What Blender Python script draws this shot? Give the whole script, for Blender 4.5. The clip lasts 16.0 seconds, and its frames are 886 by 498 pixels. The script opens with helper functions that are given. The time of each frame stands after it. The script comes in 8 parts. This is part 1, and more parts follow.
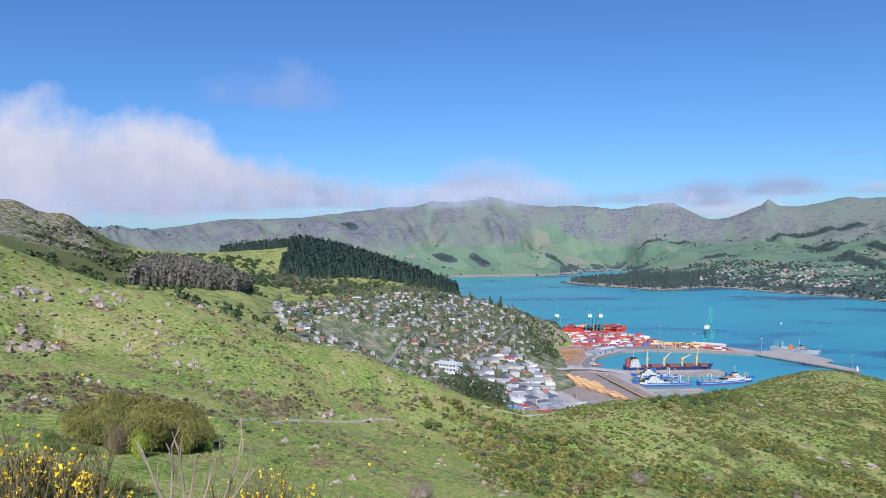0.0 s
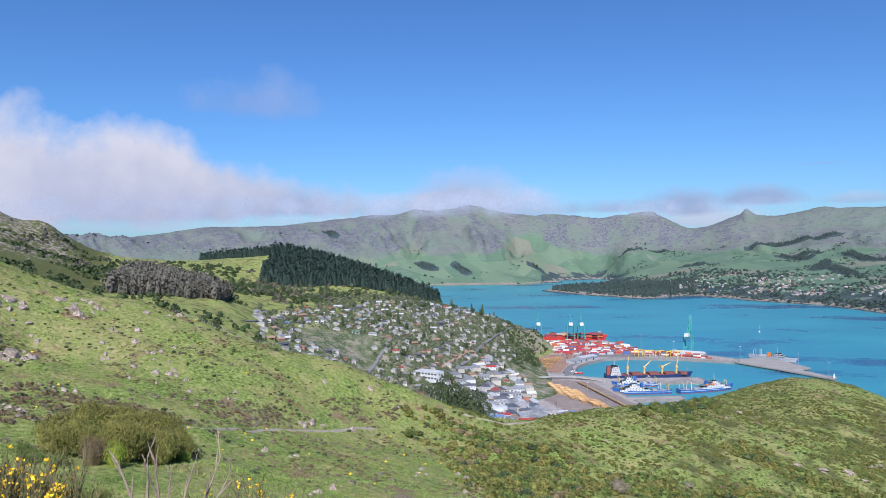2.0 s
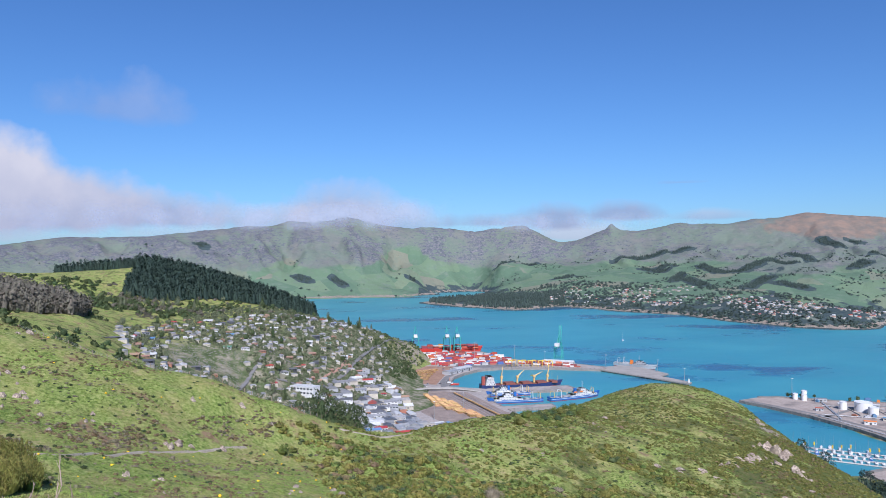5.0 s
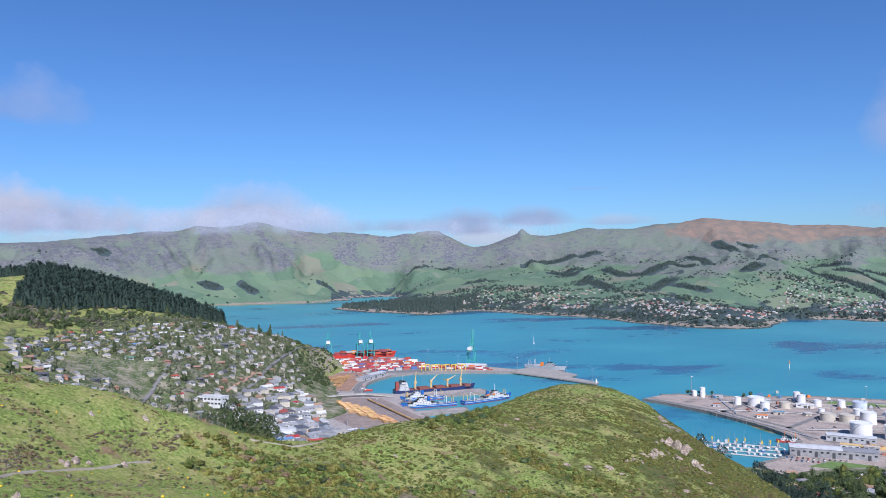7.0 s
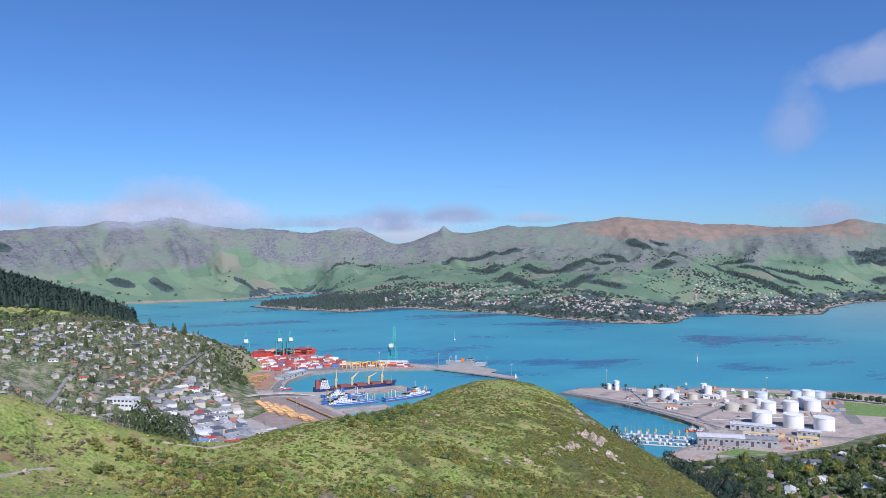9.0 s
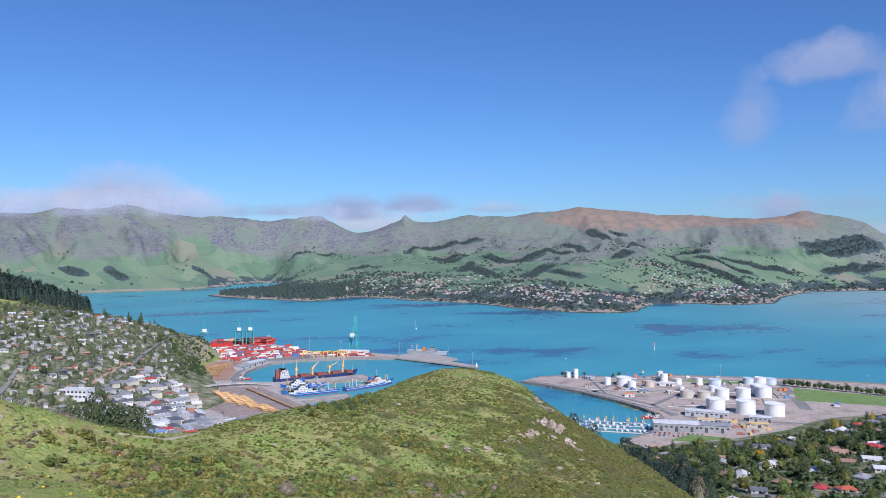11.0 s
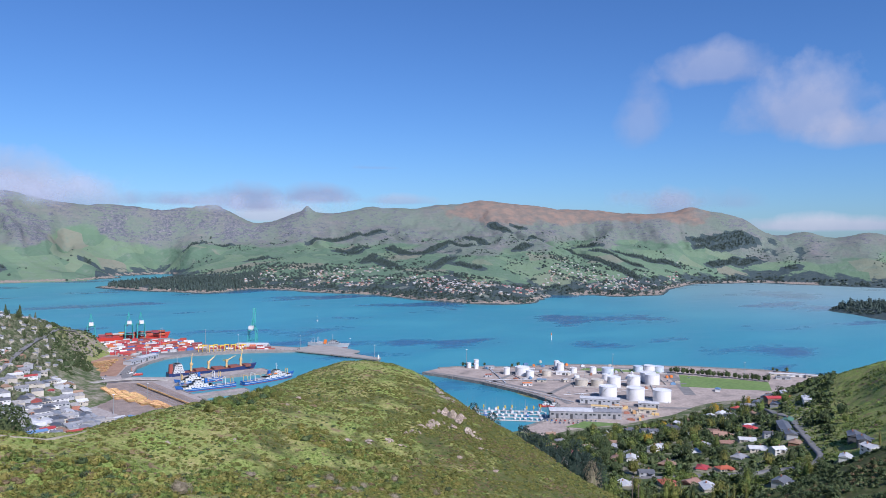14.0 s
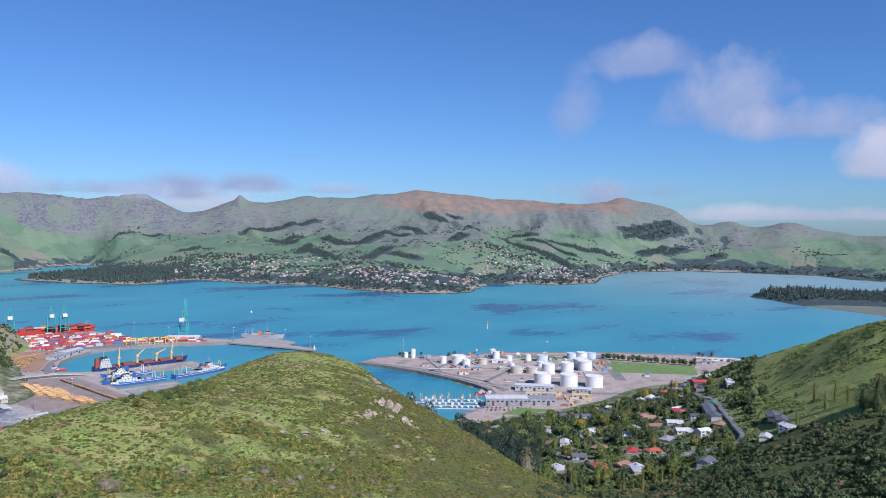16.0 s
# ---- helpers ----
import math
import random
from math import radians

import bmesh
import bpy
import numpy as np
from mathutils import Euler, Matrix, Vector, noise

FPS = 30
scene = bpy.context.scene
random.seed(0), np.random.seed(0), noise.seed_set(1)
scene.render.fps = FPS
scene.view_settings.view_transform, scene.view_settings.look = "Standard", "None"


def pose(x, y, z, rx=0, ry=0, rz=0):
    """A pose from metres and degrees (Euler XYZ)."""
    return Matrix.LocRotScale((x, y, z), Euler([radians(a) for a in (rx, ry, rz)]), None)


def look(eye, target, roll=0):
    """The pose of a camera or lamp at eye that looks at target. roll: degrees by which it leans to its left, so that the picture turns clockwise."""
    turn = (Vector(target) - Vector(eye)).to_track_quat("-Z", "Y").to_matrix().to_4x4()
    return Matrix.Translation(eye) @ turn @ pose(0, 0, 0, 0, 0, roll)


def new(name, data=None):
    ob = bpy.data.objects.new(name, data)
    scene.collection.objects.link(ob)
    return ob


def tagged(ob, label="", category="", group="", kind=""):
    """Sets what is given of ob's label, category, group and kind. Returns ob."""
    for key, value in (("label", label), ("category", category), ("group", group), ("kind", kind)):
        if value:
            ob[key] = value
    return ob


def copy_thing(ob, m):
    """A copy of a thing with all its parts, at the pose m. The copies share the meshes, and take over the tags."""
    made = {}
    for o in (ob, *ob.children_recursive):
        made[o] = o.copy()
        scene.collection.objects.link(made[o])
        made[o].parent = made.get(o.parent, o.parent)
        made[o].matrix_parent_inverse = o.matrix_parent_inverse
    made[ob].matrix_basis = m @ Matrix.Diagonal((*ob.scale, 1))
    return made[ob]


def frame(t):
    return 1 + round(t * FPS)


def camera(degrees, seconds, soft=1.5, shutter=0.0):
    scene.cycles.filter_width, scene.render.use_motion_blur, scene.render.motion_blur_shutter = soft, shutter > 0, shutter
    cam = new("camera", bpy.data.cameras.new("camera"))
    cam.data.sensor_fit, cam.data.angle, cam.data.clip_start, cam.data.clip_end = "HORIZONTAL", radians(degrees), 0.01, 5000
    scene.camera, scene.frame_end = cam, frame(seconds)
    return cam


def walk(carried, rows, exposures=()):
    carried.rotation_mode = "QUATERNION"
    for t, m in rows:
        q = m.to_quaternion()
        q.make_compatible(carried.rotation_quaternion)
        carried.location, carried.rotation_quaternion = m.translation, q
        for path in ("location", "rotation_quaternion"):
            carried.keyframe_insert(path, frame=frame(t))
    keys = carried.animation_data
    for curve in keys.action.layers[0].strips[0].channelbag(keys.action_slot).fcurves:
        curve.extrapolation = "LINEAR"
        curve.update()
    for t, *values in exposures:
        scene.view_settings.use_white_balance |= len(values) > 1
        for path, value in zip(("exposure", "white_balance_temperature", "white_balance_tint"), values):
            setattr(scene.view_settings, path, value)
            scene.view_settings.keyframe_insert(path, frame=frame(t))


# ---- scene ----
# A person on a hillside, turning to the right with a phone held out in front
EYE = 225.0
cam = camera(62.6, 16.0, soft=0.75)
TURNS = [  # seconds, heading to the right of the first view, tilt up, lean to the left
    (0.0, -0.00, -1.16, -0.51), (0.5, 0.33, -0.99, -0.51), (1.0, 0.69, -0.83, -0.48), (1.5, 1.08, -0.65, -0.45),
    (2.0, 1.45, -0.52, -0.40), (2.5, 1.99, -0.43, -0.34), (3.0, 3.35, -0.31, -0.23), (3.5, 5.30, -0.15, -0.14),
    (4.0, 7.38, 0.13, -0.07), (6.5, 16.07, 0.68, -0.43), (7.0, 17.87, 0.78, -0.44), (7.5, 19.66, 0.78, -0.44),
    (8.0, 21.35, 0.71, -0.39), (8.5, 22.81, 0.60, -0.30), (9.0, 24.01, 0.50, -0.30), (11.5, 27.95, -0.56, 0.06),
    (12.0, 29.16, -0.68, 0.18), (12.5, 30.50, -0.76, 0.29), (13.0, 31.87, -0.84, 0.37), (13.5, 33.26, -0.91, 0.42),
    (14.0, 34.65, -0.96, 0.49), (14.5, 35.95, -0.98, 0.51), (15.0, 37.16, -1.06, 0.53), (15.5, 38.36, -1.33, 0.50),
    (16.0, 39.64, -1.73, 0.48),
]


def held(yaw, pitch, roll):
    a, b = radians(yaw), radians(pitch)
    eye = Vector((0.45 * math.sin(a), 0.45 * math.cos(a) - 0.42, EYE))
    return look(eye, eye + 100 * Vector((math.sin(a) * math.cos(b), math.cos(a) * math.cos(b), math.sin(b))), roll)


walk(cam, [(t, held(yaw, pitch, roll)) for t, yaw, pitch, roll in TURNS], exposures=[(0, 0.46, 5950, 15), (4, 0.43, 5950, 16), (8, 0.41, 5950, 18), (16, 0.37, 5950, 19)])


# ---- sky, clouds and sun ----
def node(tree, kind, x=0, **values):
    n = tree.nodes.new(kind)
    for key, value in values.items():
        setattr(n, key, value)
    return n


def wire(tree, a, b):
    tree.links.new(a, b)


def maths(tree, op, a, b=None, clamp=False):
    n = tree.nodes.new("ShaderNodeMath")
    n.operation, n.use_clamp = op, clamp
    for slot, v in ((0, a), (1, b)):
        if v is None:
            continue
        if isinstance(v, (int, float)):
            n.inputs[slot].default_value = v
        else:
            tree.links.new(v, n.inputs[slot])
    return n.outputs[0]


SUN_HEADING, SUN_HEIGHT = 184.0, 42.0
CLOUDS = [  # heading, height of the base, half width, height (degrees), thickness, firmness of the edge, lightness
    (-25, 1.1, 18, 1.0, 0.45, 1.0, 0.9), (-13, 10.3, 6.0, 3.0, 0.34, 1.1, 0.3), (-8, 1.6, 9, 0.8, 0.4, 1.0, 0.8),
    (-40, 2.9, 11, 6.8, 1.0, 2.2, 0.95), (-29, 2.9, 9, 6.6, 1.0, 2.2, 0.95), (-21.5, 2.9, 7.5, 6.3, 1.0, 2.1, 0.85), (-16, 2.7, 6.5, 4.0, 0.95, 1.9, 0.7), (-10, 2.7, 6.5, 2.5, 0.9, 1.7, 0.55),
    (3, 2.4, 5.0, 3.9, 0.85, 1.6, 0.5), (-2.5, 2.3, 4.5, 1.7, 0.65, 1.4, 0.5), (7.5, 2.3, 4.5, 1.6, 0.6, 1.3, 0.35),
    (21.5, 1.4, 5.0, 1.2, 0.7, 1.3, 0.85), (14.5, 2.4, 4.5, 1.1, 0.65, 1.3, 0.0), (19.5, 2.4, 4.0, 2.0, 0.78, 1.3, 0.0), (25, 2.9, 4.0, 1.4, 0.75, 1.3, 0.0), (31, 2.7, 3.6, 0.7, 0.5, 1.2, 0.4), (29, 5.3, 2.0, 0.3, 0.4, 1.0, 0.1),
    (55, 12.0, 4.8, 2.7, 0.46, 1.15, 0.5), (49.8, 8.4, 1.9, 5.0, 0.36, 1.0, 0.35), (61, 8.3, 5.6, 4.2, 0.58, 1.25, 0.5), (66, 7.0, 5.0, 2.6, 0.55, 1.4, 0.5), (71, 4.2, 4.0, 3.0, 0.8, 1.8, 0.85), (80, 6, 8, 5, 0.8, 1.8, 0.8),
    (51.9, 2.1, 2.4, 1.9, 0.62, 1.4, 0.25), (56.3, 2.6, 3.0, 1.5, 0.32, 1.0, 0.2), (66, 0.9, 14, 1.0, 0.7, 1.3, 0.8),
]
world = bpy.data.worlds.new("sky")
scene.world = world
world.use_nodes = True
wt = world.node_tree
wt.nodes.clear()
sky = node(wt, "ShaderNodeTexSky", sky_type="NISHITA", sun_disc=False, sun_elevation=radians(SUN_HEIGHT), sun_rotation=radians(SUN_HEADING), altitude=200, air_density=1.0, dust_density=0.4, ozone_density=3.0)
way = node(wt, "ShaderNodeTexCoord").outputs["Generated"]
split = node(wt, "ShaderNodeSeparateXYZ")
wire(wt, way, split.inputs[0])
puff = node(wt, "ShaderNodeTexNoise")
puff.inputs["Scale"].default_value, puff.inputs["Detail"].default_value, puff.inputs["Roughness"].default_value = 11.0, 6.0, 0.55
wire(wt, way, puff.inputs["Vector"])
wisp = node(wt, "ShaderNodeTexNoise")
wisp.inputs["Scale"].default_value, wisp.inputs["Detail"].default_value = 30.0, 5.0
wire(wt, way, wisp.inputs["Vector"])
heading = maths(wt, "MULTIPLY", maths(wt, "ARCTAN2", split.outputs[0], split.outputs[1]), 57.2958)
height = maths(wt, "MULTIPLY", maths(wt, "ARCSINE", split.outputs[2]), 57.2958)
rough = maths(wt, "ADD", maths(wt, "MULTIPLY", maths(wt, "SUBTRACT", puff.outputs[0], 0.5), 2.6), maths(wt, "MULTIPLY", maths(wt, "SUBTRACT", wisp.outputs[0], 0.5), 0.9))
tint = node(wt, "ShaderNodeMix", data_type="RGBA", blend_type="MULTIPLY")
tint.inputs["Factor"].default_value, tint.inputs["B"].default_value = 1.0, (0.575, 0.89, 1.24, 1)
wire(wt, sky.outputs[0], tint.inputs["A"])
seen = tint.outputs["Result"]
for az, base, w, h, thick, firm, light in CLOUDS:
    u = maths(wt, "DIVIDE", maths(wt, "SUBTRACT", heading, az), w)
    over = maths(wt, "SUBTRACT", height, base)
    v = maths(wt, "MAXIMUM", maths(wt, "DIVIDE", over, h), maths(wt, "DIVIDE", over, -0.32 * h))
    near = maths(wt, "SUBTRACT", 1.0, maths(wt, "SQRT", maths(wt, "ADD", maths(wt, "MULTIPLY", u, u), maths(wt, "MULTIPLY", v, v))))
    body = maths(wt, "MULTIPLY", maths(wt, "MULTIPLY", maths(wt, "ADD", maths(wt, "MULTIPLY", near, firm), maths(wt, "MULTIPLY", rough, 0.75)), 1.25, True), thick)
    shade = node(wt, "ShaderNodeMix", data_type="RGBA")
    shade.inputs["A"].default_value, shade.inputs["B"].default_value = (3.7, 4.3, 6.1, 1), (7.5, 7.5, 8.1, 1)
    wire(wt, maths(wt, "ADD", maths(wt, "MULTIPLY", maths(wt, "ADD", maths(wt, "DIVIDE", over, h), -0.35), 0.45), maths(wt, "ADD", maths(wt, "MULTIPLY", rough, 0.4), light * 0.85), True), shade.inputs["Factor"])
    mixed = node(wt, "ShaderNodeMix", data_type="RGBA")
    wire(wt, body, mixed.inputs["Factor"])
    wire(wt, seen, mixed.inputs["A"])
    wire(wt, shade.outputs["Result"], mixed.inputs["B"])
    seen = mixed.outputs["Result"]
glow = node(wt, "ShaderNodeBackground")
glow.inputs["Strength"].default_value = 0.068
wire(wt, seen, glow.inputs["Color"])
wire(wt, glow.outputs[0], node(wt, "ShaderNodeOutputWorld").inputs[0])

sun = new("sun", bpy.data.lights.new("sun", "SUN"))
sun.data.energy, sun.data.angle, sun.data.color = 4.3, radians(0.6), (1.0, 0.965, 0.92)
sh, se = radians(SUN_HEADING), radians(SUN_HEIGHT)
sun.matrix_world = look(Vector((math.sin(sh) * math.cos(se), math.cos(sh) * math.cos(se), math.sin(se))) * 900, (0, 0, 0))


# ---- materials ----
def material(name, stops, scale=1.0, detail=6.0, rough=0.9, metal=0.0, bump=0.0, bump_scale=None, spread=0.0, fine=None):
    """A surface: colours along a noise at a real-world size (1 / scale metres), a finer grain over it, relief, and a spread between alike objects."""
    m = bpy.data.materials.new(name)
    m.use_nodes = True
    t = m.node_tree
    b = t.nodes["Principled BSDF"]
    b.inputs["Roughness"].default_value, b.inputs["Metallic"].default_value = rough, metal
    co = node(t, "ShaderNodeTexCoord").outputs["Object"]
    n = node(t, "ShaderNodeTexNoise")
    n.inputs["Scale"].default_value, n.inputs["Detail"].default_value = scale, detail
    wire(t, co, n.inputs["Vector"])
    ramp = node(t, "ShaderNodeValToRGB")
    for i, c in enumerate(stops):
        p = 0.3 + 0.4 * i / max(1, len(stops) - 1)
        e = ramp.color_ramp.elements[i] if i < 2 else ramp.color_ramp.elements.new(p)
        e.position, e.color = p, (*c, 1)
    if len(stops) == 1:
        ramp.color_ramp.elements[1].color = (*[v * 0.82 for v in stops[0]], 1)
        ramp.color_ramp.elements[1].position = 0.7
    wire(t, n.outputs[0], ramp.inputs[0])
    colour = ramp.outputs[0]
    g = node(t, "ShaderNodeTexNoise")
    g.inputs["Scale"].default_value, g.inputs["Detail"].default_value = fine or scale * 9, 4.0
    wire(t, co, g.inputs["Vector"])
    grain = node(t, "ShaderNodeMix", data_type="RGBA", blend_type="OVERLAY")
    grain.inputs["Factor"].default_value = 0.45
    wire(t, colour, grain.inputs["A"])
    wire(t, g.outputs[0], grain.inputs["B"])
    colour = grain.outputs["Result"]
    if spread:
        hsv = node(t, "ShaderNodeHueSaturation")
        r = node(t, "ShaderNodeObjectInfo").outputs["Random"]
        isle = node(t, "ShaderNodeNewGeometry").outputs["Random Per Island"]
        both = maths(t, "FRACT", maths(t, "ADD", r, isle))
        wire(t, maths(t, "ADD", maths(t, "MULTIPLY", both, spread), 1 - spread / 2), hsv.inputs["Value"])
        wire(t, maths(t, "ADD", maths(t, "MULTIPLY", maths(t, "FRACT", maths(t, "MULTIPLY", both, 7.3)), spread * 0.09), 0.5 - spread * 0.045), hsv.inputs["Hue"])
        wire(t, colour, hsv.inputs["Color"])
        colour = hsv.outputs[0]
    wire(t, colour, b.inputs["Base Color"])
    if bump:
        k = node(t, "ShaderNodeBump")
        k.inputs["Strength"].default_value, k.inputs["Distance"].default_value = min(1, bump), bump
        w = node(t, "ShaderNodeTexNoise")
        w.inputs["Scale"].default_value, w.inputs["Detail"].default_value = bump_scale or scale * 4, 8.0
        wire(t, co, w.inputs["Vector"])
        wire(t, w.outputs[0], k.inputs["Height"])
        wire(t, k.outputs[0], b.inputs["Normal"])
    return m


def noise_at(t, scale, detail=6.0, rough=0.55):
    n = node(t, "ShaderNodeTexNoise")
    n.inputs["Scale"].default_value, n.inputs["Detail"].default_value, n.inputs["Roughness"].default_value = scale, detail, rough
    wire(t, node(t, "ShaderNodeTexCoord").outputs["Object"], n.inputs["Vector"])
    return n.outputs[0]


def strata_at(t, across, up, detail=8.0, rough=0.65):
    """Noise drawn out along the contours, like ledges of lava."""
    q = node(t, "ShaderNodeMapping")
    q.inputs["Scale"].default_value = (across, across, up)
    wire(t, node(t, "ShaderNodeTexCoord").outputs["Object"], q.inputs["Vector"])
    n = node(t, "ShaderNodeTexNoise")
    n.inputs["Scale"].default_value, n.inputs["Detail"].default_value, n.inputs["Roughness"].default_value = 1.0, detail, rough
    wire(t, q.outputs[0], n.inputs["Vector"])
    return n.outputs[0]


def ramp_of(t, fac, stops):
    r = node(t, "ShaderNodeValToRGB")
    for i, (p, c) in enumerate(stops):
        e = r.color_ramp.elements[i] if i < 2 else r.color_ramp.elements.new(p)
        e.position, e.color = p, (*c, 1)
    wire(t, fac, r.inputs[0])
    return r.outputs[0]


def blend(t, fac, a, b):
    m = node(t, "ShaderNodeMix", data_type="RGBA")
    wire(t, fac, m.inputs["Factor"])
    wire(t, a, m.inputs["A"])
    wire(t, b, m.inputs["B"])
    return m.outputs["Result"]


def step(t, v, lo, hi):
    n = node(t, "ShaderNodeMapRange")
    n.inputs[1].default_value, n.inputs[2].default_value = lo, hi
    wire(t, v, n.inputs[0])
    return n.outputs[0]


def ground_material():
    """Spring grass, scrub, bare earth and rock on the near hills; town gardens; tussock, pasture and bush on the far
    side of the harbour, with haze put into their colours.
    """
    m = bpy.data.materials.new("hillside")
    m.use_nodes = True
    t = m.node_tree
    b = t.nodes["Principled BSDF"]
    b.inputs["Roughness"].default_value = 1.0
    b.inputs["Specular IOR Level"].default_value = 0.1
    zone = {k: node(t, "ShaderNodeAttribute", attribute_name=k).outputs["Fac"] for k in ("far", "pasture", "scrub", "garden", "rock", "russet", "bush", "stony")}
    grass = blend(t, step(t, noise_at(t, 0.085, 9, 0.62), 0.42, 0.68), ramp_of(t, noise_at(t, 1.3), [(0.32, (0.08, 0.12, 0.03)), (0.5, (0.205, 0.275, 0.066)), (0.68, (0.35, 0.375, 0.135))]),
                  ramp_of(t, noise_at(t, 0.9), [(0.3, (0.19, 0.205, 0.062)), (0.5, (0.33, 0.30, 0.115)), (0.7, (0.46, 0.36, 0.21))]))
    earth = ramp_of(t, noise_at(t, 0.8), [(0.3, (0.16, 0.095, 0.055)), (0.55, (0.28, 0.19, 0.12)), (0.7, (0.20, 0.19, 0.07))])
    grass = blend(t, step(t, noise_at(t, 0.11, 9, 0.65), 0.565, 0.64), grass, earth)
    scrubby = ramp_of(t, noise_at(t, 0.55, 9, 0.7), [(0.3, (0.036, 0.052, 0.018)), (0.48, (0.098, 0.12, 0.038)), (0.6, (0.135, 0.118, 0.056)), (0.72, (0.185, 0.195, 0.074))])
    near = blend(t, step(t, maths(t, "ADD", zone["scrub"], maths(t, "MULTIPLY", maths(t, "SUBTRACT", noise_at(t, 0.09, 9, 0.65), 0.5), 1.7)), 0.42, 0.62), grass, scrubby)
    gardens = ramp_of(t, noise_at(t, 0.06, 9, 0.7), [(0.3, (0.045, 0.065, 0.03)), (0.46, (0.095, 0.125, 0.055)), (0.56, (0.23, 0.215, 0.15)), (0.72, (0.36, 0.32, 0.265))])
    near = blend(t, zone["garden"], near, gardens)
    # blue-grey cast in the far colours below paints in the haze of distance
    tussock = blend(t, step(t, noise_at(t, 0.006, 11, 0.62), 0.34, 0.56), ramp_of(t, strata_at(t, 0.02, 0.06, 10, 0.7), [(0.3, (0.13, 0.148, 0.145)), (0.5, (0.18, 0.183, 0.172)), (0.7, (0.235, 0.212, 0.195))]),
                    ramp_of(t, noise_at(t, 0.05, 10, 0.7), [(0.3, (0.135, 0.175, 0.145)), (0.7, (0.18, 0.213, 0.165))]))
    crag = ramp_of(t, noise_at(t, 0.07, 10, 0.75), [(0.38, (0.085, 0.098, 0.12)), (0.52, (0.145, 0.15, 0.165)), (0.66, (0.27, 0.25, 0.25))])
    hazed_far = blend(t, step(t, maths(t, "ADD", strata_at(t, 0.024, 0.07, 12, 0.74), maths(t, "MULTIPLY", zone["stony"], 0.16)), 0.60, 0.655), tussock, crag)
    plots = node(t, "ShaderNodeTexVoronoi")
    plots.inputs["Scale"].default_value, plots.inputs["Randomness"].default_value = 0.0062, 0.9
    wire(t, node(t, "ShaderNodeTexCoord").outputs["Object"], plots.inputs["Vector"])
    tone = node(t, "ShaderNodeSeparateColor")
    wire(t, plots.outputs["Color"], tone.inputs[0])
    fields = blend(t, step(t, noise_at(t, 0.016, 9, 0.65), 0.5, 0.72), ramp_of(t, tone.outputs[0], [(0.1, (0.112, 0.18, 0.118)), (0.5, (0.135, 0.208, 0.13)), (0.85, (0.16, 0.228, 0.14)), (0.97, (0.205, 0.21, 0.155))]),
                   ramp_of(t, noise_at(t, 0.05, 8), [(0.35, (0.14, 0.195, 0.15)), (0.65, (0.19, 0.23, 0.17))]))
    hazed_far = blend(t, step(t, maths(t, "ADD", zone["pasture"], maths(t, "MULTIPLY", maths(t, "SUBTRACT", noise_at(t, 0.008, 10, 0.65), 0.5), 1.5)), 0.36, 0.60), hazed_far, fields)
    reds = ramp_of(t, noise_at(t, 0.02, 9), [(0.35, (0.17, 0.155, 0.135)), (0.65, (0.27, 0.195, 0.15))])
    hazed_far = blend(t, step(t, maths(t, "ADD", zone["russet"], maths(t, "MULTIPLY", maths(t, "SUBTRACT", noise_at(t, 0.012, 8), 0.5), 1.4)), 0.42, 0.7), hazed_far, reds)
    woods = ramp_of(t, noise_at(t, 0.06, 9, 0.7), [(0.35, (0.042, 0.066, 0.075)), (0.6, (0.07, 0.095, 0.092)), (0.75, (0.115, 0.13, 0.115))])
    hazed_far = blend(t, step(t, maths(t, "ADD", zone["bush"], maths(t, "MULTIPLY", maths(t, "SUBTRACT", noise_at(t, 0.016, 10, 0.62), 0.5), 1.5)), 0.47, 0.56), hazed_far, woods)
    col = blend(t, zone["far"], near, hazed_far)
    stone = ramp_of(t, noise_at(t, 0.35, 10, 0.7), [(0.3, (0.11, 0.095, 0.08)), (0.55, (0.33, 0.28, 0.23)), (0.72, (0.42, 0.37, 0.31))])
    col = blend(t, step(t, maths(t, "ADD", zone["rock"], maths(t, "MULTIPLY", maths(t, "SUBTRACT", noise_at(t, 0.13, 9), 0.5), 1.4)), 0.45, 0.6), col, stone)
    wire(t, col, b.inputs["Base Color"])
    k = node(t, "ShaderNodeBump")
    k.inputs["Strength"].default_value, k.inputs["Distance"].default_value = 0.8, 0.5
    wire(t, noise_at(t, 1.1, 9, 0.7), k.inputs["Height"])
    k2 = node(t, "ShaderNodeBump")
    k2.inputs["Strength"].default_value = 0.9
    wire(t, maths(t, "MULTIPLY", zone["far"], 13.0), k2.inputs["Distance"])
    wire(t, strata_at(t, 0.022, 0.045, 10, 0.68), k2.inputs["Height"])
    wire(t, k.outputs[0], k2.inputs["Normal"])
    wire(t, k2.outputs[0], b.inputs["Normal"])
    return m


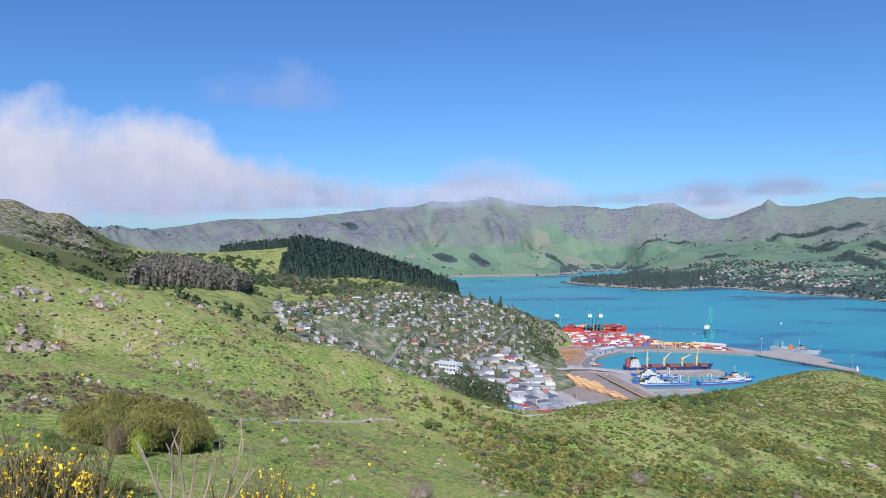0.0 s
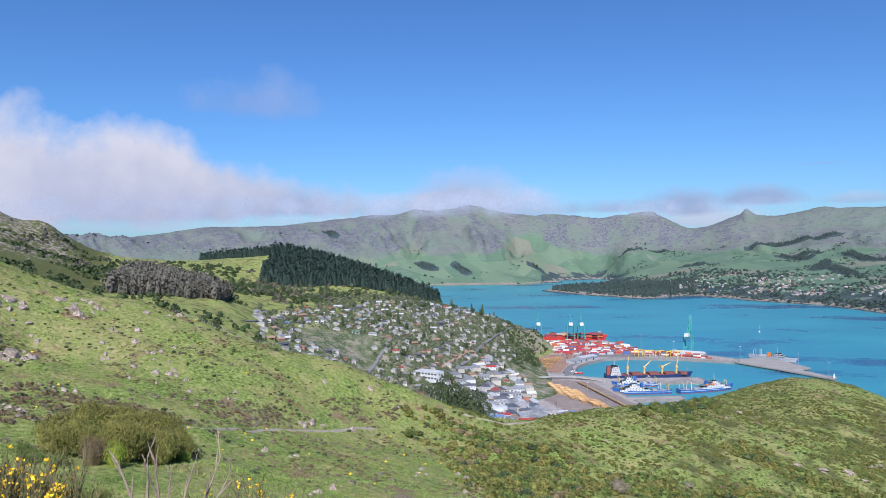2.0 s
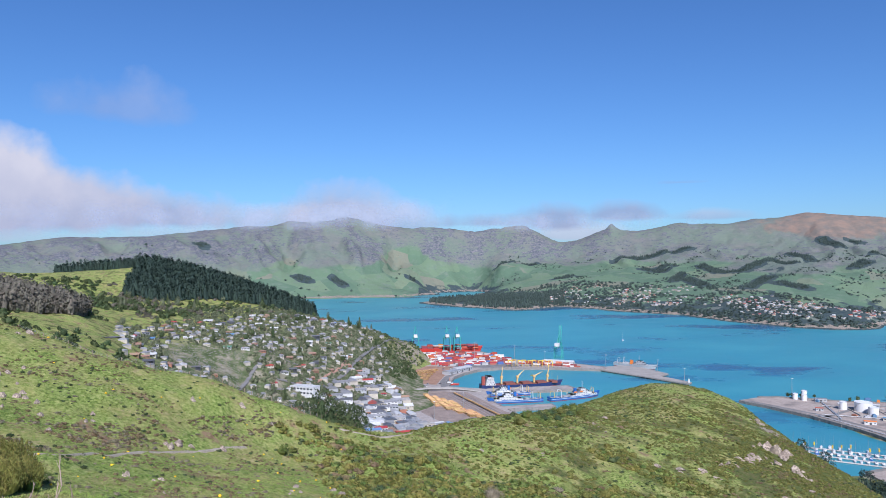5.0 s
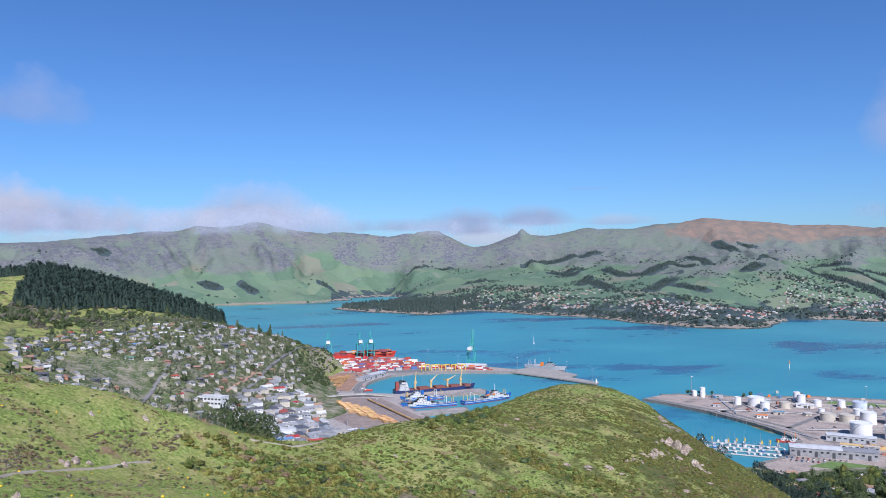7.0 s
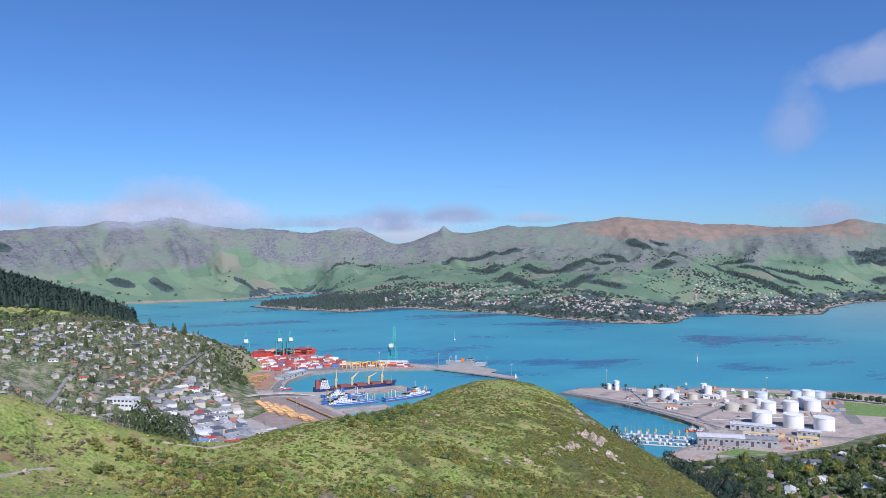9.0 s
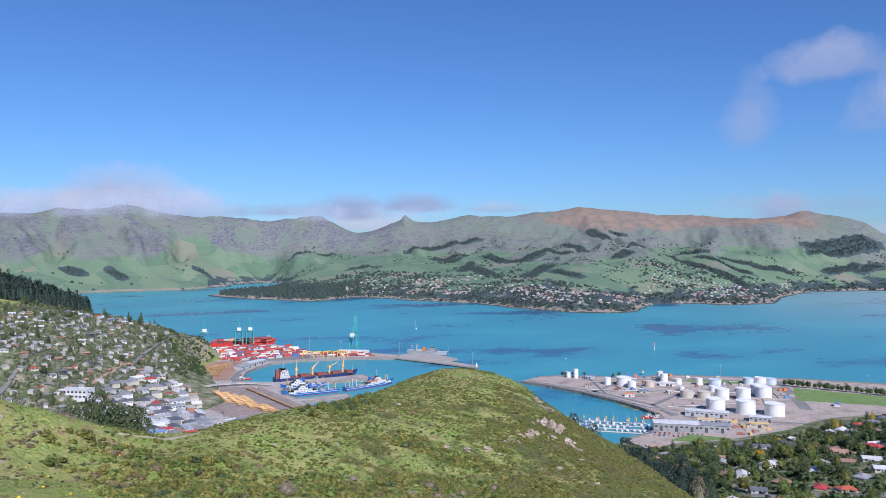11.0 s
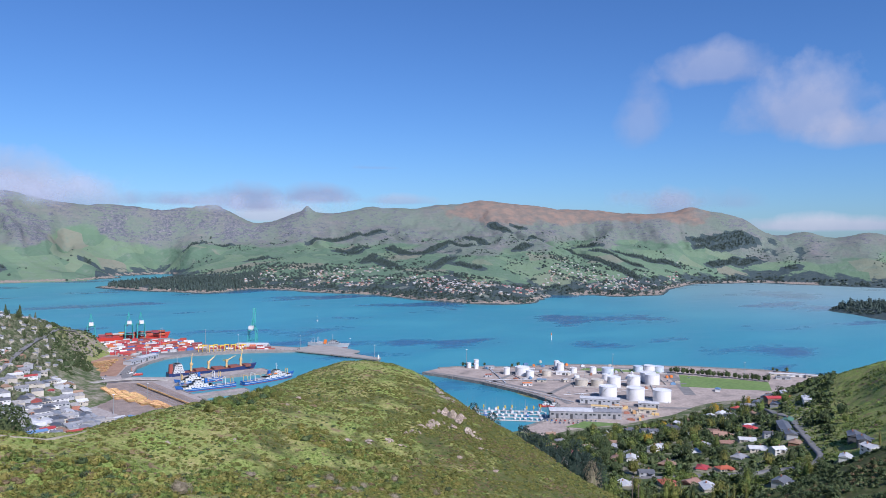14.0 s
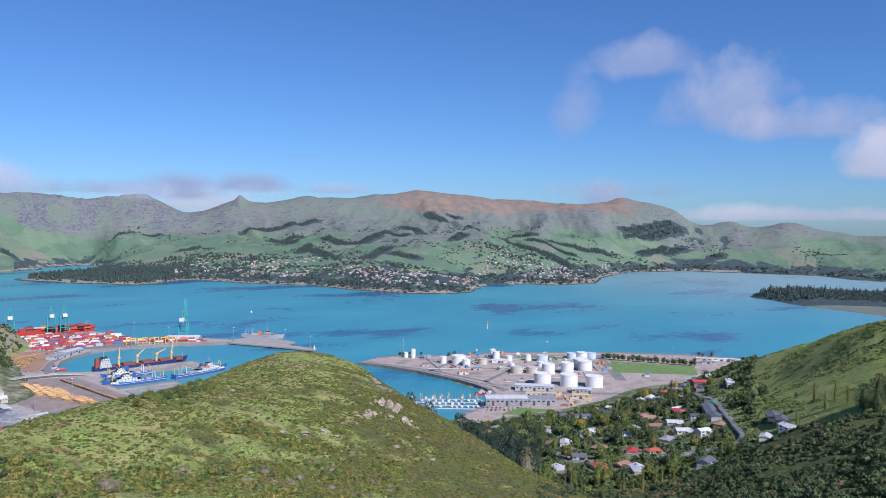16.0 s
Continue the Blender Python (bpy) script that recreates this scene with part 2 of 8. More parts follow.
def water_material():
    m = bpy.data.materials.new("harbour_water")
    m.use_nodes = True
    t = m.node_tree
    b = t.nodes["Principled BSDF"]
    b.inputs["IOR"].default_value = 1.33
    st = node(t, "ShaderNodeMapping")
    st.inputs["Scale"].default_value = (0.0019, 0.0034, 1)
    st.inputs["Rotation"].default_value = (0, 0, radians(32))
    wire(t, node(t, "ShaderNodeTexCoord").outputs["Object"], st.inputs["Vector"])
    cur = node(t, "ShaderNodeTexNoise")
    cur.inputs["Scale"].default_value, cur.inputs["Detail"].default_value, cur.inputs["Roughness"].default_value = 1.0, 7.0, 0.55
    wire(t, st.outputs[0], cur.inputs["Vector"])
    milky = node(t, "ShaderNodeAttribute", attribute_name="pale_share").outputs["Fac"]
    # darker blue patches where the noise is low, turquoise elsewhere
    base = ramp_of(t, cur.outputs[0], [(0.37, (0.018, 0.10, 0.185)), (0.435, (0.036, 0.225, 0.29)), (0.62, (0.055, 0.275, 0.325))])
    # paler grey-blue that the attribute blends in
    pale_tone = node(t, "ShaderNodeRGB")
    pale_tone.outputs[0].default_value = (0.25, 0.36, 0.37, 1)
    wire(t, blend(t, milky, base, pale_tone.outputs[0]), b.inputs["Base Color"])
    wire(t, ramp_of(t, cur.outputs[0], [(0.35, (0.22, 0.22, 0.22)), (0.5, (0.34, 0.34, 0.34))]), b.inputs["Roughness"])
    b.inputs["Specular IOR Level"].default_value = 0.35
    k = node(t, "ShaderNodeBump")
    k.inputs["Strength"].default_value, k.inputs["Distance"].default_value = 0.5, 0.4
    wire(t, noise_at(t, 0.16, 8, 0.65), k.inputs["Height"])
    wire(t, k.outputs[0], b.inputs["Normal"])
    return m


HILL, WATER = ground_material(), water_material()


# ---- the lie of the land: spines, hollows and shores as (heading, distance from the lookout, height) ----
def lattice(i, j, seed):
    h = np.sin(i * 127.1 + j * 311.7 + seed * 74.7) * 43758.5453
    return h - np.floor(h)


def value_noise(x, y, seed=0):
    i, j = np.floor(x), np.floor(y)
    fx, fy = x - i, y - j
    fx, fy = fx * fx * (3 - 2 * fx), fy * fy * (3 - 2 * fy)
    a, b, c, d = lattice(i, j, seed), lattice(i + 1, j, seed), lattice(i, j + 1, seed), lattice(i + 1, j + 1, seed)
    return (a * (1 - fx) + b * fx) * (1 - fy) + (c * (1 - fx) + d * fx) * fy


def fbm(x, y, seed=0, octaves=5, gain=0.5):
    total, amp, norm = 0.0, 1.0, 0.0
    for k in range(octaves):
        total = total + amp * value_noise(x, y, seed + k)
        norm, amp, x, y = norm + amp, amp * gain, x * 2.03 + 11.3, y * 2.03 + 5.7
    return total / norm


def smooth(v, lo, hi):
    s = np.clip((v - lo) / (hi - lo), 0, 1)
    return s * s * (3 - 2 * s)


NEAR_LINES = [
    [(-60, 240, 240), (-31.3, 230, 224), (-28, 215, 218), (-24.4, 205, 212), (-19.5, 200, 208), (-15, 195, 201), (-7.3, 190, 194), (-1.2, 190, 186), (5, 197, 176), (7.9, 215, 173), (10.5, 240, 169), (16.7, 300, 157.5), (22.9, 360, 154), (26.4, 400, 156), (29.8, 405, 154), (33.6, 392, 148.5)],
    [(33.6, 392, 148.5), (35.5, 372, 142.5), (37.6, 350, 138), (40.5, 325, 136.5), (45, 288, 133), (49.4, 250, 132.5)],
    [(-24, 262, 190), (-18, 256, 184), (-12, 250, 173), (-6, 246, 164), (0, 246, 157), (5, 250, 152), (9, 282, 146), (14, 345, 138), (20, 430, 125)],
    [(-45, 118, 206), (-24, 108, 199), (-17.4, 118, 197), (-13.5, 132, 192), (-8.3, 150, 187), (-3.9, 172, 182), (5, 196, 175.5)],
    [(-31.4, 175, 214), (-28.1, 165, 205.5), (-20.7, 160, 200), (-12.5, 165, 196)],
    [(-40, 75, 208), (-23.5, 75, 204), (-8.3, 88, 196), (5, 125, 182), (9.4, 175, 174), (17.8, 190, 164), (25.6, 235, 160), (31.3, 290, 156)],
    [(7.4, 165, 172), (15.8, 190, 164), (24.6, 205, 158), (33.4, 225, 151), (42, 205, 145), (50, 190, 146)],
    [(-40, 40, 211), (0, 45, 206), (30, 55, 201), (60, 60, 199), (90, 70, 204)],
    [(-60, 12, 220.5), (0, 12, 219.8), (60, 12, 219.6), (120, 12, 222), (180, 10, 226), (240, 12, 225), (300, 12, 220.5)],
    [(-60, 3, 223.2), (0, 3, 222.9), (60, 3, 222.9), (120, 3, 223.3), (180, 3, 224), (240, 3, 223.8), (300, 3, 223.2)],
    [(49.4, 250, 132), (53.7, 245, 136), (57.8, 262, 138), (61.8, 270, 146), (65.5, 270, 156), (69, 262, 166), (71.2, 255, 170), (95, 240, 190)],
    [(58, 150, 168), (65.5, 180, 168), (71.3, 160, 183), (95, 150, 200)],
    [(62.4, 900, 73), (65.3, 800, 108), (68.1, 720, 135), (71.1, 660, 153), (90, 560, 195), (130, 500, 300)],
    [(63.2, 680, 87), (65.4, 600, 104), (68.2, 530, 121), (71.2, 480, 136), (90, 420, 170)],
    [(36, 560, 62), (40.5, 545, 62), (46.3, 430, 79), (53.7, 430, 85), (59.8, 500, 84), (64.4, 470, 100), (72, 370, 130), (90, 340, 160)],
    [(33, 520, 84), (37, 450, 88), (41, 400, 93), (46, 340, 97), (50, 310, 98), (54, 320, 102), (58, 330, 105), (62, 350, 111), (66, 370, 118), (71, 360, 134)],
    [(49.4, 480, 77), (55.7, 560, 74), (57.7, 700, 66), (61.3, 640, 87)],
    [(30, 560, 60), (20, 560, 80), (12, 520, 92), (6, 450, 110), (-2, 420, 120), (-12, 450, 140), (-22, 500, 165), (-40, 520, 215)],
]
PORT_LINES = [
    [(43.5, 800, 6), (44.9, 880, 2), (50, 850, 8), (51.5, 760, 34), (53.6, 880, 18), (55, 930, 12), (59.3, 960, 34), (61, 1080, 10), (64, 1200, 2)],
    [(50, 1010, 1), (54, 1080, 1), (46, 1000, 1), (42, 1040, 1), (57, 1180, 1), (60, 1250, 1), (37, 1150, 0)],
    [(33, 760, 4), (37, 790, 3), (41, 830, 2), (43, 860, 1)],
    [(35, 900, -8), (39, 950, -8), (32, 1000, -8), (28, 860, -6), (24, 950, -6), (20, 1000, -5)],
    [(9, 860, 16), (13, 840, 14), (18, 800, 14), (24, 740, 12), (29, 730, 8)],
    [(8, 1000, 3), (11.5, 970, 2), (17, 940, 2), (16, 1040, 1), (12, 1150, 1), (10, 1250, 1)],
    [(9.3, 1340, 2), (8.5, 1380, 3), (9.8, 1450, 2), (10.3, 1520, 1), (8.9, 1590, 0), (8.0, 1640, -4)],
    [(14, 1250, -8), (20, 1240, -8), (19, 1130, -8), (18, 1350, 0), (14, 1520, 0), (12, 1620, -3), (23, 1420, -8), (27, 1330, -8), (30, 1300, -8)],
    [(7.6, 1260, 20), (7.2, 1340, 40), (8.2, 1440, 40), (8.9, 1480, 38)],
    [(1, 1500, 98), (3.3, 1480, 73), (5.5, 1490, 61), (7.7, 1500, 50), (8.7, 1520, 36)],
    [(0.5, 1640, 60), (3, 1600, 20), (5, 1585, 5), (7.5, 1580, 0), (8.6, 1620, -6)],
    [(-11.3, 1000, 125), (-2.7, 980, 99), (1.2, 1000, 56), (5.4, 1080, 38), (7.3, 1150, 14)],
    [(-13.4, 1150, 152), (-8.3, 1100, 128), (-0.8, 1150, 108), (3.3, 1250, 95), (6.7, 1400, 66)],
    [(-10.1, 900, 110), (-6.5, 870, 91), (-4.3, 860, 54), (1.2, 850, 37), (5, 900, 22), (9, 900, 14)],
    [(-4, 700, 62), (1, 700, 48), (8, 680, 42), (16, 660, 40)],
]
BACK_LINES = [
    [(-18, 1680, 180), (-15.2, 1650, 188), (-11.6, 1550, 202), (-8.1, 1520, 186), (-3.7, 1500, 153), (-1.1, 1500, 124), (1, 1500, 98)],
    [(-12.7, 1350, 153), (-9.9, 1330, 142), (-3.8, 1360, 133), (-0.5, 1380, 110)],
    [(-12, 1800, 150), (-5, 1800, 100), (-2, 1760, 60)],
    [(-36, 1430, 300), (-31, 1430, 288), (-30, 1430, 284), (-29, 1430, 264), (-27.1, 1430, 263), (-26.4, 1430, 248), (-25.8, 1430, 228), (-25.1, 1430, 215), (-24, 1430, 202), (-22.5, 1430, 198), (-21, 1430, 193), (-18, 1430, 188)],
    [(-29, 1180, 214), (-27.6, 1180, 196), (-26.2, 1180, 186), (-24.5, 1180, 184)],
    [(-25, 1900, 196), (-22.5, 1900, 188), (-19.4, 1800, 182), (-15.4, 1700, 178)],
    [(-50, 1500, 330), (-31.3, 1500, 289), (-29.1, 1500, 273), (-27, 1500, 260), (-25.8, 1550, 232), (-24.6, 1600, 204), (-23.3, 1750, 192)],
    [(-50, 800, 260), (-31.3, 800, 213), (-28, 800, 196), (-23.3, 850, 170), (-19.8, 850, 165), (-15.8, 900, 162)],
    [(-15.4, 800, 150), (-19.8, 1050, 176), (-24, 1100, 190), (-29, 1100, 225)],
    [(-24, 2300, 60), (-16, 2200, 60), (-10, 2100, 40), (-40, 2600, 120)],
]
FAR_LINES = [
    [(-50, 2900, -15), (-30, 2900, -15), (-12, 2600, -15), (-3, 2000, -15), (4, 1800, -14), (9, 1850, -14), (14, 1850, -14), (22, 1700, -14), (30, 1550, -14), (40, 1350, -14), (50, 1350, -12), (58, 1420, -12), (66, 1400, -12), (75, 1500, -12)],
    [(-40, 3500, -15), (0, 3500, -14), (5, 3300, -14), (9, 3050, -14), (14, 2850, -14), (24, 2750, -14), (31, 2560, -14), (37, 2330, -14), (42, 2380, -14), (48, 2600, -14), (56, 2900, -14)],
    [(43.5, 2880, -8), (47, 2790, -12), (52, 2930, -12), (54, 3500, -8), (58, 3800, -6), (63, 3800, -6), (67, 3500, -6), (74, 3200, -8)],
    [(-60, 3750, 6), (-10, 3750, 6), (-0.4, 3775, 3), (2.9, 3795, 3), (7.8, 3862, 3), (8.3, 4120, 2), (11.6, 4330, 1), (13.4, 4400, 1), (14.6, 4330, 3)],
    [(9.2, 3950, -6), (10.5, 3700, -8), (11.5, 4200, -6), (13, 4350, -6), (13.6, 3700, -4)],
    [(10.0, 3290, 2), (13.1, 3085, 3), (16.9, 2945, 3), (19.8, 3130, 2), (23, 3045, 3), (25.9, 2905, 4), (29.8, 2802, 6), (33.3, 2580, 6), (37.7, 2452, 5), (41.3, 2510, 4), (42.6, 2760, 2), (43.3, 3030, 2), (45, 3030, 3), (48.3, 2893, 4), (51.4, 3032, 2), (51.8, 3383, 2), (53.5, 3813, 2), (57.6, 4093, 2), (62.6, 4072, 2), (66.7, 4046, 2), (70, 3787, 2), (80, 3600, 3)],
    [(10.4, 3370, 9), (13, 3160, 20), (17, 3040, 26), (20, 3190, 22), (23, 3110, 22), (26, 2965, 22), (29.8, 2862, 26), (33.3, 2640, 28), (37.7, 2515, 26), (41, 2600, 18), (45, 3110, 24), (48.3, 2955, 14), (50.8, 3070, 8)],
    [(12, 3420, 14), (15, 3420, 26), (18, 3480, 40)],
    [(-40, 3900, 50), (0, 3900, 42), (8, 3990, 40), (9.5, 4290, 45), (13, 4520, 30)],
    [(-40, 4200, 150), (-15, 4200, 150), (-5, 4220, 165), (3, 4240, 180), (7, 4300, 165), (10, 4480, 110), (14, 4590, 70)],
    [(-10, 4560, 270), (0, 4560, 310), (6, 4600, 290), (9, 4680, 260), (12, 4720, 215), (15, 4740, 225)],
    [(16, 3900, 62), (20, 3700, 78), (26, 3600, 92), (32, 3500, 105), (38, 3350, 112), (44, 3450, 105), (50, 3550, 70), (53, 3900, 30)],
    [(15, 4350, 90), (17, 4300, 120), (22, 4250, 132), (28, 4200, 160), (34, 4150, 190), (40, 4100, 205), (46, 4150, 190), (51, 4200, 165), (56, 4350, 90)],
    [(15, 4650, 200), (20, 4650, 190), (26, 4600, 240), (34, 4550, 300), (40, 4550, 310), (46, 4600, 270), (52, 4560, 270), (57, 4650, 190)],
    [(58, 4300, 45), (63, 4300, 55), (67, 4250, 50), (74, 4100, 50), (58, 4600, 130), (63, 4600, 135), (67, 4600, 120), (76, 4600, 110)],
    [(62.9, 2650, 6), (63.6, 2598, 10), (66, 2520, 14), (68.8, 2516, 16), (72, 2520, 16), (78, 2600, 14)],
    [(64.2, 2700, 22), (67, 2660, 26), (71, 2680, 22), (78, 2750, 18), (70, 2900, 6), (65, 2850, 2)],
    [(63.2, 2540, -10), (62, 2680, -10), (64, 2960, -8), (70, 3050, -8)],
]
SKYLINE = [(-60, 300), (-40, 300), (-25.8, 256), (-21.7, 265), (-16.6, 328), (-12, 327), (-6.3, 390), (-1, 433), (1.5, 440), (3.8, 470), (5.5, 445), (7.8, 418), (12.1, 393), (15, 396), (17.4, 401), (18.4, 374), (19.4, 326), (21.8, 323), (23.2, 368), (24, 391), (24.8, 378), (26.3, 375), (28.7, 420), (31.4, 413), (34, 437), (37.6, 470), (40.3, 453), (44.7, 414), (49.1, 381), (51.5, 396), (53.4, 419), (55.5, 392), (57.1, 346), (59.1, 246), (61, 275), (62.9, 238), (65.1, 274), (68, 218), (71, 190), (80, 190), (110, 300), (180, 330), (260, 330)]
FAR_LINES.append([(az, 4900, z) for az, z in SKYLINE])
FAR_LINES.append([(az, 4985, z - 22) for az, z in SKYLINE])
AROUND = [[(95, 1500, 120), (110, 800, 260), (150, 700, 330), (180, 600, 340), (220, 600, 340), (260, 800, 320), (290, 1500, 320)], [(110, 150, 215), (150, 120, 245), (180, 100, 250), (220, 110, 248), (270, 150, 245), (95, 2600, 60), (140, 2500, 330), (220, 2500, 330), (290, 2600, 200)]]


def spines():
    pts = []
    for line in NEAR_LINES + PORT_LINES + BACK_LINES + FAR_LINES + AROUND:
        knots = [(radians(a), math.log(d), z) for a, d, z in line]
        for (a0, d0, z0), (a1, d1, z1) in zip(knots, knots[1:]):
            if math.hypot(a1 - a0, d1 - d0) > 0.7:
                continue
            n = max(1, int(math.hypot(a1 - a0, d1 - d0) / 0.035))
            pts += [(a0 + (a1 - a0) * k / n, d0 + (d1 - d0) * k / n, z0 + (z1 - z0) * k / n) for k in range(n)]
        pts += knots
    p = np.array(pts)
    p[:, 0] = (p[:, 0] + np.pi * 0.75) % (2 * np.pi) - np.pi * 0.75
    keep, seen = [], set()
    for k, q in enumerate(p):
        key = (round(q[0] / 0.006), round(q[1] / 0.006))
        if key not in seen:
            seen.add(key)
            keep.append(k)
    return p[keep]


SPINES = spines()
# the sheet is stretched over the spines; the turn behind the lookout is closed by repeating them a full circle on
WRAP = np.vstack([SPINES, SPINES[SPINES[:, 0] < -1.6] + (2 * np.pi, 0, 0), SPINES[SPINES[:, 0] > 3.2] - (2 * np.pi, 0, 0)])
SOFT = 0.012


def kernel(a, b):
    return np.sqrt(((a[:, None, :] - b[None, :, :]) ** 2).sum(2) + SOFT * SOFT)


def stretch():
    n = len(WRAP)
    k = np.ones((n + 1, n + 1))
    k[:n, :n] = kernel(WRAP[:, :2], WRAP[:, :2]) - 2e-4 * np.eye(n)
    k[n, n] = 0
    return np.linalg.solve(k, np.append(WRAP[:, 2], 0))


PULL = stretch()


COARSE_HEADS = np.radians(np.concatenate([np.arange(-135, -44, 3.0), np.arange(-44, 82, 0.5), np.arange(82, 226, 3.0)]))
COARSE_LOGS = np.arange(math.log(2.5), math.log(5000), 0.02)


def stretched():
    a, d = np.meshgrid(COARSE_HEADS, COARSE_LOGS)
    q = np.stack([a.ravel(), d.ravel()], 1)
    w, z = WRAP[:, :2].astype(np.float32), np.empty(len(q))
    for i in range(0, len(q), 4000):
        p = q[i:i + 4000].astype(np.float32)
        gap = (p[:, :1] - w[:, 0]) ** 2 + (p[:, 1:] - w[:, 1]) ** 2
        z[i:i + 4000] = np.sqrt(gap + np.float32(SOFT * SOFT)).astype(float) @ PULL[:-1] + PULL[-1]
    return z.reshape(a.shape)


COARSE = stretched()


def far_relief(x, y):
    """Spurs and gullies of the far ranges, running down towards the water: 1 on a crest, towards 0 in a gully."""
    a, d = np.degrees(np.arctan2(x, y)), np.hypot(x, y)
    u = a + 4.5 * (fbm(x / 700, y / 700, 31) - 0.5) + 2.6 * (d - 3900) / 1000
    v = u + 1.5 * (fbm(x / 240, y / 240, 35) - 0.5)
    return 1 - np.abs(fbm(u / 4.6, d / 2400, 23, 3, 0.4) - 0.5) * 3.0, 1 - np.abs(fbm(v / 1.7, d / 330, 29, 4, 0.5) - 0.5) * 2.4


def ground_z(x, y):
    """Height of the ground at places of the plan (arrays)."""
    x, y = np.atleast_1d(np.asarray(x, float)), np.atleast_1d(np.asarray(y, float))
    a = (np.arctan2(x, y) + np.pi * 0.75) % (2 * np.pi) - np.pi * 0.75
    d = np.hypot(x, y)
    i = np.clip(np.searchsorted(COARSE_HEADS, a) - 1, 0, len(COARSE_HEADS) - 2)
    u = np.clip((a - COARSE_HEADS[i]) / (COARSE_HEADS[i + 1] - COARSE_HEADS[i]), 0, 1)
    v = np.clip((np.log(np.maximum(d, 2.5)) - COARSE_LOGS[0]) / 0.02, 0, len(COARSE_LOGS) - 1.001)
    j = v.astype(int)
    v = v - j
    z = (COARSE[j, i] * (1 - u) + COARSE[j, i + 1] * u) * (1 - v) + (COARSE[j + 1, i] * (1 - u) + COARSE[j + 1, i + 1] * u) * v
    dry = smooth(z, 3, 25)
    far = smooth(d, 2300, 3300)
    z = z + (1 - far) * dry * ((fbm(x / 26, y / 26, 3) - 0.5) * 3.6 * smooth(d, 10, 90) + (fbm(x / 5, y / 5, 9, 4) - 0.5) * 1.5 * smooth(d, 4, 40) * (1 - smooth(d, 700, 1200)))
    z = z + (1 - far) * smooth(d, 550, 1100) * dry * (fbm(x / 90, y / 90, 17) - 0.5) * 9
    broad, small = far_relief(x, y)
    az = np.degrees(np.arctan2(x, y))
    z = z + far * smooth(z, 45, 240) * (1 - 0.85 * smooth(d, 4450, 4820)) * ((broad - 0.66) * np.where(az > 15, 85, 130) + (small - 0.62) * np.where(az > 15, 45, 62) + (fbm(x / 70, y / 70, 41, 6, 0.6) - 0.5) * 30)
    tops = smooth(d, 4780, 4880)
    z = z + tops * (34 * np.exp(-((az - 24.05) / 0.32) ** 2) + 14 * smooth(az, 15.6, 15.9) * smooth(az, 17.9, 17.6) + 9 * np.abs(fbm(az * 3.0, d / 300, 53, 3) - 0.5) + 16 * np.exp(-((az + 1.0) / 0.7) ** 2) + 12 * np.exp(-((az - 53.4) / 0.6) ** 2))
    z = z + far * smooth(z, 2, 14) * (fbm(x / 70, y / 70, 47) - 0.5) * 10
    flat = smooth(d, 0.6, 3.2)
    return z * flat + 223.05 * (1 - flat)


def sheet(name, heads, dists, zfun, mat):
    """A sheet of ground laid out in rings round the lookout."""
    a, d = np.meshgrid(heads, dists)
    x, y = (d * np.sin(a)).ravel(), (d * np.cos(a)).ravel()
    z = zfun(x, y)
    nc, nr = len(heads), len(dists)
    i = np.arange(nr - 1)[:, None] * nc + np.arange(nc - 1)[None, :]
    quads = np.stack([i, i + 1, i + nc + 1, i + nc], -1).reshape(-1, 4)[:, ::-1]
    me = bpy.data.meshes.new(name)
    me.vertices.add(len(x))
    me.vertices.foreach_set("co", np.stack([x, y, z], 1).ravel())
    me.loops.add(quads.size)
    me.loops.foreach_set("vertex_index", quads.ravel())
    me.polygons.add(len(quads))
    me.polygons.foreach_set("loop_start", np.arange(len(quads)) * 4)
    me.polygons.foreach_set("use_smooth", np.ones(len(quads), bool))
    me.update(calc_edges=True)
    me.materials.append(mat)
    return new(name, me), x, y, z


heads = np.radians(np.concatenate([np.arange(-135, -42, 3.0), np.arange(-42, 80, 0.15), np.arange(80, 225.1, 3.0)]))
heads[-1] = heads[0] + 2 * np.pi
dists = np.exp(np.concatenate([np.arange(math.log(2.5), math.log(2300), 0.0125), np.arange(math.log(2300), math.log(4988), 0.007)]))
dists = np.concatenate([[0.005, 1.2], dists, [4990]])
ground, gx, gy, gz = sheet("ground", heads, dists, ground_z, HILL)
tagged(ground, "grassy and scrubby volcanic hillsides round a harbour", "ground", kind="structure")
gd, ga = np.hypot(gx, gy), np.degrees(np.arctan2(gx, gy))
GRID, LOGS = gz.reshape(len(dists), len(heads)), np.log(dists)


def mesh_z(x, y):
    """Height of the finished ground sheet at places of the plan."""
    x, y = np.atleast_1d(np.asarray(x, float)), np.atleast_1d(np.asarray(y, float))
    a = (np.arctan2(x, y) + np.pi * 0.75) % (2 * np.pi) - np.pi * 0.75
    i = np.clip(np.searchsorted(heads, a) - 1, 0, len(heads) - 2)
    v = np.log(np.maximum(np.hypot(x, y), 0.03))
    j = np.clip(np.searchsorted(LOGS, v) - 1, 0, len(LOGS) - 2)
    u, v = (a - heads[i]) / (heads[i + 1] - heads[i]), (v - LOGS[j]) / (LOGS[j + 1] - LOGS[j])
    return (GRID[j, i] * (1 - u) + GRID[j, i + 1] * u) * (1 - v) + (GRID[j + 1, i] * (1 - u) + GRID[j + 1, i + 1] * u) * v


def height_at(x, y):
    return float(mesh_z(x, y)[0])



def zone(name, values):
    at = ground.data.attributes.new(name, "FLOAT", "POINT")
    at.data.foreach_set("value", np.clip(values, 0, 1).astype(np.float32))


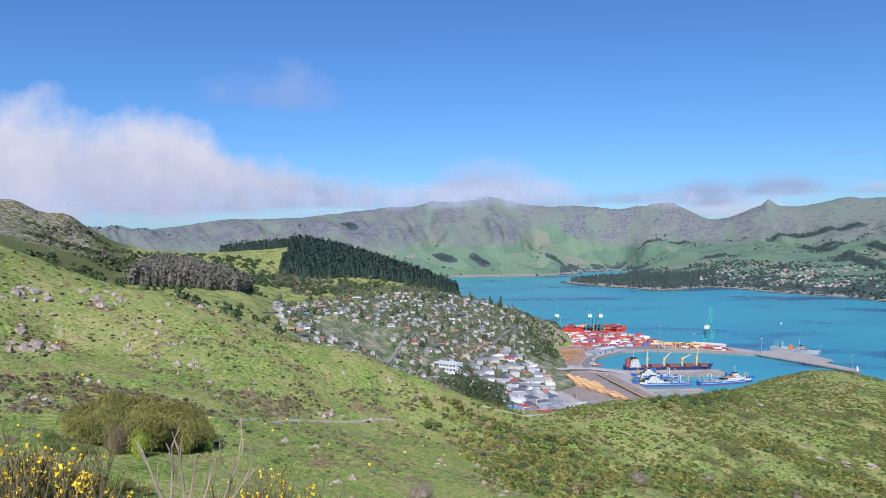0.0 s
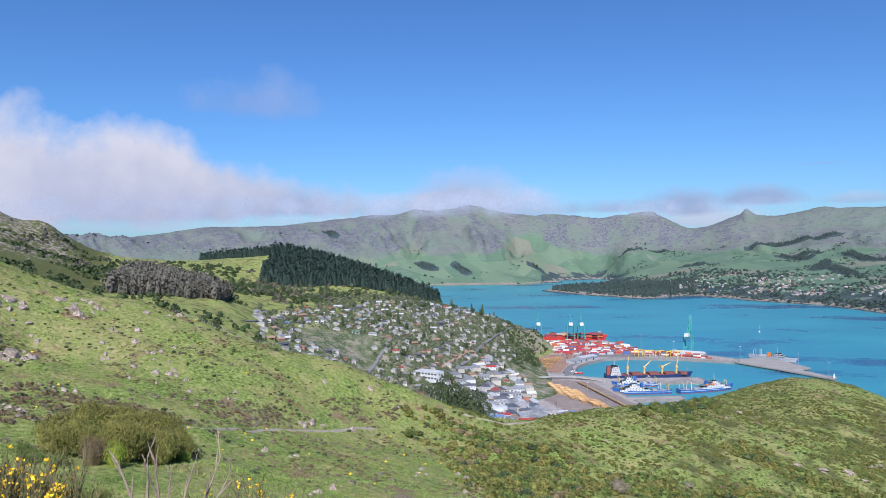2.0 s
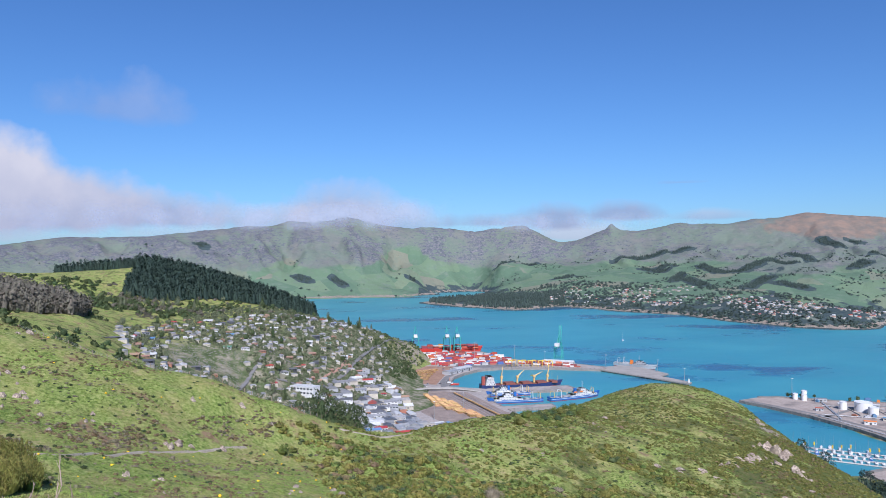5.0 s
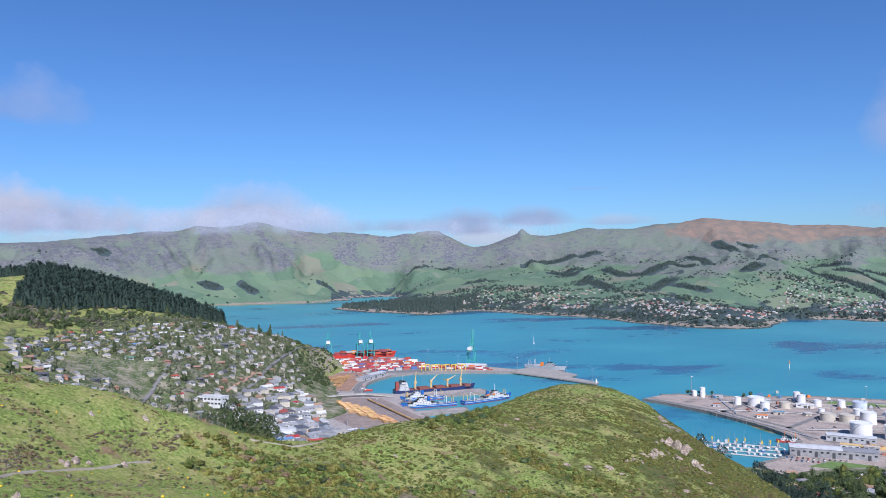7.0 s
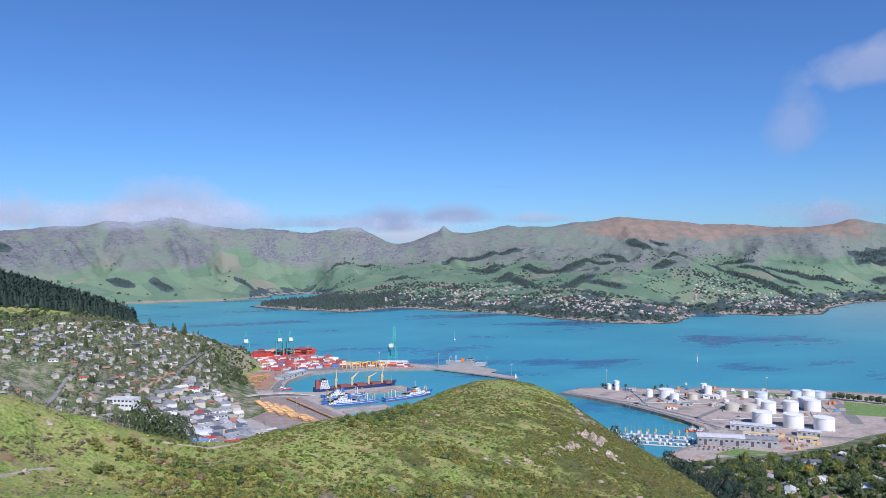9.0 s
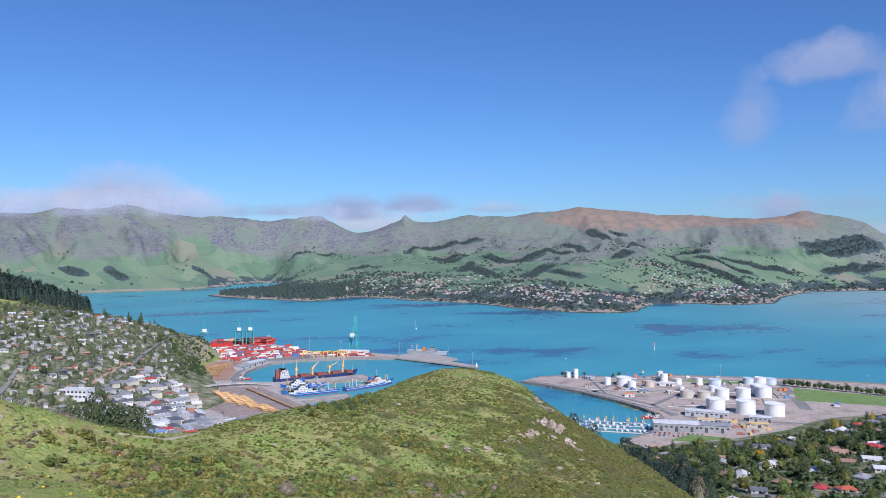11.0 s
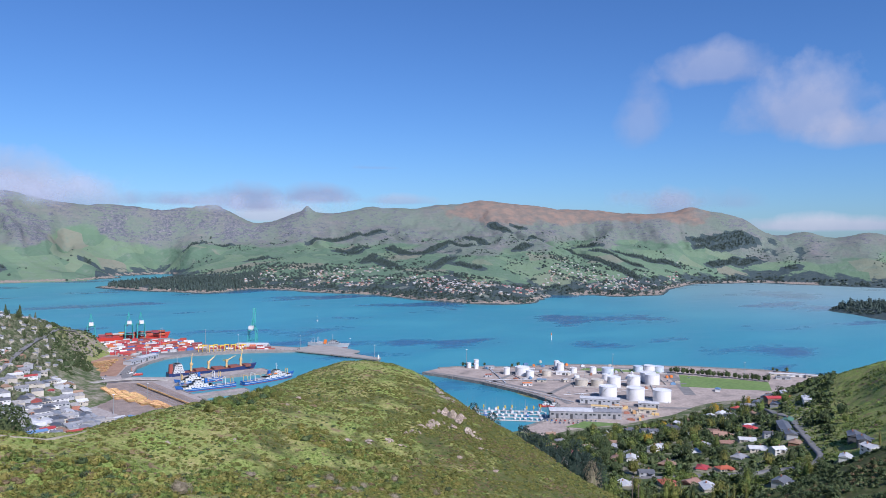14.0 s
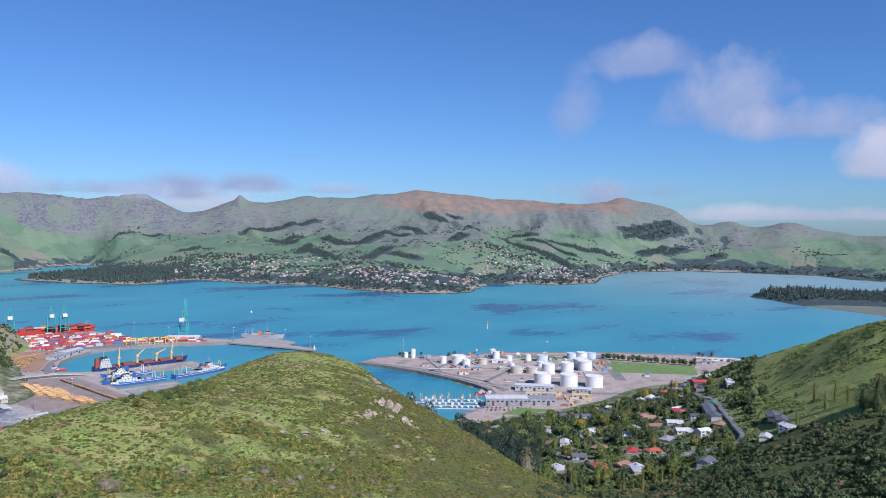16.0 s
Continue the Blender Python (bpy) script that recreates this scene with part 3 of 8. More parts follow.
BELTS = [(1841, 4070, 2225, 3874), (1821, 3681, 1859, 3481), (1885, 3631, 1953, 3557), (1950, 3163, 2023, 3065), (2023, 3065, 2367, 3356), (2349, 3329, 2335, 3103), (2503, 3381, 2479, 3192), (2791, 3511, 2757, 3311), (2896, 3425, 2922, 3378), (2401, 2817, 2573, 2929), (2690, 3017, 2778, 3069), (1693, 3111, 1836, 3283), (1762, 3122, 1707, 2866), (2013, 3412, 1955, 3143), (1776, 2668, 2026, 2871), (1952, 2722, 1972, 2559)]
BELTS_WEST = [(2744, 2814, 2602, 2214), (2886, 2876, 2956, 2780), (2855, 2724, 2846, 2389), (2955, 2663, 3199, 2470), (3661, 2714, 3967, 2566), (3620, 2647, 3982, 2506), (3450, 2436, 3714, 2450), (3640, 2401, 3812, 2397), (3773, 2187, 3813, 2151), (1190, 4330, 1420, 4280), (1314, 3654, 1424, 3697), (-29, 4091, 49, 4009), (175, 4054, 233, 3971), (-601, 4517, -546, 4434), (626, 4229, 658, 4224)]


def from_line(x, y, x0, y0, x1, y1):
    """Distance of places from a straight stretch."""
    u = np.clip(((x - x0) * (x1 - x0) + (y - y0) * (y1 - y0)) / ((x1 - x0) ** 2 + (y1 - y0) ** 2), 0, 1)
    return np.hypot(x - x0 - u * (x1 - x0), y - y0 - u * (y1 - y0))


# share by which the haze-tinted far colours replace the near ones
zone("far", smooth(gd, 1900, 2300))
crest, rib = far_relief(gx, gy)
drift = fbm(gx / 420, gy / 420, 131, 4) - 0.5
green_top = np.interp(ga, [-40, -8, 2, 8, 13, 17, 22, 30, 36, 44, 52, 58, 66, 80], [90, 120, 150, 205, 150, 150, 185, 215, 185, 165, 190, 150, 130, 120])
zone("pasture", (gd > 2800) * smooth(gz + 150 * drift + 70 * (crest - 0.6), green_top + 45, green_top - 45) * (1 - 0.9 * smooth(gz, 26, 8) * (ga > 9)))
zone("scrub", np.clip(smooth(ga, 7, 22) * smooth(gd, 440, 300) * 0.44 + smooth(ga, 50, 56) * smooth(gd, 420, 330) * 0.9 + smooth(gd, 560, 700) * 0.3 * (ga < 12) + 0.12 * (ga < 9) + smooth(ga, 28, 40) * smooth(ga, 52, 48) * smooth(gd, 390, 330) * smooth(gd, 190, 230) * 0.25 + smooth(ga, -22.5, -25.5) * smooth(gd, 780, 980) * 0.8, 0, 1))
zone("garden", smooth(gd, 560, 720) * smooth(gd, 1500, 1250) * smooth(gz, 128, 105) * smooth(ga, -14, -9) * (ga < 14) + smooth(ga, 38, 42) * smooth(gd, 380, 450) * smooth(ga, 64, 60) * (gd < 1500))
cliff = smooth(gz, 0.5, 3) * smooth(gz, 15, 8)
zone("rock", np.clip(cliff * (gd > 1900) * (ga < 62) * 0.75 + ((ga > 7.2) & (ga < 10.5) & (gd > 1340) & (gd < 1580)) * smooth(gz, 4, 10) * 0.55 + smooth(np.hypot((ga - 35.3) / 2.2, (gd - 340) / 22), 1.1, 0.4) * 0.5 + smooth(gd, 820, 1050) * (gd < 1700) * smooth(ga, -23.5, -26) * 0.5, 0, 1))
zone("stony", (gd > 2500) * np.clip(smooth(crest * 0.5 + rib * 0.5, 0.5, 0.8) * 0.6 + smooth(rib, 0.62, 0.85) * 0.5, 0, 1) * smooth(gz, 110, 230) * np.where(ga < 24, 1.0, 0.6))
zone("russet", smooth(ga, 31, 39) * smooth(ga, 57, 52) * smooth(gz + 140 * drift, 270, 350) * (gd > 4000) * 0.95)
wooded = np.zeros(len(gx))
across = (gd > 2500) & (ga > -12) & (ga < 66)
for belt in BELTS + BELTS_WEST:
    wooded[across] = np.maximum(wooded[across], smooth(from_line(gx[across], gy[across], *belt), 46, 26))
zone("bush", (gd > 2400) * (smooth(gz, 75, 25) * 0.62 * (ga > 9) + 0.9 * wooded + (ga > 61) * (gd < 3000) * 0.6 + smooth(rib, 0.5, 0.15) * smooth(gz, 15, 50) * np.where(ga > 13, 0.36, 0.32) * smooth(gz, 420, 330) + 0.35 * smooth(drift, 0.08, 0.2) * (ga > 14) * smooth(gz, 300, 200)))

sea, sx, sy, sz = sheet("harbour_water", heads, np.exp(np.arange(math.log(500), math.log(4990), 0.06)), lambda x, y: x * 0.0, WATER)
tagged(sea, "turquoise harbour water with darker blue streaks", "water", kind="structure")
# water turns paler farther out and more to the right
pale_share = sea.data.attributes.new("pale_share", "FLOAT", "POINT")
sa, sd = np.degrees(np.arctan2(sx, sy)), np.hypot(sx, sy)
pale_share.data.foreach_set("value", (smooth(sa, 40, 62) * smooth(sd, 1600, 3700) * 0.85).astype(np.float32))


# ---- low cloud lying along the far crest ----
def cloud_material():
    m = bpy.data.materials.new("low_cloud")
    m.use_nodes = True
    t = m.node_tree
    t.nodes.remove(t.nodes["Principled BSDF"])
    body, clear, mix = node(t, "ShaderNodeBsdfDiffuse"), node(t, "ShaderNodeBsdfTransparent"), node(t, "ShaderNodeMixShader")
    body.inputs[0].default_value = (0.36, 0.39, 0.47, 1)
    thick = node(t, "ShaderNodeAttribute", attribute_name="thick").outputs["Fac"]
    lumps = maths(t, "SUBTRACT", noise_at(t, 0.0045, 7, 0.55), 0.5)
    wire(t, maths(t, "MULTIPLY", maths(t, "ADD", thick, maths(t, "MULTIPLY", maths(t, "MULTIPLY", lumps, 3.2), smooth_gate(t, thick)), True), 0.66), mix.inputs[0])
    wire(t, clear.outputs[0], mix.inputs[1])
    wire(t, body.outputs[0], mix.inputs[2])
    wire(t, mix.outputs[0], t.nodes["Material Output"].inputs[0])
    return m


def smooth_gate(t, v):
    return step(t, v, 0.0, 0.25)


def low_cloud(h0, h1, dist, z_mid, z_half, strength):
    """A soft bank of cloud, thin at its edges."""
    a, u = np.meshgrid(np.radians(np.linspace(h0, h1, 60)), np.linspace(-1, 1, 14))
    d = dist + 0 * u
    verts = np.stack([d * np.sin(a), d * np.cos(a), z_mid + z_half * u], -1).reshape(-1, 3)
    faces = [(j * 60 + i, j * 60 + i + 1, (j + 1) * 60 + i + 1, (j + 1) * 60 + i) for j in range(13) for i in range(59)]
    me = bpy.data.meshes.new("low_cloud")
    me.from_pydata(verts.tolist(), [], faces)
    me.materials.append(CLOUD)
    along = np.clip((a - a.min()) / (a.max() - a.min()), 0, 1)
    edge = np.sin(np.pi * along) ** 0.7 * np.maximum(0, 1 - u * u) ** 2.2 * strength
    me.attributes.new("thick", "FLOAT", "POINT").data.foreach_set("value", edge.ravel().astype(np.float32))
    me.polygons.foreach_set("use_smooth", np.ones(len(faces), bool))
    ob = new("low_cloud", me)
    ob.visible_shadow = False
    tagged(ob, "soft grey-white cloud lying on the far crest", "cloud", "low clouds", "stuff")


CLOUD = cloud_material()
low_cloud(-13, 12, 4640, 482, 125, 0.85)
low_cloud(-36, -6, 4640, 440, 130, 0.4)
low_cloud(12, 31, 4720, 430, 75, 0.5)
low_cloud(47, 56, 4720, 470, 75, 0.5)


# ---- mesh tools ----
class Shape:
    """A mesh under construction."""

    def __init__(self):
        self.v, self.f = [], []

    def add(self, verts, faces):
        n = len(self.v)
        self.v += [tuple(p) for p in verts]
        self.f += [tuple(n + i for i in f) for f in faces]
        return self

    def box(self, x, y, z, sx, sy, sz, turn=0.0, taper=1.0):
        """A box standing on z, its edges slightly tapered where asked."""
        c, s = math.cos(turn), math.sin(turn)
        pts = []
        for dz, k in ((0, 1.0), (sz, taper)):
            for dx, dy in ((-1, -1), (1, -1), (1, 1), (-1, 1)):
                px, py = dx * sx / 2 * k, dy * sy / 2 * k
                pts.append((x + px * c - py * s, y + px * s + py * c, z + dz))
        return self.add(pts, [(3, 2, 1, 0), (4, 5, 6, 7), (0, 1, 5, 4), (1, 2, 6, 5), (2, 3, 7, 6), (3, 0, 4, 7)])

    def cone(self, x, y, z0, z1, r0, r1, n=12, cap=True):
        ring = [(math.cos(2 * math.pi * k / n), math.sin(2 * math.pi * k / n)) for k in range(n)]
        pts = [(x + r0 * a, y + r0 * b, z0) for a, b in ring] + [(x + r1 * a, y + r1 * b, z1) for a, b in ring]
        faces = [(k, (k + 1) % n, n + (k + 1) % n, n + k) for k in range(n)]
        if cap:
            faces += [tuple(range(n))[::-1], tuple(range(n, 2 * n))]
        return self.add(pts, faces)

    def tube(self, a, b, r0, r1=None, n=5):
        a, b = Vector(a), Vector(b)
        r1 = r0 if r1 is None else r1
        q = (b - a).to_track_quat("Z", "Y")
        ring = [q @ Vector((math.cos(2 * math.pi * k / n), math.sin(2 * math.pi * k / n), 0)) for k in range(n)]
        pts = [a + r0 * p for p in ring] + [b + r1 * p for p in ring]
        return self.add(pts, [(k, (k + 1) % n, n + (k + 1) % n, n + k) for k in range(n)] + [tuple(range(n))[::-1], tuple(range(n, 2 * n))])

    def prism(self, outline, z0, z1):
        n = len(outline)
        pts = [(x, y, z0) for x, y in outline] + [(x, y, z1) for x, y in outline]
        area = sum(outline[k][0] * outline[(k + 1) % n][1] - outline[(k + 1) % n][0] * outline[k][1] for k in range(n))
        top, side = tuple(range(n, 2 * n)), [(k, (k + 1) % n, n + (k + 1) % n, n + k) for k in range(n)]
        if area < 0:
            top, side = top[::-1], [f[::-1] for f in side]
        return self.add(pts, side + [top])

    def mesh(self, name, mat, smooth_faces=False):
        me = bpy.data.meshes.new(name)
        me.from_pydata(self.v, [], self.f)
        me.materials.append(mat)
        if smooth_faces:
            me.polygons.foreach_set("use_smooth", np.ones(len(me.polygons), bool))
        me.update()
        return me


def part(name, shape, mat, parent, label="", smooth_faces=False):
    """Links a shape (or a mesh that is shared) as one mesh under a thing or a part."""
    me = shape.mesh(name, mat, smooth_faces) if isinstance(shape, Shape) else shape
    ob = new(name, me)
    ob.parent = parent
    if label:
        ob["label"] = label
    return ob


def thing(name, label, category, group="", at=None):
    ob = tagged(new(name), label, category, group)
    if at is not None:
        ob.matrix_basis = at
    return ob


def solid(name, shape, mat, label, category, group="", kind="", smooth_faces=False):
    return tagged(new(name, shape.mesh(name, mat, smooth_faces)), label, category, group, kind)


def scatter(name, pattern, places, mat, label, category, smooth_faces=False, parent=None):
    """Many small alike growths as one mesh: pattern (verts, faces of 3), places (x, y, z, size, turn, stretch)."""
    pv, pf = np.array(pattern[0], float), np.array(pattern[1], int)
    pl = np.array(places, float)
    if not len(pl):
        return None
    c, s = np.cos(pl[:, 4])[:, None], np.sin(pl[:, 4])[:, None]
    x = (pv[:, 0] * c - pv[:, 1] * s) * pl[:, 3:4] + pl[:, 0:1]
    y = (pv[:, 0] * s + pv[:, 1] * c) * pl[:, 3:4] + pl[:, 1:2]
    z = pv[:, 2] * pl[:, 3:4] * pl[:, 5:6] + pl[:, 2:3]
    tri = (pf[None] + (np.arange(len(pl)) * len(pv))[:, None, None]).reshape(-1, 3)
    me = bpy.data.meshes.new(name)
    me.vertices.add(x.size)
    me.vertices.foreach_set("co", np.stack([x, y, z], -1).ravel())
    me.loops.add(tri.size)
    me.loops.foreach_set("vertex_index", tri.ravel())
    me.polygons.add(len(tri))
    me.polygons.foreach_set("loop_start", np.arange(len(tri)) * 3)
    if smooth_faces:
        me.polygons.foreach_set("use_smooth", np.ones(len(tri), bool))
    me.update(calc_edges=True)
    me.materials.append(mat)
    ob = new(name, me)
    return tagged(ob, label, category, kind="stuff")


WHITE = material("white_paint", [(0.70, 0.70, 0.68), (0.56, 0.56, 0.55)], 0.3, rough=0.5, spread=0.10)
CREAM = material("cream_paint", [(0.52, 0.47, 0.38), (0.42, 0.385, 0.32)], 0.3, rough=0.6, spread=0.15)
GREYPAINT = material("grey_paint", [(0.42, 0.43, 0.44), (0.33, 0.34, 0.35)], 0.3, rough=0.6, spread=0.25)
DARKPAINT = material("charcoal_paint", [(0.055, 0.06, 0.068), (0.09, 0.095, 0.10)], 0.4, rough=0.5, spread=0.3)
TIMBER = material("stained_weatherboard", [(0.23, 0.14, 0.085), (0.16, 0.10, 0.065)], 0.5, rough=0.8, spread=0.3)
BRICK = material("red_brick", [(0.30, 0.13, 0.085), (0.38, 0.18, 0.12)], 1.0, rough=0.9, spread=0.2)
ROOFGREY = material("weathered_iron_roof", [(0.30, 0.30, 0.305), (0.20, 0.205, 0.215)], 0.25, rough=0.45, spread=0.5)
ROOFDARK = material("dark_iron_roof", [(0.085, 0.09, 0.10), (0.14, 0.145, 0.155)], 0.25, rough=0.45, spread=0.4)
ROOFPALE = material("pale_iron_roof", [(0.60, 0.60, 0.585), (0.46, 0.465, 0.47)], 0.25, rough=0.4, spread=0.25)
ROOFRED = material("red_iron_roof", [(0.43, 0.085, 0.055), (0.33, 0.07, 0.05)], 0.25, rough=0.5, spread=0.35)
ROOFBROWN = material("brown_tile_roof", [(0.25, 0.15, 0.105), (0.33, 0.21, 0.15)], 0.5, rough=0.8, spread=0.35)
ROOFBLUE = material("blue_iron_roof", [(0.13, 0.25, 0.40), (0.10, 0.19, 0.32)], 0.25, rough=0.5, spread=0.3)
ROOFGREEN = material("green_iron_roof", [(0.10, 0.22, 0.14), (0.08, 0.16, 0.11)], 0.25, rough=0.5, spread=0.3)
PANE = material("window_glass", [(0.03, 0.04, 0.05), (0.06, 0.07, 0.08)], 1.0, rough=0.08)
ASPHALT = material("asphalt", [(0.15, 0.146, 0.14), (0.22, 0.212, 0.205)], 0.08, rough=0.95, bump=0.02)
YARD = material("port_yard", [(0.25, 0.225, 0.21), (0.36, 0.32, 0.295), (0.31, 0.255, 0.225)], 0.025, detail=9, rough=0.95)
PIERDECK = material("pier_deck", [(0.36, 0.33, 0.30), (0.27, 0.25, 0.225)], 0.06, rough=0.95)
TANKYARD = material("gravel_yard", [(0.26, 0.215, 0.185), (0.38, 0.315, 0.27), (0.31, 0.26, 0.225), (0.20, 0.17, 0.15)], 0.035, detail=9, rough=0.95)
CONCRETE = material("concrete", [(0.42, 0.40, 0.37), (0.32, 0.305, 0.285)], 0.15, rough=0.9, bump=0.02)
RIPRAP = material("rock_wall", [(0.14, 0.13, 0.12), (0.28, 0.26, 0.23)], 0.5, rough=0.95, bump=0.3)
GREENSTEEL = material("teal_crane_steel", [(0.06, 0.38, 0.33), (0.05, 0.30, 0.27)], 0.3, rough=0.45)
STEEL = material("galvanised_steel", [(0.50, 0.51, 0.52), (0.40, 0.41, 0.42)], 0.5, rough=0.4, metal=0.6)
HULLBLUE = material("blue_hull_paint", [(0.02, 0.13, 0.42), (0.02, 0.11, 0.34)], 0.1, rough=0.35)
HULLNAVY = material("navy_hull_paint", [(0.035, 0.05, 0.16), (0.03, 0.04, 0.12)], 0.1, rough=0.4)
HULLRED = material("red_hull_paint", [(0.62, 0.055, 0.035), (0.52, 0.05, 0.035)], 0.08, rough=0.4)
HULLGREY = material("grey_hull_paint", [(0.46, 0.48, 0.49), (0.40, 0.42, 0.43)], 0.1, rough=0.45)
ANTIFOUL = material("antifouling_red", [(0.32, 0.07, 0.05), (0.24, 0.06, 0.05)], 0.3, rough=0.7)
DECKRED = material("red_oxide_deck", [(0.26, 0.085, 0.06), (0.19, 0.07, 0.055)], 0.2, rough=0.8)
DECKGREY = material("deck_grey", [(0.30, 0.31, 0.31), (0.22, 0.23, 0.23)], 0.3, rough=0.8)
BUFF = material("buff_crane_paint", [(0.66, 0.47, 0.20), (0.56, 0.39, 0.17)], 0.4, rough=0.5)
ORANGE = material("orange_paint", [(0.75, 0.22, 0.04), (0.65, 0.18, 0.04)], 0.4, rough=0.5)
YELLOW = material("yellow_paint", [(0.75, 0.52, 0.06), (0.66, 0.45, 0.06)], 0.4, rough=0.5)
LOG = material("fresh_logs", [(0.55, 0.36, 0.17), (0.42, 0.25, 0.11), (0.62, 0.43, 0.22)], 0.35, rough=0.9, spread=0.5)
BARK = material("bark_litter", [(0.26, 0.15, 0.10), (0.36, 0.22, 0.15)], 0.06, detail=9, rough=1.0)
RUST = material("rail_bed", [(0.21, 0.165, 0.14), (0.31, 0.245, 0.21)], 0.1, rough=1.0)
TANKWHITE = material("tank_white", [(0.76, 0.76, 0.75), (0.68, 0.68, 0.67)], 0.08, rough=0.4)
TANKBUFF = material("tank_buff", [(0.55, 0.50, 0.41), (0.47, 0.43, 0.36)], 0.08, rough=0.5)
TANKBLUE = material("tank_pale_blue", [(0.55, 0.62, 0.68), (0.48, 0.55, 0.61)], 0.08, rough=0.4)
QUAYFACE = material("tarred_quay_edge", [(0.20, 0.18, 0.165), (0.29, 0.265, 0.24)], 0.2, rough=0.95, bump=0.03)
LAWN = material("mown_grass", [(0.115, 0.19, 0.05), (0.145, 0.22, 0.065)], 0.02, rough=1.0)
GRAVEL = material("walking_track", [(0.40, 0.35, 0.27), (0.30, 0.26, 0.20)], 0.4, rough=1.0)
CLAY = material("retaining_clay", [(0.42, 0.25, 0.18), (0.34, 0.20, 0.15)], 0.1, rough=1.0)
BOXES = [material(f"container_{n}", [c, tuple(v * 0.8 for v in c)], 0.25, rough=0.55, spread=0.3) for n, c in (("red", (0.47, 0.055, 0.05)), ("rust", (0.40, 0.12, 0.09)), ("maroon", (0.27, 0.06, 0.065)), ("grey", (0.48, 0.48, 0.47)), ("blue", (0.07, 0.16, 0.36)), ("white", (0.72, 0.70, 0.66)), ("orange", (0.62, 0.20, 0.06)))]

# ---- wharves and yards ----
PORT = [(150, 1500), (215, 1560), (235, 1628), (400, 1612), (440, 1470), (540, 1392), (584, 1338), (572, 1310), (479, 1350), (381, 1370), (335, 1358), (300, 1325), (270, 1284), (254, 1233), (242, 1197), (300, 1162), (440, 1162), (444, 1132), (300, 1130), (278, 1085), (288, 1022), (363, 1026), (363, 1008), (290, 1003), (300, 930), (330, 860), (200, 820), (100, 880), (60, 1000), (80, 1150), (120, 1250), (120, 1330), (170, 1400)]
NAVAL = [(650, 994), (668, 945), (683, 882), (690, 809), (690, 760), (683, 720), (671, 700), (646, 679), (617, 653), (560, 640), (540, 560), (760, 470), (900, 460), (1100, 500), (1200, 580), (1152, 693), (1066, 789), (986, 852), (906, 913), (804, 948), (724, 1002), (690, 1008)]
PIER = [(556, 1330), (583, 1341), (625, 1354), (653, 1318), (666, 1242), (638, 1222), (661, 1152), (648, 1138), (605, 1233), (567, 1303)]


wharf = tagged(new("port_wharf", Shape().prism(PORT, -10, 4.0).mesh("port_wharf", YARD)), "grey paved wharf and container yard with concrete edges", "wharf", kind="structure")
naval = tagged(new("reclaimed_point", Shape().prism(NAVAL, -10, 4.0).mesh("reclaimed_point", TANKYARD)), "flat gravelled reclaimed point in the harbour", "reclamation", kind="structure")
pier = tagged(new("outer_pier", Shape().prism(PIER, 1.6, 3.9).mesh("outer_pier", PIERDECK)), "long concrete pier on piles at the harbour mouth", "pier", kind="structure")


def edge_wall(outline, lo, hi, mat, parent, name, width=2.2, z0=-3.0, z1=4.6):
    """A coping or rock wall along a stretch of an outline."""
    s = Shape()
    for (x0, y0), (x1, y1) in zip(outline[lo:hi], outline[lo + 1:hi + 1]):
        n = max(1, int(math.hypot(x1 - x0, y1 - y0) / 9))
        for k in range(n):
            u = (k + 0.5) / n
            s.box(x0 + (x1 - x0) * u, y0 + (y1 - y0) * u, z0, math.hypot(x1 - x0, y1 - y0) / n * 0.98, width * random.uniform(0.85, 1.15), z1 - z0 + random.uniform(-0.15, 0.15), math.atan2(y1 - y0, x1 - x0))
    part(name, s, mat, parent)


edge_wall(PORT, 3, 14, QUAYFACE, wharf, "coping")
edge_wall(PORT, 15, 25, QUAYFACE, wharf, "coping")
edge_wall(NAVAL, 0, 9, RIPRAP, naval, "rock_armour", 6.0, -4, 4.4)
edge_wall(NAVAL, 14, 21, RIPRAP, naval, "rock_armour", 7.0, -4, 4.8)
piles = Shape()
for k in range(len(PIER)):
    (x0, y0), (x1, y1) = PIER[k], PIER[(k + 1) % len(PIER)]
    for j in range(int(math.hypot(x1 - x0, y1 - y0) / 7)):
        u = j * 7 / math.hypot(x1 - x0, y1 - y0)
        piles.cone(x0 + (x1 - x0) * u, y0 + (y1 - y0) * u, -8, 2, 0.5, 0.5, 5, False)
part("piles", piles, RIPRAP, pier)["kind"] = "stuff"


def flat(name, outline, mat, parent, z=4.05, label=""):
    part(name, Shape().prism(outline, z - 0.6, z), mat, parent, label)


flat("log_yard", [(165, 1262), (196, 1385), (243, 1420), (296, 1405), (252, 1290), (225, 1215)], BARK, wharf, 4.06)
flat("rail_yard", [(205, 1165), (262, 1137), (280, 1000), (296, 935), (255, 900), (190, 915), (165, 1010)], RUST, wharf, 4.07)
flat("yard_road", [(140, 1200), (162, 1195), (186, 1255), (200, 1330), (232, 1440), (222, 1446), (185, 1335), (165, 1260)], ASPHALT, wharf, 4.1)
flat("wharf_road", [(228, 1186), (244, 1200), (262, 1284), (296, 1340), (288, 1344), (254, 1290), (236, 1240)], ASPHALT, wharf, 4.1)
flat("container_yard", [(222, 1545), (250, 1622), (395, 1606), (430, 1470), (420, 1375), (352, 1376), (300, 1400)], ASPHALT, wharf, 4.1)
flat("sports_field", [(988, 752), (1056, 638), (1000, 598), (912, 690)], LAWN, naval, 4.12)
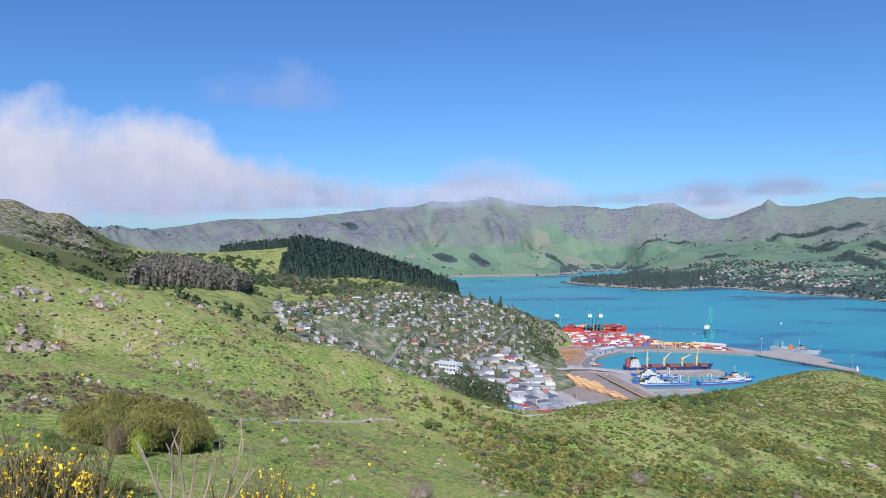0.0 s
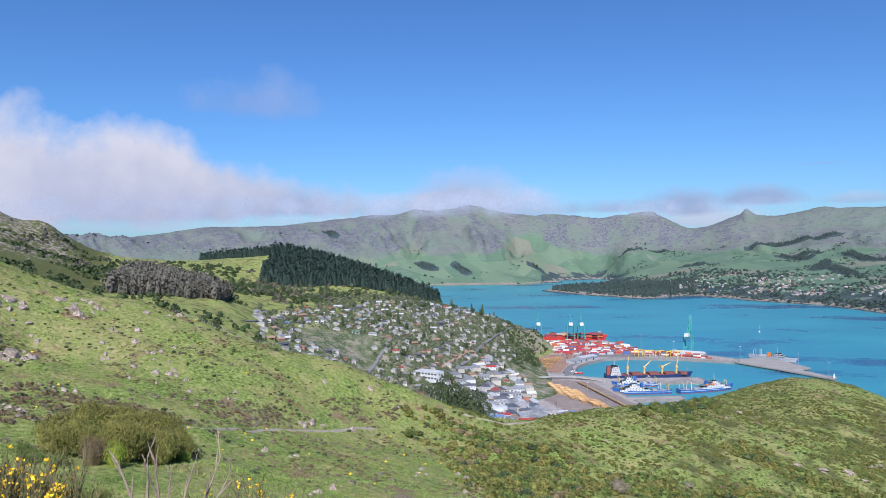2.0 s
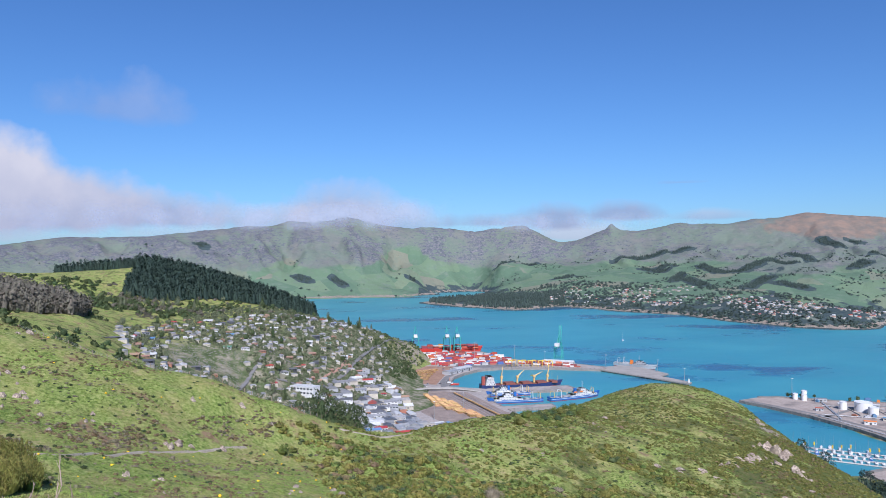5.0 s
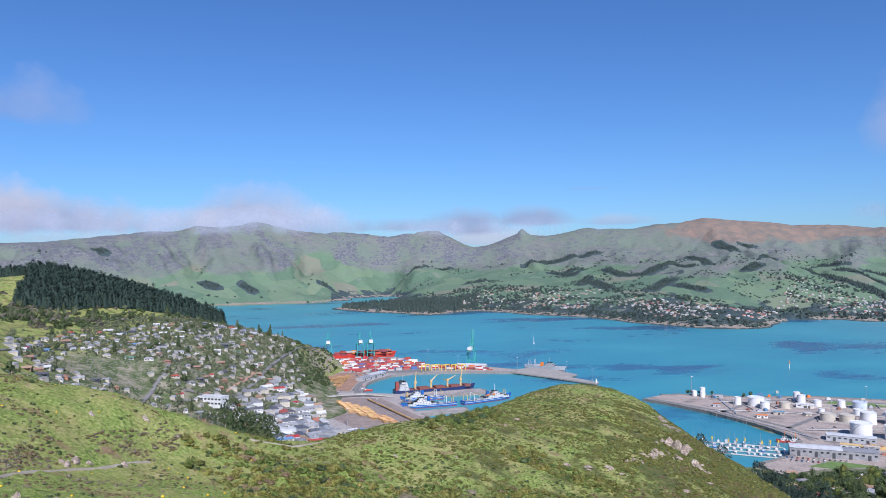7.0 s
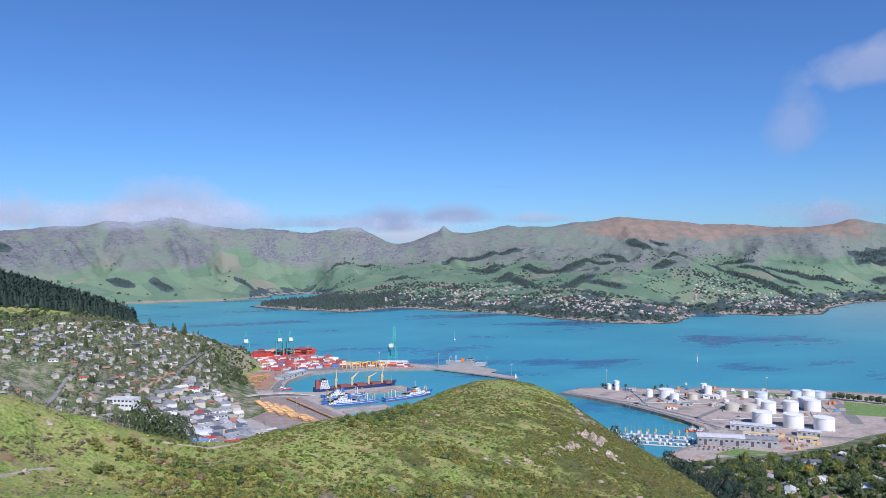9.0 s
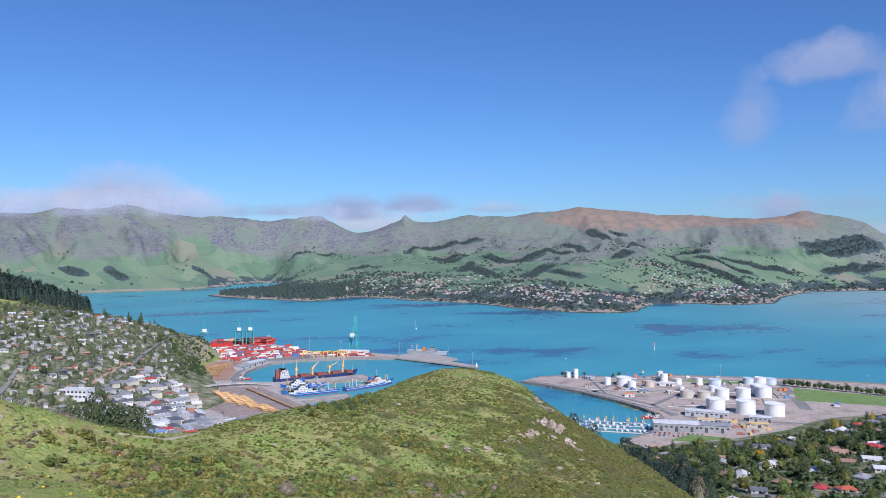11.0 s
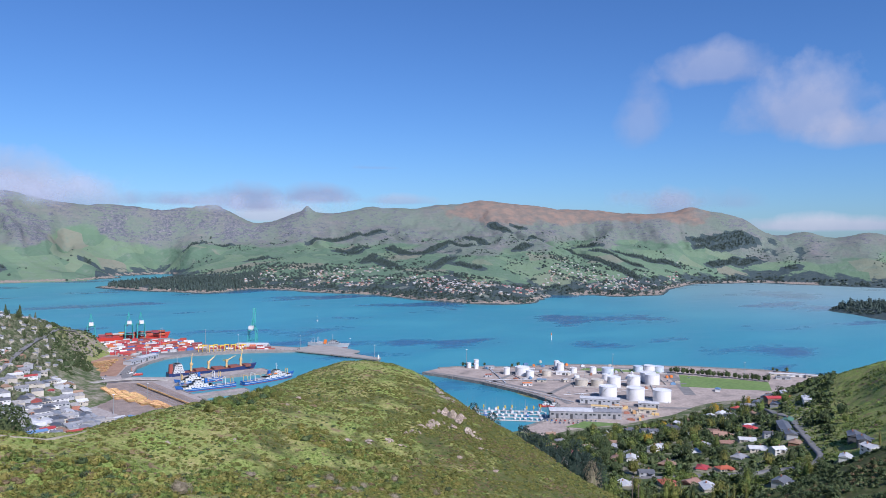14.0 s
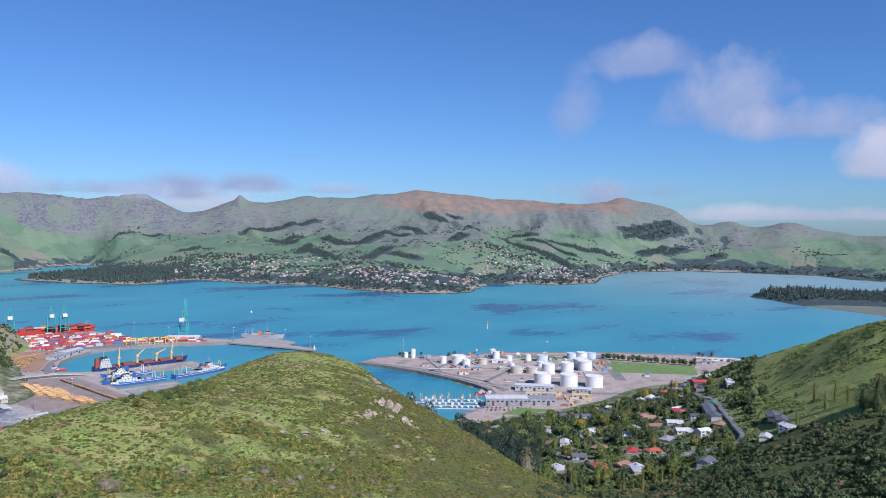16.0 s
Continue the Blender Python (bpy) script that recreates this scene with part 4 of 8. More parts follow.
flat("foreshore_road", [(1004, 806), (1018, 795), (940, 704), (880, 640), (868, 651), (928, 714)], ASPHALT, naval, 4.1)
flat("foreshore_lawn", [(600, 615), (640, 622), (668, 590), (640, 575)], LAWN, naval, 4.12)
flat("bund", [(742, 712), (758, 722), (822, 652), (806, 634)], DECKGREY, naval, 4.1)
flat("back_bund", [(880, 868), (905, 880), (1000, 800), (975, 780)], LAWN, naval, 4.12)


# ---- tanks ----
def storage_tank(r, h, mat, label, domed=True):
    t = thing("storage_tank", label, "storage tank", "storage tanks on the point")
    part("shell", Shape().cone(0, 0, 0, h, r, r, 28, False), mat, t, smooth_faces=True)
    roof = Shape().cone(0, 0, h, h + (r * 0.12 if domed else 0.15), r, 0.4, 28)
    part("roof", roof, mat, t)
    rim = Shape()
    for k in range(28):
        a = 2 * math.pi * k / 28
        rim.box(r * 1.005 * math.cos(a), r * 1.005 * math.sin(a), h - 0.25, 0.25, 2 * math.pi * r / 28, 0.5, a)
    part("wind_girder", rim, mat, t)
    stair = Shape()
    for k in range(16):
        a0, a1 = -2.4 + 0.075 * k, -2.4 + 0.075 * (k + 1)
        stair.tube(((r + .5) * math.cos(a0), (r + .5) * math.sin(a0), h * k / 16), ((r + .5) * math.cos(a1), (r + .5) * math.sin(a1), h * (k + 1) / 16), 0.28, n=4)
    part("spiral_stair", stair, STEEL, t, "grey steel stair")
    rail = Shape()
    for k in range(14):
        a = 2 * math.pi * k / 14
        b = 2 * math.pi * (k + 1) / 14
        rail.tube((r * math.cos(a), r * math.sin(a), h + 1), (r * math.cos(b), r * math.sin(b), h + 1), 0.05, n=4).tube((r * math.cos(a), r * math.sin(a), h), (r * math.cos(a), r * math.sin(a), h + 1), 0.05, n=4)
    part("railing", rail, STEEL, t)
    return t


TANKS = [(761, 696, 12.2, 16.5, 0), (785, 668, 12.2, 16.5, 0), (808, 642, 12.2, 15.5, 0), (824, 742, 9.8, 15.5, 0), (852, 729, 9.8, 16, 0), (889, 725, 11, 15, 0), (902, 744, 12, 14, 0), (773, 890, 11.5, 12.5, 0), (768, 866, 6.5, 10.5, 0), (753, 905, 5, 11, 0), (851, 884, 6, 12, 0),
         (858, 900, 5, 12.5, 0), (880, 838, 5.2, 10, 0), (850, 852, 5.4, 9.5, 0), (800, 862, 7.5, 8.5, 1), (792, 777, 9.5, 9.5, 1), (810, 762, 9.5, 9.5, 1), (895, 820, 9.5, 10, 2), (955, 808, 8, 9, 2), (983, 788, 8, 9, 2), (858, 789, 6, 8, 0), (752, 985, 4.2, 12, 0), (736, 984, 3.6, 8.5, 0), (742, 972, 3.6, 8.5, 0), (968, 796, 9, 10.5, 0), (820, 815, 4, 6, 0)]
for x, y, r, h, kind in TANKS:
    mat, label = ((TANKWHITE, "white steel oil tank on a gravel yard"), (TANKBUFF, "buff squat steel tank on a gravel yard"), (TANKBLUE, "pale blue-grey steel tank near the shore"))[kind]
    storage_tank(r, h, mat, label).matrix_basis = pose(x, y, 4.0, 0, 0, random.uniform(0, 360))


# ---- sheds and port buildings ----
def long_shed(name, L, W, H, wall, roof, label, at, pitch=0.12, bays=6, group="port sheds"):
    t = thing(name, label, "shed", group, at)
    part("wall", Shape().box(0, 0, -2, L, W, H + 2), wall, t)
    s, e, r = Shape(), 0.5, W / 2 * pitch
    s.add([(-L / 2 - e, -W / 2 - e, H), (L / 2 + e, -W / 2 - e, H), (L / 2 + e, W / 2 + e, H), (-L / 2 - e, W / 2 + e, H), (-L / 2 - e, 0, H + r + .3), (L / 2 + e, 0, H + r + .3)], [(0, 1, 5, 4), (2, 3, 4, 5), (0, 4, 3), (1, 2, 5), (3, 2, 1, 0)])
    part("roof", s, roof, t)
    for k in range(bays):
        x = -L / 2 + (k + 0.5) * L / bays
        if k % 3 == 1:
            part("door", Shape().box(x, -W / 2 - 0.06, 0, L / bays * 0.55, 0.16, H * 0.68), DARKPAINT, t)
        else:
            part("window", Shape().box(x, -W / 2 - 0.05, H * 0.5, L / bays * 0.5, 0.14, H * 0.22), PANE, t)
    return t


def block(name, L, W, H, floors, wall, roof, label, at, cols=5, group="town buildings"):
    t = thing(name, label, "building", group, at)
    part("wall", Shape().box(0, 0, -3, L, W, H + 3), wall, t)
    part("roof", Shape().box(0, 0, H, L + 0.5, W + 0.5, 0.35).box(L * 0.2, W * 0.1, H + 0.35, L * 0.16, W * 0.25, 1.4), roof, t)
    for f in range(floors):
        for k in range(cols):
            x = -L / 2 + (k + 0.5) * L / cols
            part("window", Shape().box(x, -W / 2 - 0.05, H / floors * (f + 0.35), L / cols * 0.62, 0.14, H / floors * 0.42), PANE, t)
    return t


long_shed("boat_shed", 52, 22, 9, ROOFGREY, ROOFPALE, "grey corrugated marine shed with pale roof", pose(642, 648, 4, 0, 0, -38), bays=9)
long_shed("boat_shed", 36, 20, 8.5, ROOFGREY, ROOFGREY, "grey metal marine shed by the marina", pose(676, 622, 4, 0, 0, -38), bays=6)
long_shed("warehouse", 52, 16, 7, GREYPAINT, ROOFPALE, "long pale grey warehouse beside the oil tanks", pose(728, 680, 4, 0, 0, -48), bays=9)
long_shed("warehouse", 26, 14, 6, GREYPAINT, ROOFPALE, "pale grey warehouse beside the oil tanks", pose(766, 630, 4, 0, 0, -48), bays=5)
for x, y, L, W, H, rf, rz in [(800, 905, 18, 9, 5, ROOFPALE, -30), (830, 855, 24, 10, 5, ROOFPALE, -40), (760, 830, 14, 8, 4, ROOFBLUE, -40), (715, 905, 10, 6, 4, ROOFRED, -30), (722, 820, 14, 7, 4, ORANGE, -30), (790, 810, 10, 6, 4, ROOFPALE, 0), (760, 960, 16, 7, 5, ROOFGREY, -20), (930, 640, 10, 7, 4, ROOFBLUE, 30), (700, 655, 20, 9, 5, BUFF, -45), (715, 640, 16, 8, 5, CREAM, -45), (740, 610, 22, 10, 5, BUFF, -45), (1120, 660, 26, 8, 4, ROOFPALE, -50), (1140, 640, 30, 9, 4, ROOFPALE, -50), (1100, 640, 22, 8, 4, ROOFGREY, -50), (1150, 615, 26, 9, 5, ROOFPALE, -60)]:
    long_shed("small_shed", L, W, H, random.choice([CREAM, WHITE, GREYPAINT]), rf, {ROOFPALE: "small pale-roofed industrial shed", ROOFBLUE: "small blue-roofed industrial shed", ROOFRED: "small red-roofed industrial shed", ORANGE: "orange-roofed store shed on gravel", ROOFGREY: "small grey-roofed industrial shed", BUFF: "buff timber yard store", CREAM: "cream metal store shed on gravel"}[rf], pose(x, y, 4, 0, 0, rz), bays=3)
long_shed("container_shed", 42, 18, 7, GREYPAINT, ROOFPALE, "grey pale-roofed cargo shed on the wharf", pose(300, 1350, 4, 0, 0, 40), bays=6)
long_shed("container_shed", 34, 16, 6, GREYPAINT, ROOFGREY, "grey cargo shed on the wharf edge", pose(274, 1324, 4, 0, 0, 40), bays=6)
long_shed("salt_store", 60, 20, 5, CREAM, ROOFPALE, "long pale cargo store on the quay", pose(505, 1383, 4, 0, 0, -33), 0.5, 9)
block("silo_block", 15, 12, 26, 6, CREAM, CONCRETE, "tall cream concrete silo block below a bank", pose(137, 1322, 3, 0, 0, -6), 2)
block("port_office", 22, 12, 9, 3, GREYPAINT, ROOFGREY, "grey three-storey port office", pose(148, 1238, 4, 0, 0, -8), 6)
long_shed("bank_foot_store", 46, 12, 7, WHITE, ROOFPALE, "white store below the quarried bank", pose(178, 1360, 4, 0, 0, 30), bays=6)
block("cliff_top_silos", 34, 14, 22, 2, WHITE, WHITE, "white storage silos above the container quay", pose(212, 1560, 4, 0, 0, 15), 4)


# ---- ships ----
def hull_rings(L, B, depth, sheer, bow, flare=1.0):
    """Cross-sections of a hull from stern to stem: x along, half beams at keel and rail, rail height."""
    rings = []
    for k in range(15):
        u = k / 14
        wide = min(1.0, 0.80 + u * 1.2) if u < 0.2 else (1.0 if u < 0.68 else max(0.0, 1 - ((u - 0.68) / 0.32) ** 2))
        rail = depth + sheer * max(0, (u - 0.6) / 0.4) ** 2 + sheer * 0.25 * max(0, (0.25 - u) / 0.25) ** 2
        x = -L / 2 + u * L
        rings.append((x + bow * 0.0, B / 2 * wide, rail, bow * max(0, (u - 0.75) / 0.25)))
    return rings


def hull_band(rings, z0, z1, top=False, grow=0.0):
    """Plating between two levels, each a height or None for the rail."""
    s = Shape()
    pts = []
    for x, b, rail, rake in rings:
        lo, hi = (rail if z0 is None else min(z0, rail)), (rail if z1 is None else min(z1, rail))
        k0, k1 = lo / rail, hi / rail
        for side in (1, -1):
            pts.append((x + rake * k0 * 1.0, side * (max(b * (0.86 + 0.14 * k0), 0.05) + grow), lo))
            pts.append((x + rake * k1 * 1.0, side * (max(b * (0.86 + 0.14 * k1), 0.05) + grow), hi))
    f, n = [], len(rings)
    for i in range(n - 1):
        a, c = i * 4, (i + 1) * 4
        f += [(a, a + 1, c + 1, c), (a + 2, c + 2, c + 3, a + 3)]
        if top:
            f.append((a + 1, a + 3, c + 3, c + 1))
    f.append((0, 2, 3, 1))
    return s.add(pts, f)


def ship_body(t, L, B, depth, sheer, bow, paint, deck, strip=None):
    r = hull_rings(L, B, depth, sheer, bow)
    part("underbody", hull_band(r, -2.5, 1.0), ANTIFOUL, t, "dull red antifouling")
    part("hull", hull_band(r, 1.0, depth * 0.62), paint, t)
    part("topsides", hull_band(r, depth * 0.62, None), strip or paint, t)
    lid = [(x, b * 0.98, min(rail - 0.9, depth), rake) for x, b, rail, rake in r]
    s = Shape()
    pts = [(x + rake, side * max(b, 0.05), z) for x, b, z, rake in lid for side in (1, -1)]
    s.add(pts, [(2 * i, 2 * i + 1, 2 * i + 3, 2 * i + 2) for i in range(len(lid) - 1)])
    part("deck", s, deck, t)
    return r


def deckhouse(t, x, z, tiers, mat=None):
    """Stacked tiers of accommodation, each with a row of windows on both sides and forward."""
    for k, (L, W, H) in enumerate(tiers):
        house = part("deckhouse", Shape().box(x, 0, z, L, W, H).box(x, 0, z + H - 0.15, L + 0.8, W + 0.8, 0.15), mat or WHITE, t)
        for side in (1, -1):
            for j in range(max(2, int(L / 4))):
                part("window", Shape().box(x - L / 2 + (j + .5) * L / max(2, int(L / 4)), side * W / 2, z + H * 0.45, 1.5, 0.12, 0.9), PANE, house)
        z += H
    return z


def mast(t, x, z, h, arm=3.0, mat=None):
    part("mast", Shape().tube((x, 0, z), (x, 0, z + h), 0.35, 0.18).tube((x, -arm, z + h * 0.62), (x, arm, z + h * 0.62), 0.16).tube((x, -arm * 0.6, z + h * 0.85), (x, arm * 0.6, z + h * 0.85), 0.12), mat or WHITE, t)


def gantry(t, x, z, w, h, mat):
    part("gantry", Shape().tube((x, -w / 2, z), (x, -w / 2 * .8, z + h), 0.5).tube((x, w / 2, z), (x, w / 2 * .8, z + h), 0.5).tube((x, -w / 2 * .8, z + h), (x, w / 2 * .8, z + h), 0.45), mat, t)


def trawler(at, L, label, group="trawlers at the wharf"):
    t = thing("trawler", label, "ship", group, at)
    B, D = L * 0.17, 5.2
    ship_body(t, L, B, D, 4.5, 4.0, HULLBLUE, DECKGREY, HULLBLUE)
    r = hull_rings(L, B, D, 4.5, 4.0)
    part("rubbing_band", hull_band(r, D * 0.62, D * 0.74, grow=0.08), WHITE, t, "white painted band")
    top = deckhouse(t, L * 0.16, D - 0.5, [(L * 0.52, B * 0.88, 2.8), (L * 0.33, B * 0.8, 2.8), (L * 0.17, B * 0.72, 2.8), (L * 0.10, B * 0.62, 2.6)])
    part("funnel", Shape().box(L * 0.02, 0, top - 6, 4.5, 4, 6.5, taper=0.8), HULLBLUE, t)
    mast(t, L * 0.17, top, 11, 4)
    gantry(t, -L * 0.30, D, B * 0.8, 11, WHITE)
    gantry(t, -L * 0.44, D, B * 0.8, 9, BUFF)
    gantry(t, L * 0.38, D + 1, B * 0.4, 9, BUFF)
    part("derrick", Shape().tube((-L * 0.30, 0, D + 10), (-L * 0.12, 0, D + 5), 0.3), BUFF, t)
    part("derrick", Shape().tube((L * 0.38, 0, D + 9), (L * 0.30, 0, D + 4), 0.25), BUFF, t)
    part("winch", Shape().box(-L * 0.2, 0, D - 1, 6, B * 0.6, 2.6).box(-L * 0.36, 0, D - 1, 4, B * 0.5, 2), GREYPAINT, t)
    for k in range(2):
        part("lifeboat", Shape().box(-L * 0.02 + k * 0.12 * L, -B * 0.43, top - 5, 6, 2, 1.7, taper=0.75), ORANGE, t)
    return t


trawler(pose(320, 1064, 0, 0, 0, 181), 84, "blue-hulled white factory trawler moored at a wharf")
trawler(pose(417, 1075, 0, 0, 0, 15), 92, "long blue and white factory trawler, bow pointing seaward")
trawler(pose(325, 1117, 0, 0, 0, 183), 70, "blue and white trawler behind another at the wharf")


def deck_crane(t, x, z, h, jib, up, heading):
    post = part("crane_post", Shape().cone(x, 0, z, z + h, 1.9, 1.5, 8).box(x, 0, z + h, 4, 4, 4), BUFF, t)
    a, b = radians(up), radians(heading)
    end = Vector((x + jib * math.cos(a) * math.cos(b), jib * math.cos(a) * math.sin(b), z + h + 2 + jib * math.sin(a)))
    part("jib", Shape().tube((x, 1, z + h + 2), end, 0.9, 0.4, 4).tube((x, -1, z + h + 2), end, 0.9, 0.4, 4), BUFF, post)


bulk = thing("bulk_carrier", "navy bulk carrier with red deck and buff cranes", "ship", at=pose(366, 1189, 0, 0, 0, 2))
ship_body(bulk, 142, 23, 6.2, 3.5, 5, HULLNAVY, DECKRED, HULLNAVY)
top = deckhouse(bulk, -56, 6, [(17, 20, 3), (15, 18, 2.9), (13, 17, 2.9), (12, 16, 2.9), (9, 20, 2.7)])
part("funnel", Shape().box(-66, 0, 6, 6, 6, 14, taper=0.85), ANTIFOUL, bulk)
mast(bulk, -56, top, 9)
mast(bulk, 66, 8, 9, 1.5, BUFF)
for k, (x, up, hd) in enumerate([(-34, 84, 0), (-6, 35, 20), (24, 22, 10), (48, 78, 0)]):
    deck_crane(bulk, x, 6.5, 9, 18, up, hd)
for x in (-20, 9, 36, 58):
    part("hatch_cover", Shape().box(x, 0, 5.5, 17 if x < 50 else 10, 18, 3.2), DECKRED, bulk)

boxship = thing("container_ship", "bright red container ship loaded with containers", "ship", at=pose(310, 1640, 0, 0, 0, -5))
ship_body(boxship, 190, 28, 10, 5, 7, HULLRED, DECKRED, HULLRED)
top = deckhouse(boxship, -62, 10, [(13, 26, 3.4), (13, 25, 3.2), (12, 24, 3.2), (12, 23, 3.2), (10, 27, 3)])
part("funnel", Shape().box(-74, 0, 10, 8, 8, 14, taper=0.9), HULLRED, boxship)
mast(boxship, 86, 13, 12, 1.5)
for mat_i, rows in ((0, 3), (1, 2), (3, 1), (6, 1), (2, 2)):
    s = Shape()
    for bay in range(11):
        for row in range(10):
            for tier in range(random.choice([0, 1, 1, 2, 3])):
                if random.random() < rows / 9:
                    s.box(-46 + bay * 13 if bay else -92, -12.6 + row * 2.8, 10.2 + tier * 2.62, 12.2, 2.44, 2.55)
    part("container_stack", s, BOXES[mat_i], boxship)

survey = thing("naval_ship", "pale grey naval support ship alongside the outer pier", "ship", at=pose(649, 1346, 0, 0, 0, -52))
ship_body(survey, 86, 15, 6.5, 3.5, 5, HULLGREY, DECKGREY, HULLGREY)
top = deckhouse(survey, 12, 6, [(26, 12, 2.8), (18, 11, 2.7), (11, 10, 2.6)], HULLGREY)
mast(survey, 10, top, 12, 3, HULLGREY)
part("funnel", Shape().box(-6, 0, 6, 6, 5, 8, taper=0.8), ORANGE, survey, "orange-banded funnel")
gantry(survey, -34, 6, 11, 10, HULLGREY)
gantry(survey, -22, 6, 6, 12, HULLGREY)
part("gun_deck", Shape().box(-16, 0, 6, 12, 10, 3), HULLGREY, survey)

for x, y, rz, L, mat, label in [(252, 1229, 178, 30, HULLRED, "red and white harbour tug at the wharf corner"), (672, 706, 140, 26, HULLRED, "red workboat moored by the marina"), (664, 715, 150, 20, HULLRED, "small red and white pilot boat")]:
    tug = thing("tug", label, "boat", "harbour boats", pose(x, y, 0, 0, 0, rz))
    ship_body(tug, L, L * 0.3, 2.6, 1.8, 1, mat, DECKGREY, mat)
    top = deckhouse(tug, L * 0.08, 2.4, [(L * 0.42, L * 0.2, 2.6), (L * 0.22, L * 0.17, 2.4)])
    mast(tug, L * 0.05, top, 6, 1.2, ORANGE)


# ---- quay cranes ----
def quay_crane(at, boom_up, label):
    t = thing("quay_crane", label, "crane", "quay cranes", at @ Matrix.Scale(1.02, 4))
    g, w, h = 18, 15, 34
    for x in (-g / 2, g / 2):
        for y in (-w / 2, w / 2):
            part("leg", Shape().tube((x, y, 0), (x * 0.92, y * 0.9, h), 1.0, 0.9, 4), GREENSTEEL, t)
    beams = Shape()
    for z in (1.5, 14, h):
        for y in (-w / 2, w / 2):
            beams.tube((-g / 2, y, z), (g / 2, y, z), 0.8, n=4)
        for x in (-g / 2, g / 2):
            beams.tube((x, -w / 2, z), (x, w / 2, z), 0.7, n=4)
    for y in (-w / 2, w / 2):
        beams.tube((-g / 2, y, 14), (g / 2, y, h), 0.5, n=4)
    part("portal_beam", beams, GREENSTEEL, t)
    part("apex_frame", Shape().tube((g / 2, -5, h), (g / 2 - 3, 0, h + 24), 0.7, n=4).tube((g / 2, 5, h), (g / 2 - 3, 0, h + 24), 0.7, n=4).tube((-g / 2, -4, h), (g / 2 - 3, 0, h + 24), 0.5, n=4).tube((-g / 2, 4, h), (g / 2 - 3, 0, h + 24), 0.5, n=4), GREENSTEEL, t)
    part("back_girder", Shape().tube((g / 2, -2.4, h + 1), (-g / 2 - 16, -2.4, h + 1), 0.8, n=4).tube((g / 2, 2.4, h + 1), (-g / 2 - 16, 2.4, h + 1), 0.8, n=4), GREENSTEEL, t)
    a = radians(78 if boom_up else 3)
    tip = Vector((g / 2 + 40 * math.cos(a), 0, h + 1 + 40 * math.sin(a)))
    boom = Shape()
    for y in (-2.2, 2.2):
        boom.tube((g / 2, y, h + 1), tip + Vector((0, y, 0)), 0.8, n=4)
    for k in range(8):
        p, q = Vector((g / 2, -2.2, h + 1)).lerp(tip + Vector((0, -2.2, 0)), k / 8), Vector((g / 2, 2.2, h + 1)).lerp(tip + Vector((0, 2.2, 0)), (k + 1) / 8)
        boom.tube(p, q, 0.35, n=4)
    boom.tube((g / 2 - 3, 0, h + 24), Vector((g / 2, 0, h + 1)).lerp(tip, 0.85), 0.25, n=4)
    part("boom", boom, GREENSTEEL if boom_up else HULLBLUE, t, "raised lattice boom" if boom_up else "lowered blue boom")
    part("machinery_house", Shape().box(-g / 2 - 4, 0, h + 2, 13, 8, 6), WHITE, t, "white machinery house")
    part("operator_cab", Shape().box(g / 2 - 5, 3, h - 4, 3, 3, 3), WHITE, t)
    return t


quay_crane(pose(252, 1614, 4, 0, 0, 82), False, "teal quay crane with lowered boom by a red ship")
quay_crane(pose(322, 1605, 4, 0, 0, 82), False, "teal quay crane working over a container ship")
quay_crane(pose(345, 1603, 4, 0, 0, 82), False, "teal and blue quay crane working over a ship")
quay_crane(pose(510, 1398, 4, 0, 0, 58), True, "tall teal quay crane with its boom raised")

# ---- containers in the yard ----
wave = [(-6.095 + k * 0.53, 1.22 if k % 4 < 2 else 1.15) for k in range(24)]
rib = Shape().prism([(x, -w) for x, w in wave] + [(x, w) for x, w in wave[::-1]], 0, 2.59)
box_meshes = [rib.mesh("shipping_container", m) for m in BOXES]
WEIGHTS = [5, 4, 4, 4, 2, 4, 1]
BOX_LABELS = ["bright red steel container in the yard", "rust red steel container in the yard", "maroon steel container in the yard", "grey steel container in the yard", "blue steel container in the yard", "white refrigerated container in the yard", "orange steel container in the yard"]
spots = []
for row in range(9):
    for col in range(12):
        x, y = 232 + col * 16.2 + row * 2.0, 1585 - row * 21
        if x > 262 + (1585 - y) * -0.1 and x < 425 and y < 1600 - (x - 230) * 0.12 and x > 225 + max(0, (1470 - y)) * 0.75:
            spots.append((x, y, -6))
for k in range(16):
    spots.append((440 + k * 6.2, 1418 - k * 4.3, -34))
random.seed(11)
loose, count = [Shape() for _ in BOXES], 0
for x, y, rz in spots:
    for lane in range(3):
        for tier in range(random.choice([0, 1, 1, 2, 2, 3])):
            i = random.choices(range(7), WEIGHTS)[0]
            px, py = x + lane * 2.7 * math.sin(radians(rz)), y - lane * 2.7
            if count < 280:
                tagged(new("shipping_container", box_meshes[i]), BOX_LABELS[i], "shipping container", "containers in the yard").matrix_basis = pose(px, py, 4.12 + tier * 2.6, 0, 0, rz)
                count += 1
            else:
                loose[i].box(px, py, 4.12 + tier * 2.6, 12.19, 2.44, 2.59, radians(rz))
for s, m in zip(loose, BOXES):
    if s.v:
        solid("container_stacks", s, m, "more stacked shipping containers in the yard", "shipping containers", kind="stuff")

